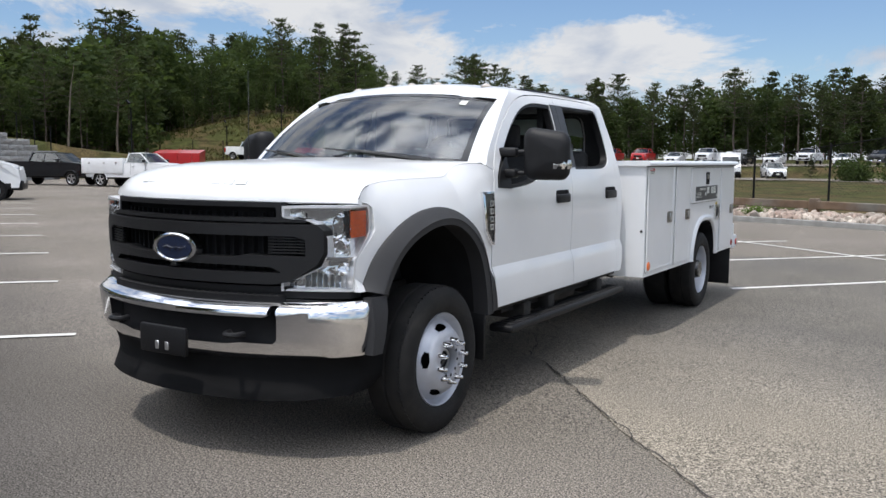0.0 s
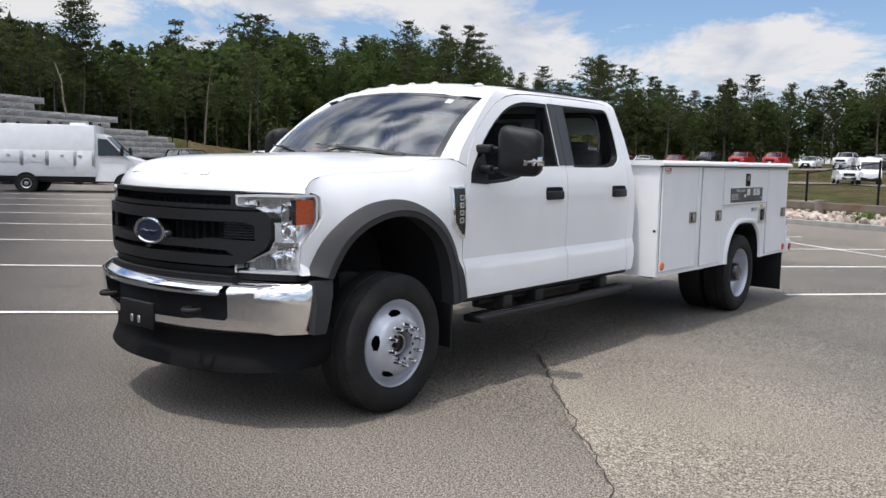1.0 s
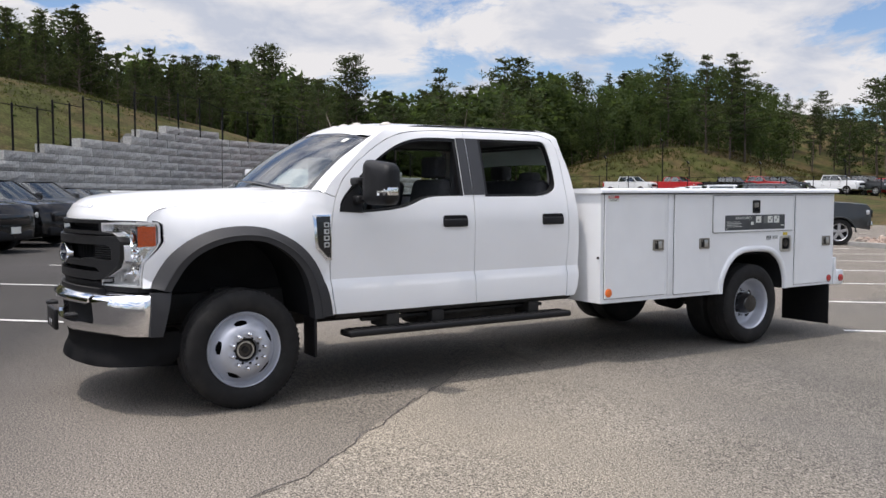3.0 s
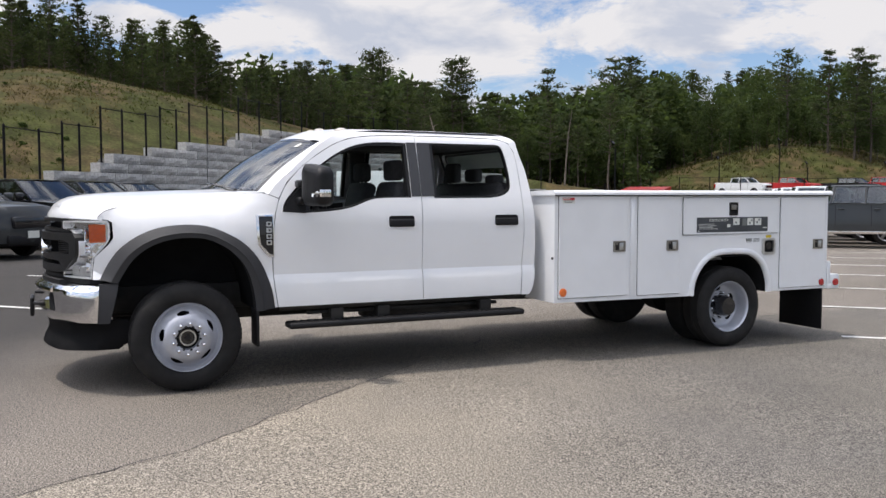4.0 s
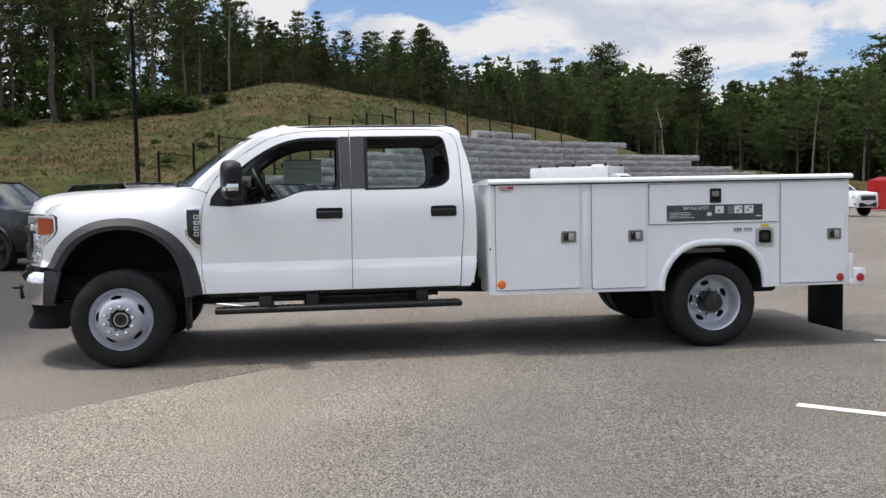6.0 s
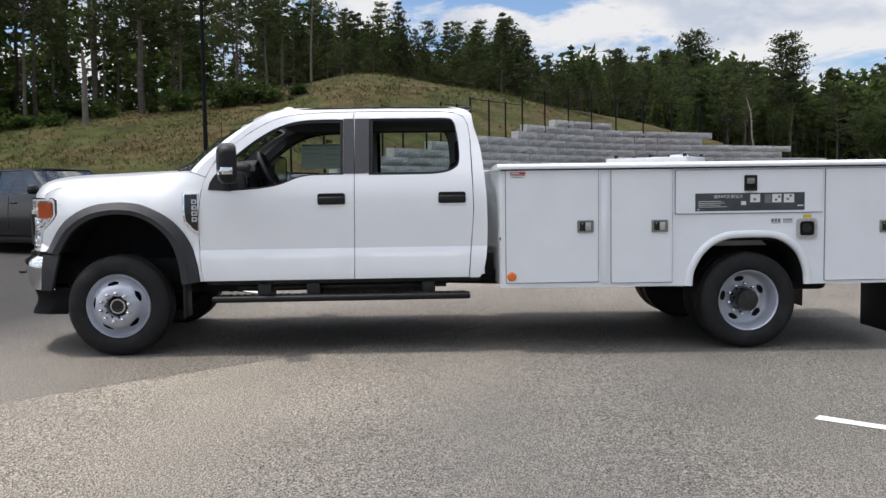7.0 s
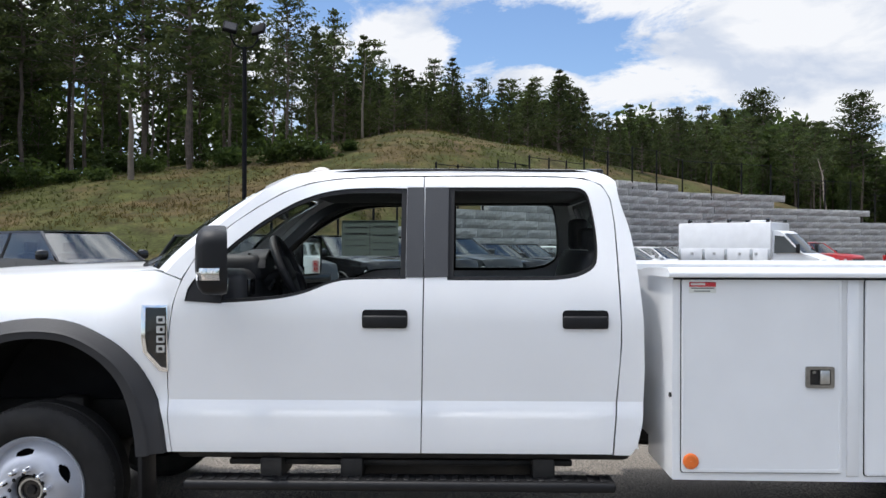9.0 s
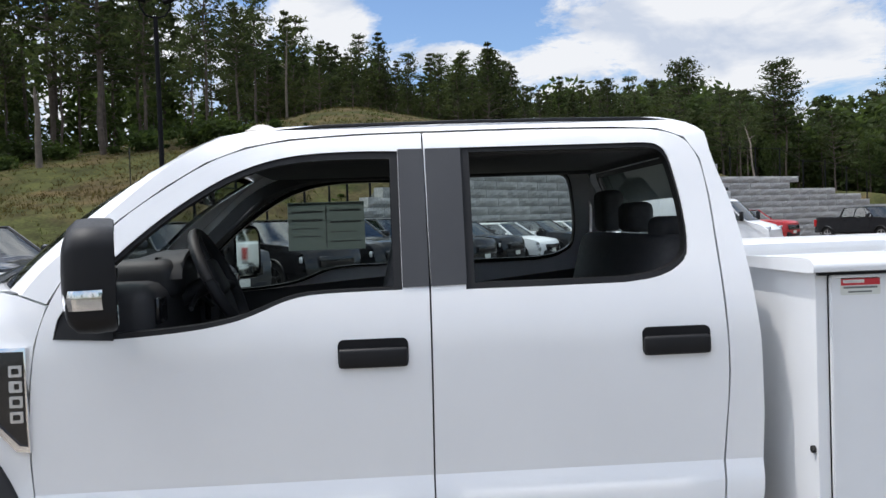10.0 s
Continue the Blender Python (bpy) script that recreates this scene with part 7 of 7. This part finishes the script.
    part("windscreen", bm, DARKGLASS, v, "dark windscreen")
    part("lower_trim", boxes(((-0.9, -2.98, 0.35), (0.9, -2.6, 0.72), 0.05), ((-0.95, -2.6, 0.40), (0.95, 2.7, 0.62), 0.02)), PLASTIC, v)
    for y in (-0.8, 0.7, 2.3):
        for s in (1, -1):
            part("roof_fitting", boxes(((s * 0.85, y - 0.06, 2.60), (s * 1.02, y + 0.06, 2.76), 0.02)), GLOSSBLACK, v)
    part("roof_vent", boxes(((-0.3, -0.5, 2.62), (0.3, 0.1, 2.72), 0.03)), WHITEP, v)
    v.matrix_world = m
    return v


def fixed_quad(s, pts, x_top, x_low):
    bm = bmesh.new()
    zs = [z for y, z in pts]
    bm.faces.new([bm.verts.new((s * (x_low + (x_top - x_low) * (z - min(zs)) / (max(zs) - min(zs)) + 0.006), y, z)) for y, z in pts])
    return bm


van = utility_van(stand(-28.9, 13.7, 0.63, 0.777))
copy_thing(van, stand(*(5 - 91 * math.cos(radians(75.9)), 91 * math.sin(radians(75.9))), 0.3, -0.95, True))


# white service pickup and red skip far off
def service_pickup(m):
    v = vehicle("regular", WHITEP, "service_pickup", "white regular-cab pickup with a white service box", "pickup truck", m)
    part("service_box", boxes(((-1.05, 0.25, 0.75), (1.05, 3.05, 1.62), 0.03)), WHITEP, v)
    for y in (0.7, 1.5, 2.5):
        for s in (1, -1):
            part("latch", boxes(((s * 1.052, y - 0.06, 1.3), (s * 1.07, y + 0.06, 1.4))), STEEL, v)


service_pickup(stand(-37.0, 29.6, 0.97, 0.24))
skip = thing("red_skip", "red steel skip standing beyond parked trucks", "skip", at=Matrix.Translation((-44.5, 39.5, lot_z(-44.5, 39.5))) @ Matrix.Rotation(radians(35), 4, "Z"))
bm = bmesh.new()
loft(bm, [[(-1.5, -0.9, 0.1), (1.5, -0.9, 0.1), (1.5, 0.9, 0.1), (-1.5, 0.9, 0.1)], [(-1.6, -1.0, 1.2), (1.6, -1.0, 1.2), (1.6, 1.0, 1.2), (-1.6, 1.0, 1.2)], [(-1.6, -1.0, 2.05), (1.6, -1.0, 2.05), (1.6, 1.0, 2.3), (-1.6, 1.0, 2.3)]], True)
bm.faces.new([bm.verts.new(p) for p in ((-1.6, -1.0, 2.05), (1.6, -1.0, 2.05), (1.6, 1.0, 2.3), (-1.6, 1.0, 2.3))])
part("hopper", bm, REDP, skip)
for x in (-1.0, 0.0, 1.0):
    part("rib", boxes(((x - 0.05, -1.06, 0.2), (x + 0.05, -0.92, 2.05))), REDP, skip)
# far paved lot under the distant vehicles
bm = bmesh.new()
rows = []
for k in range(26):
    a = radians(60 + 1.5 * k)
    rows.append([(5 - d * math.cos(a), d * math.sin(a), land_z(5 - d * math.cos(a), d * math.sin(a)) + 0.08) for d in (80, 84, 87, 90, 93, 96)])
loft(bm, rows)
rows = []
for k in range(26):
    a = radians(60 + 1.5 * k)
    rows.append([(5 - d * math.cos(a), d * math.sin(a), land_z(5 - d * math.cos(a), d * math.sin(a)) + 0.08) for d in (102, 104, 106, 109, 112)])
loft(bm, rows)
tagged(link("road", bm, ASPHALT), "far grey asphalt parking rows", "pavement", kind="structure")


# ---- trees ----
def flakes(centres, size, rng_, slim=0.5, name="crown"):
    """Many small bent leaf clumps: a rhombus of two triangles at each centre."""
    c = np.asarray(centres)
    n = len(c)
    a = rng_.normal(size=(n, 3))
    a[:, 2] *= 0.6
    a /= np.linalg.norm(a, axis=1)[:, None]
    b = rng_.normal(size=(n, 3))
    b -= (b * a).sum(1)[:, None] * a
    b /= np.linalg.norm(b, axis=1)[:, None]
    k = np.cross(a, b)
    s = size * rng_.uniform(0.55, 1.35, n)[:, None]
    v = np.stack([c + a * s, c + b * s * slim + k * s * 0.18, c - a * s, c - b * s * slim + k * s * 0.18], 1).reshape(-1, 3)
    i = np.arange(n) * 4
    me = bpy.data.meshes.new(name)
    me.from_pydata(v.tolist(), [], np.stack([i, i + 1, i + 2, i + 3], 1).tolist())
    return me


def limb(bm, p, d, length, r, rng_, n=4, droop=0.0):
    pts, radii = [Vector(p)], [r]
    d = Vector(d).normalized()
    for k in range(n):
        d = (d + Vector(rng_.normal(size=3) * 0.12) + Vector((0, 0, droop))).normalized()
        pts.append(pts[-1] + d * length / n)
        radii.append(max(0.012, r * (1 - (k + 1) / n * 0.85)))
    tube(bm, pts, radii, 3, False)
    return pts


def tree(name, label, seed, h, shape, count, size, mat, bare=0.3, spread=0.25, bark=None):
    """shape: pine, young (a full cone) or broad."""
    g = np.random.default_rng(seed)
    t = thing(name, label, "tree", "woods")
    bm = bmesh.new()
    lean = g.normal(size=2) * 0.018 * h
    spine = [Vector((lean[0] * (k / 8) ** 1.4 + g.normal() * 0.004 * h * (k > 0), lean[1] * (k / 8) ** 1.4 + g.normal() * 0.004 * h * (k > 0), h * k / 8 - (0.4 if k == 0 else 0))) for k in range(9)]
    r0 = 0.0075 * h + 0.03
    tube(bm, spine, [r0 * (1.15 - 0.98 * (k / 8) ** 0.9) + 0.015 for k in range(9)], 8)
    at = lambda f: spine[min(7, int(f * 8))].lerp(spine[min(8, int(f * 8) + 1)], f * 8 - int(f * 8))
    cs = []
    nb = {"pine": 44, "young": 52, "broad": 26}[shape]
    turn = 0.0
    for k in range(nb):
        f = bare + (0.97 - bare) * (k + g.uniform(0, 0.8)) / nb
        az = g.uniform(0, 2 * math.pi)
        if shape != "broad":
            # branches stand in whorls
            whorl = k // 4
            f = min(0.985, bare + (0.99 - bare) * (whorl + 0.5) / (nb / 4) + g.uniform(-0.006, 0.006))
            turn += math.pi / 2 + g.uniform(-0.45, 0.45) + (0.8 if k % 4 == 0 else 0)
            az = turn
        u = (f - bare) / (1 - bare)
        if shape == "pine":
            reach = spread * h * min(1.0, (1.04 - u) * 1.75) ** 0.8 * g.uniform(0.40, 1.22) * (0.72 + 0.28 * min(1.0, u * 3)) + 0.2
            lift, droop = g.uniform(0.0, 0.3) + 0.65 * u ** 2, 0.045
        elif shape == "young":
            reach = spread * h * (1.0 - u) ** 0.8 * g.uniform(0.6, 1.15) + 0.08
            lift, droop = 0.30 + 0.4 * u, 0.06
        else:
            reach = spread * h * (0.35 + math.sin(math.pi * min(1, 0.12 + 0.86 * u))) * g.uniform(0.6, 1.05)
            lift, droop = 0.45 + 0.8 * u, 0.0
        d = (math.cos(az), math.sin(az), lift)
        pts = limb(bm, at(f), d, reach, 0.028 * h * 0.12 + 0.02, g, 3, droop)
        m = int(count / nb * (0.5 + reach / (spread * h + 0.1)))
        w = g.uniform(0.3, 1.0, m) ** 0.7
        seg = np.array([tuple(pts[0].lerp(pts[-1], x)) for x in w])
        if shape == "broad":
            seg += np.clip(g.normal(size=(m, 3)), -1.7, 1.7) * np.array([0.075, 0.075, 0.055]) * h
        elif shape == "pine":
            seg += np.clip(g.normal(size=(m, 3)), -1.9, 1.9) * np.array([0.026, 0.026, 0.0095]) * h * (0.5 + 0.75 * w[:, None] * min(1.0, reach / (spread * h * 0.6)))
        else:
            seg += g.normal(size=(m, 3)) * np.array([0.032, 0.032, 0.014]) * h * min(1.0, 0.12 + reach / (spread * h * 0.7))
        cs.append(seg)
    if shape != "broad":
        for k in range(10):
            f = g.uniform(bare * 0.35, bare)
            az = g.uniform(0, 2 * math.pi)
            limb(bm, at(f), (math.cos(az), math.sin(az), g.uniform(-0.2, 0.2)), g.uniform(0.04, 0.12) * h, 0.025, g, 3, -0.02)
    part("trunk", bm, bark or BARK, t, "bark-covered trunk with limbs")
    me = flakes(np.concatenate(cs), size, g, 0.5 if shape == "broad" else 0.36)
    me.materials.append(mat)
    c = new("crown", me)
    c.parent = t
    return t


HEIGHT = {}


def kind_of(count, name, label, seed, h, shape, n, size, mat, bare, step, spread):
    out = [tree(name, label, seed + k, h, shape, n, size, mat, bare + step * k, spread * (1 + 0.12 * (k % 3 - 1))) for k in range(count)]
    for t in out:
        tops = np.array([v.co.z for o in t.children if o.name.startswith("crown") for v in o.data.vertices])
        HEIGHT[id(t)] = float(np.percentile(tops, 99.3))
    return out


PINES = kind_of(5, "pine_tree", "tall dark green pine at the wood's edge", 11, 17.0, "pine", 1450, 0.29, NEEDLE, 0.16, 0.07, 0.20)
BROADS = kind_of(4, "broadleaf_tree", "leafy green broadleaf tree in the wood", 31, 15.0, "broad", 1500, 0.30, LEAF, 0.14, 0.05, 0.22)
TALLP = kind_of(3, "pine_tree", "tall pine with a long bare trunk", 131, 18.0, "pine", 1300, 0.29, NEEDLE, 0.36, 0.08, 0.17)
SOFT = material("young_pine_needles", (0.048, 0.062, 0.030), 0.8, var=0.3, scale=0.8, other=(0.066, 0.076, 0.035), island=0.3, each=0.3, spec=0.10, thin=0.5)
YOUNG = kind_of(3, "young_pine", "young full green pine on the hilltop", 51, 8.0, "young", 1200, 0.215, SOFT, 0.08, 0.0, 0.30)
FARP = kind_of(3, "pine_tree", "distant dark green pine", 71, 15.0, "pine", 620, 0.46, NEEDLE, 0.22, 0.08, 0.20)
FARB = kind_of(3, "broadleaf_tree", "distant leafy broadleaf tree", 91, 13.0, "broad", 430, 0.53, LEAF, 0.10, 0.0, 0.25)
taken = set()


def plant(kinds, x, y, scale, r, sink=0.0):
    src = r.choice(kinds)
    if id(src) in HEIGHT:
        scale /= HEIGHT[id(src)]
    w = scale * r.uniform(0.9, 1.15)
    m = Matrix.Translation((x, y, land_z(x, y) - sink)) @ Matrix.Rotation(r.uniform(0, 6.28), 4, "Z") @ Matrix.Diagonal((w, w, scale, 1))
    if id(src) in taken:
        copy_thing(src, m @ Matrix.Diagonal((1 / src.scale.x, 1 / src.scale.y, 1 / src.scale.z, 1)))
    else:
        taken.add(id(src))
        src.matrix_basis = m


def polar(a, d):
    return 5 - d * math.cos(radians(a)), d * math.sin(radians(a))


# how high the treetops stand over the horizon, in degrees, by bearing
CREST_A = (-60, -24, -14, -8, -4, 0, 3, 8, 12, 16, 19, 23, 28, 31, 34, 39, 45, 51, 52.5, 53.7, 56, 60, 63, 66, 69, 72.5, 76, 83, 110)
CREST = (23, 22, 19, 15.5, 12.8, 12.3, 10.7, 11.2, 9.8, 9.0, 9.0, 7.9, 6.9, 7.1, 7.4, 8.1, 8.3, 8.1, 7.2, 6.1, 6.7, 6.7, 5.6, 4.9, 5.5, 4.7, 5.7, 5.8, 6)


def wood(a0, a1, d0, d1, count, kinds, lo, hi, seed, least=3.5):
    """count trees spread evenly but irregularly between two bearings and two distances, their tops lo to hi of the crest line."""
    r = random.Random(seed)
    for k in range(count):
        a = a0 + (a1 - a0) * ((k * 0.618034 + r.uniform(-0.01, 0.01)) % 1.0)
        d = d0 + (d1 - d0) * ((k + r.random()) / count) ** 0.8
        x, y = polar(a, d)
        top = math.tan(radians(float(np.interp(a, CREST_A, CREST)) * r.uniform(lo, hi))) * d + 1.5
        src = r.choice(kinds)
        if src.name.startswith("broad"):
            top *= r.uniform(0.72, 0.92)
        plant([src], x, y, max(least, top - land_z(x, y)), r)


wood(-62, -7, 53, 80, 74, TALLP * 4 + PINES[4:] + BROADS[:1], 0.55, 1.05, 1)
wood(-8, 15, 64, 76, 54, YOUNG, 0.66, 1.03, 2)
wood(-6, 20, 78, 100, 38, PINES * 3 + BROADS, 0.66, 1.02, 3)
wood(13, 24, 78, 104, 28, PINES * 3 + BROADS, 0.62, 1.0, 4)
wood(22, 36, 86, 118, 42, PINES * 2 + BROADS, 0.6, 1.0, 14)
wood(34, 52, 112, 122, 16, BROADS, 0.7, 0.98, 16)
wood(54, 70, 118, 150, 26, TALLP + PINES * 2, 0.74, 1.05, 8)
wood(62, 108, 117, 132, 84, TALLP * 2 + FARP + FARB, 0.62, 1.04, 7)
# tall pines that stand out over the canopy: bearing, distance, height of the top over the horizon in degrees
r = random.Random(21)
for a, d, top, kinds in ((31.9, 108, 8.3, PINES), (35.7, 118, 8.85, PINES), (37.1, 120, 8.95, PINES), (46.8, 116, 9.0, PINES), (49.2, 113, 8.7, PINES), (50.7, 112, 8.75, PINES), (51.6, 112, 8.3, PINES), (19.9, 88, 9.5, TALLP), (20.5, 88, 9.75, TALLP), (25.4, 92, 9.0, TALLP), (26.0, 92, 9.15, TALLP), (-6.6, 62, 15.3, TALLP), (-9.5, 60, 17.0, TALLP), (8.3, 70, 11.5, YOUNG), (1.2, 68, 12.4, YOUNG), (59.7, 124, 6.95, TALLP), (76.5, 118, 5.9, PINES)):
    x, y = polar(a, d)
    plant(kinds, x, y, math.tan(radians(top)) * d + 1.5 - land_z(x, y), r)


# the depth of the woods behind, past counting
def deep_wood(name, kinds, mat, bands, label, seed):
    r = random.Random(seed)
    crowns = {id(t): np.array([tuple(v.co) for o in t.children if o.name.startswith("crown") for v in o.data.vertices]) for t in kinds}
    vs, stems = [], bmesh.new()
    for a0, a1, d0, d1, count, lo, hi in bands:
        for k in range(count):
            a = a0 + (a1 - a0) * ((k * 0.618034 + r.uniform(-0.01, 0.01)) % 1.0)
            d = d0 + (d1 - d0) * ((k + r.random()) / count) ** 0.8
            x, y = polar(a, d)
            z = land_z(x, y)
            h = max(3.5, math.tan(radians(float(np.interp(a, CREST_A, CREST)) * r.uniform(lo, hi))) * d + 1.5 - z)
            src = r.choice(kinds)
            k1 = h / HEIGHT[id(src)]
            t, w = r.uniform(0, 6.28), k1 * r.uniform(0.9, 1.2)
            c, s = math.cos(t) * w, math.sin(t) * w
            vs.append(crowns[id(src)] @ np.array([[c, s, 0], [-s, c, 0], [0, 0, k1]]) + np.array([x, y, z]))
            tube(stems, [(x, y, z - 0.3), (x + r.uniform(-0.2, 0.2), y + r.uniform(-0.2, 0.2), z + h * 0.75)], [0.006 * h + 0.05, 0.03], 5, False)
    v = np.concatenate(vs)
    n = len(v) // 4
    me = bpy.data.meshes.new(name)
    me.vertices.add(len(v))
    me.vertices.foreach_set("co", v.astype(np.float32).ravel())
    me.loops.add(n * 4)
    me.loops.foreach_set("vertex_index", np.arange(n * 4, dtype=np.int32))
    me.polygons.add(n)
    me.polygons.foreach_set("loop_start", np.arange(0, n * 4, 4, dtype=np.int32))
    me.update()
    me.validate()
    me.materials.append(mat)
    tagged(new(name, me), label, "woods", kind="stuff")
    tagged(link(name + "_trunks", stems, BARK), "thin grey trunks deep in the woods", "woods", kind="stuff")


deep_wood("far_broadleaf_wood", FARB, LEAF, ((-62, -4, 64, 90, 70, 0.14, 0.34), (-62, -4, 70, 98, 46, 0.3, 0.62), (62, 108, 119, 140, 70, 0.2, 0.5), (-6, 22, 80, 106, 52, 0.5, 0.9), (12, 38, 92, 130, 96, 0.62, 0.95), (35, 54, 120, 175, 92, 0.66, 0.97), (34, 54, 114, 124, 44, 0.4, 0.78), (54, 70, 128, 165, 48, 0.3, 0.72), (62, 108, 124, 150, 140, 0.3, 0.84), (110, 296, 120, 170, 16, 0.7, 1.0)), "dense dark green broadleaf woods", 5)
deep_wood("far_pine_wood", FARP, NEEDLE, ((-62, -4, 74, 98, 15, 0.5, 0.98), (12, 38, 98, 130, 24, 0.7, 1.0), (35, 54, 120, 175, 14, 0.8, 1.0), (62, 108, 124, 150, 30, 0.7, 1.03), (110, 296, 120, 170, 16, 0.7, 1.0)), "dense dark green pine woods", 6)
for t in FARP + FARB:
    a = 112 + 9 * (FARP + FARB).index(t)
    t.matrix_basis = Matrix.Translation((*polar(a, 125), land_z(*polar(a, 125))))


# undergrowth along the wood's edge and on the slope
def bush(seed, size, count, mat=SCRUB, leaf=None):
    g = np.random.default_rng(seed)
    t = thing("shrub", "leafy green shrub at the foot of the trees", "shrub", "undergrowth")
    bm = bmesh.new()
    cs = []
    for k in range(9):
        az = g.uniform(0, 6.28)
        pts = limb(bm, (0, 0, -0.1), (math.cos(az) * 0.6, math.sin(az) * 0.6, 1), g.uniform(0.6, 1.0) * size, 0.02, g, 3)
        m = count // 9
        cs.append(np.array([tuple(pts[0].lerp(pts[-1], x)) for x in g.uniform(0.3, 1, m)]) + g.normal(size=(m, 3)) * size * np.array([0.28, 0.28, 0.16]))
    part("branchwork", bm, BARK, t)
    c = np.concatenate(cs)
    c[:, 2] = np.abs(c[:, 2])
    me = flakes(c, leaf or 0.14 + 0.05 * size, g)
    me.materials.append(mat)
    o = new("leaves", me)
    o.parent = t
    return t


SHRUBS = [bush(7 + k, s, 420) for k, s in enumerate((1.0, 1.6, 2.4))]
r = random.Random(9)
for k in range(30):
    a = -58 + 54 * ((k * 0.618) % 1)
    x, y = polar(a, 51.5 + r.uniform(0, 7))
    plant(SHRUBS, x, y, r.uniform(0.5, 1.05), r)
for k in range(26):
    x, y = polar(r.uniform(-12, 8), r.uniform(28, 55))
    if x < west(y) - 2.5:
        plant(SHRUBS[:1], x, y, r.uniform(0.15, 0.32), r)
NEARBY = [bush(27 + k, 1.0, 2400, SCRUB, 0.055) for k in range(2)]
for x, y, s in ((-20.5, -6.0, 1.0), (-6.5, 24.2, 0.5), (-32, 52, 1.8), (-38, 55, 1.8), (-4.6, 83.6, 2.6), (-1.0, 82.0, 2.0)):
    plant(NEARBY, x, y, s, r)
FRESH = material("fresh_weed_leaves", (0.105, 0.165, 0.040), 0.7, var=0.3, scale=3, island=0.3, spec=0.2, thin=0.5)
WEEDS = [bush(37, 1.0, 1600, FRESH, 0.075)]
for x, y, s in ((-1.4, 21.0, 0.42), (3.0, 19.9, 0.3)):
    plant(WEEDS, x, y, s, r, -0.30)
plant(YOUNG, -8.5, 83.1, 2.4, r)


# tufts of long grass on the slopes, past counting
def tufts(name, label, spots, seed):
    g = np.random.default_rng(seed)
    verts, faces = [], []
    for x, y, tall in spots:
        z = land_z(x, y) - 0.02
        for k in range(4):
            a, h, w = g.uniform(0, 6.28), tall * g.uniform(0.5, 1.2), tall * g.uniform(0.10, 0.22)
            ox, oy = g.normal(size=2) * tall * 0.35
            lx, ly = g.normal(size=2) * tall * 0.40
            n = len(verts)
            verts += [(x + ox - w * math.cos(a), y + oy - w * math.sin(a), z), (x + ox + w * math.cos(a), y + oy + w * math.sin(a), z), (x + ox + lx, y + oy + ly, z + h)]
            faces.append((n, n + 1, n + 2))
    me = bpy.data.meshes.new(name)
    me.from_pydata(verts, [], faces)
    me.materials.append(TUFT)
    tagged(new(name, me), label, "grass", kind="stuff")


TUFT = material("long_meadow_grass", (0.074, 0.084, 0.028), 0.9, var=0.4, scale=0.35, other=(0.115, 0.092, 0.044), cut=(0.44, 0.58), where="World", island=0.4, spec=0.1, thin=0.4)
r = random.Random(77)
spots = []
while len(spots) < 17000:
    x, y = polar(r.uniform(-42, 26), r.uniform(20, 66))
    if x < west(y) - 3.2 and noise.noise((x * 0.16, y * 0.16, 4.0)) + r.uniform(-0.5, 0.5) > -0.1:
        spots.append((x, y, r.uniform(0.07, 0.20)))
tufts("hill_grass", "tufts of long green and straw grass on the hill", spots, 78)
spots = []
while len(spots) < 4000:
    x, y = polar(r.uniform(36, 60), r.uniform(97, 122))
    if noise.noise((x * 0.16, y * 0.16, 4.0)) + r.uniform(-0.5, 0.5) > 0.0:
        spots.append((x, y, r.uniform(0.2, 0.5)))
tufts("far_hill_grass", "tufts of long grass on the far slope", spots, 79)


# bleached dead trunks
def snag(x, y, h, lean, label):
    t = thing("dead_tree", label, "dead tree", at=Matrix.Translation((x, y, land_z(x, y))))
    g = np.random.default_rng(int(abs(x * 10)))
    bm = bmesh.new()
    tube(bm, [(0, 0, -0.3), (lean * 0.3, 0, h * 0.35), (lean * 0.5, 0.1, h * 0.7), (lean, 0.2, h)], [0.007 * h + 0.06, 0.006 * h + 0.045, 0.06, 0.015], 7)
    for k in range(5):
        f = g.uniform(0.4, 0.9)
        az = g.uniform(0, 6.28)
        limb(bm, (lean * f * 0.7, 0.1 * f, h * f), (math.cos(az), math.sin(az), 0.5), g.uniform(0.6, 1.6), 0.03, g, 3)
    part("trunk", bm, SNAG, t)


stump = thing("broken_trunk", "broken grey standing trunk at the wood's edge", "dead tree", at=Matrix.Translation((*polar(-19.0, 51.5), land_z(*polar(-19.0, 51.5)))))
part("trunk", tube(bmesh.new(), [(0, 0, -0.3), (0.05, 0, 1.5), (0.02, 0.05, 2.9), (0.12, 0.0, 3.9), (0.2, 0.02, 4.3)], [0.19, 0.16, 0.14, 0.10, 0.03], 9), SNAG, stump)
for a, d, h, l in ((-31.5, 51, 3.2, 0.4), (-4.7, 64, 6.5, -0.4), (34.8, 112, 9.5, 0.4), (-27, 50, 3.0, 1.0), (24.5, 72, 5.0, -2.5), (33, 86, 7.5, 1.0), (36.5, 116, 8, 0.3)):
    x, y = polar(a, d)
    snag(x, y, h, l, "bleached standing dead trunk at the wood's edge")
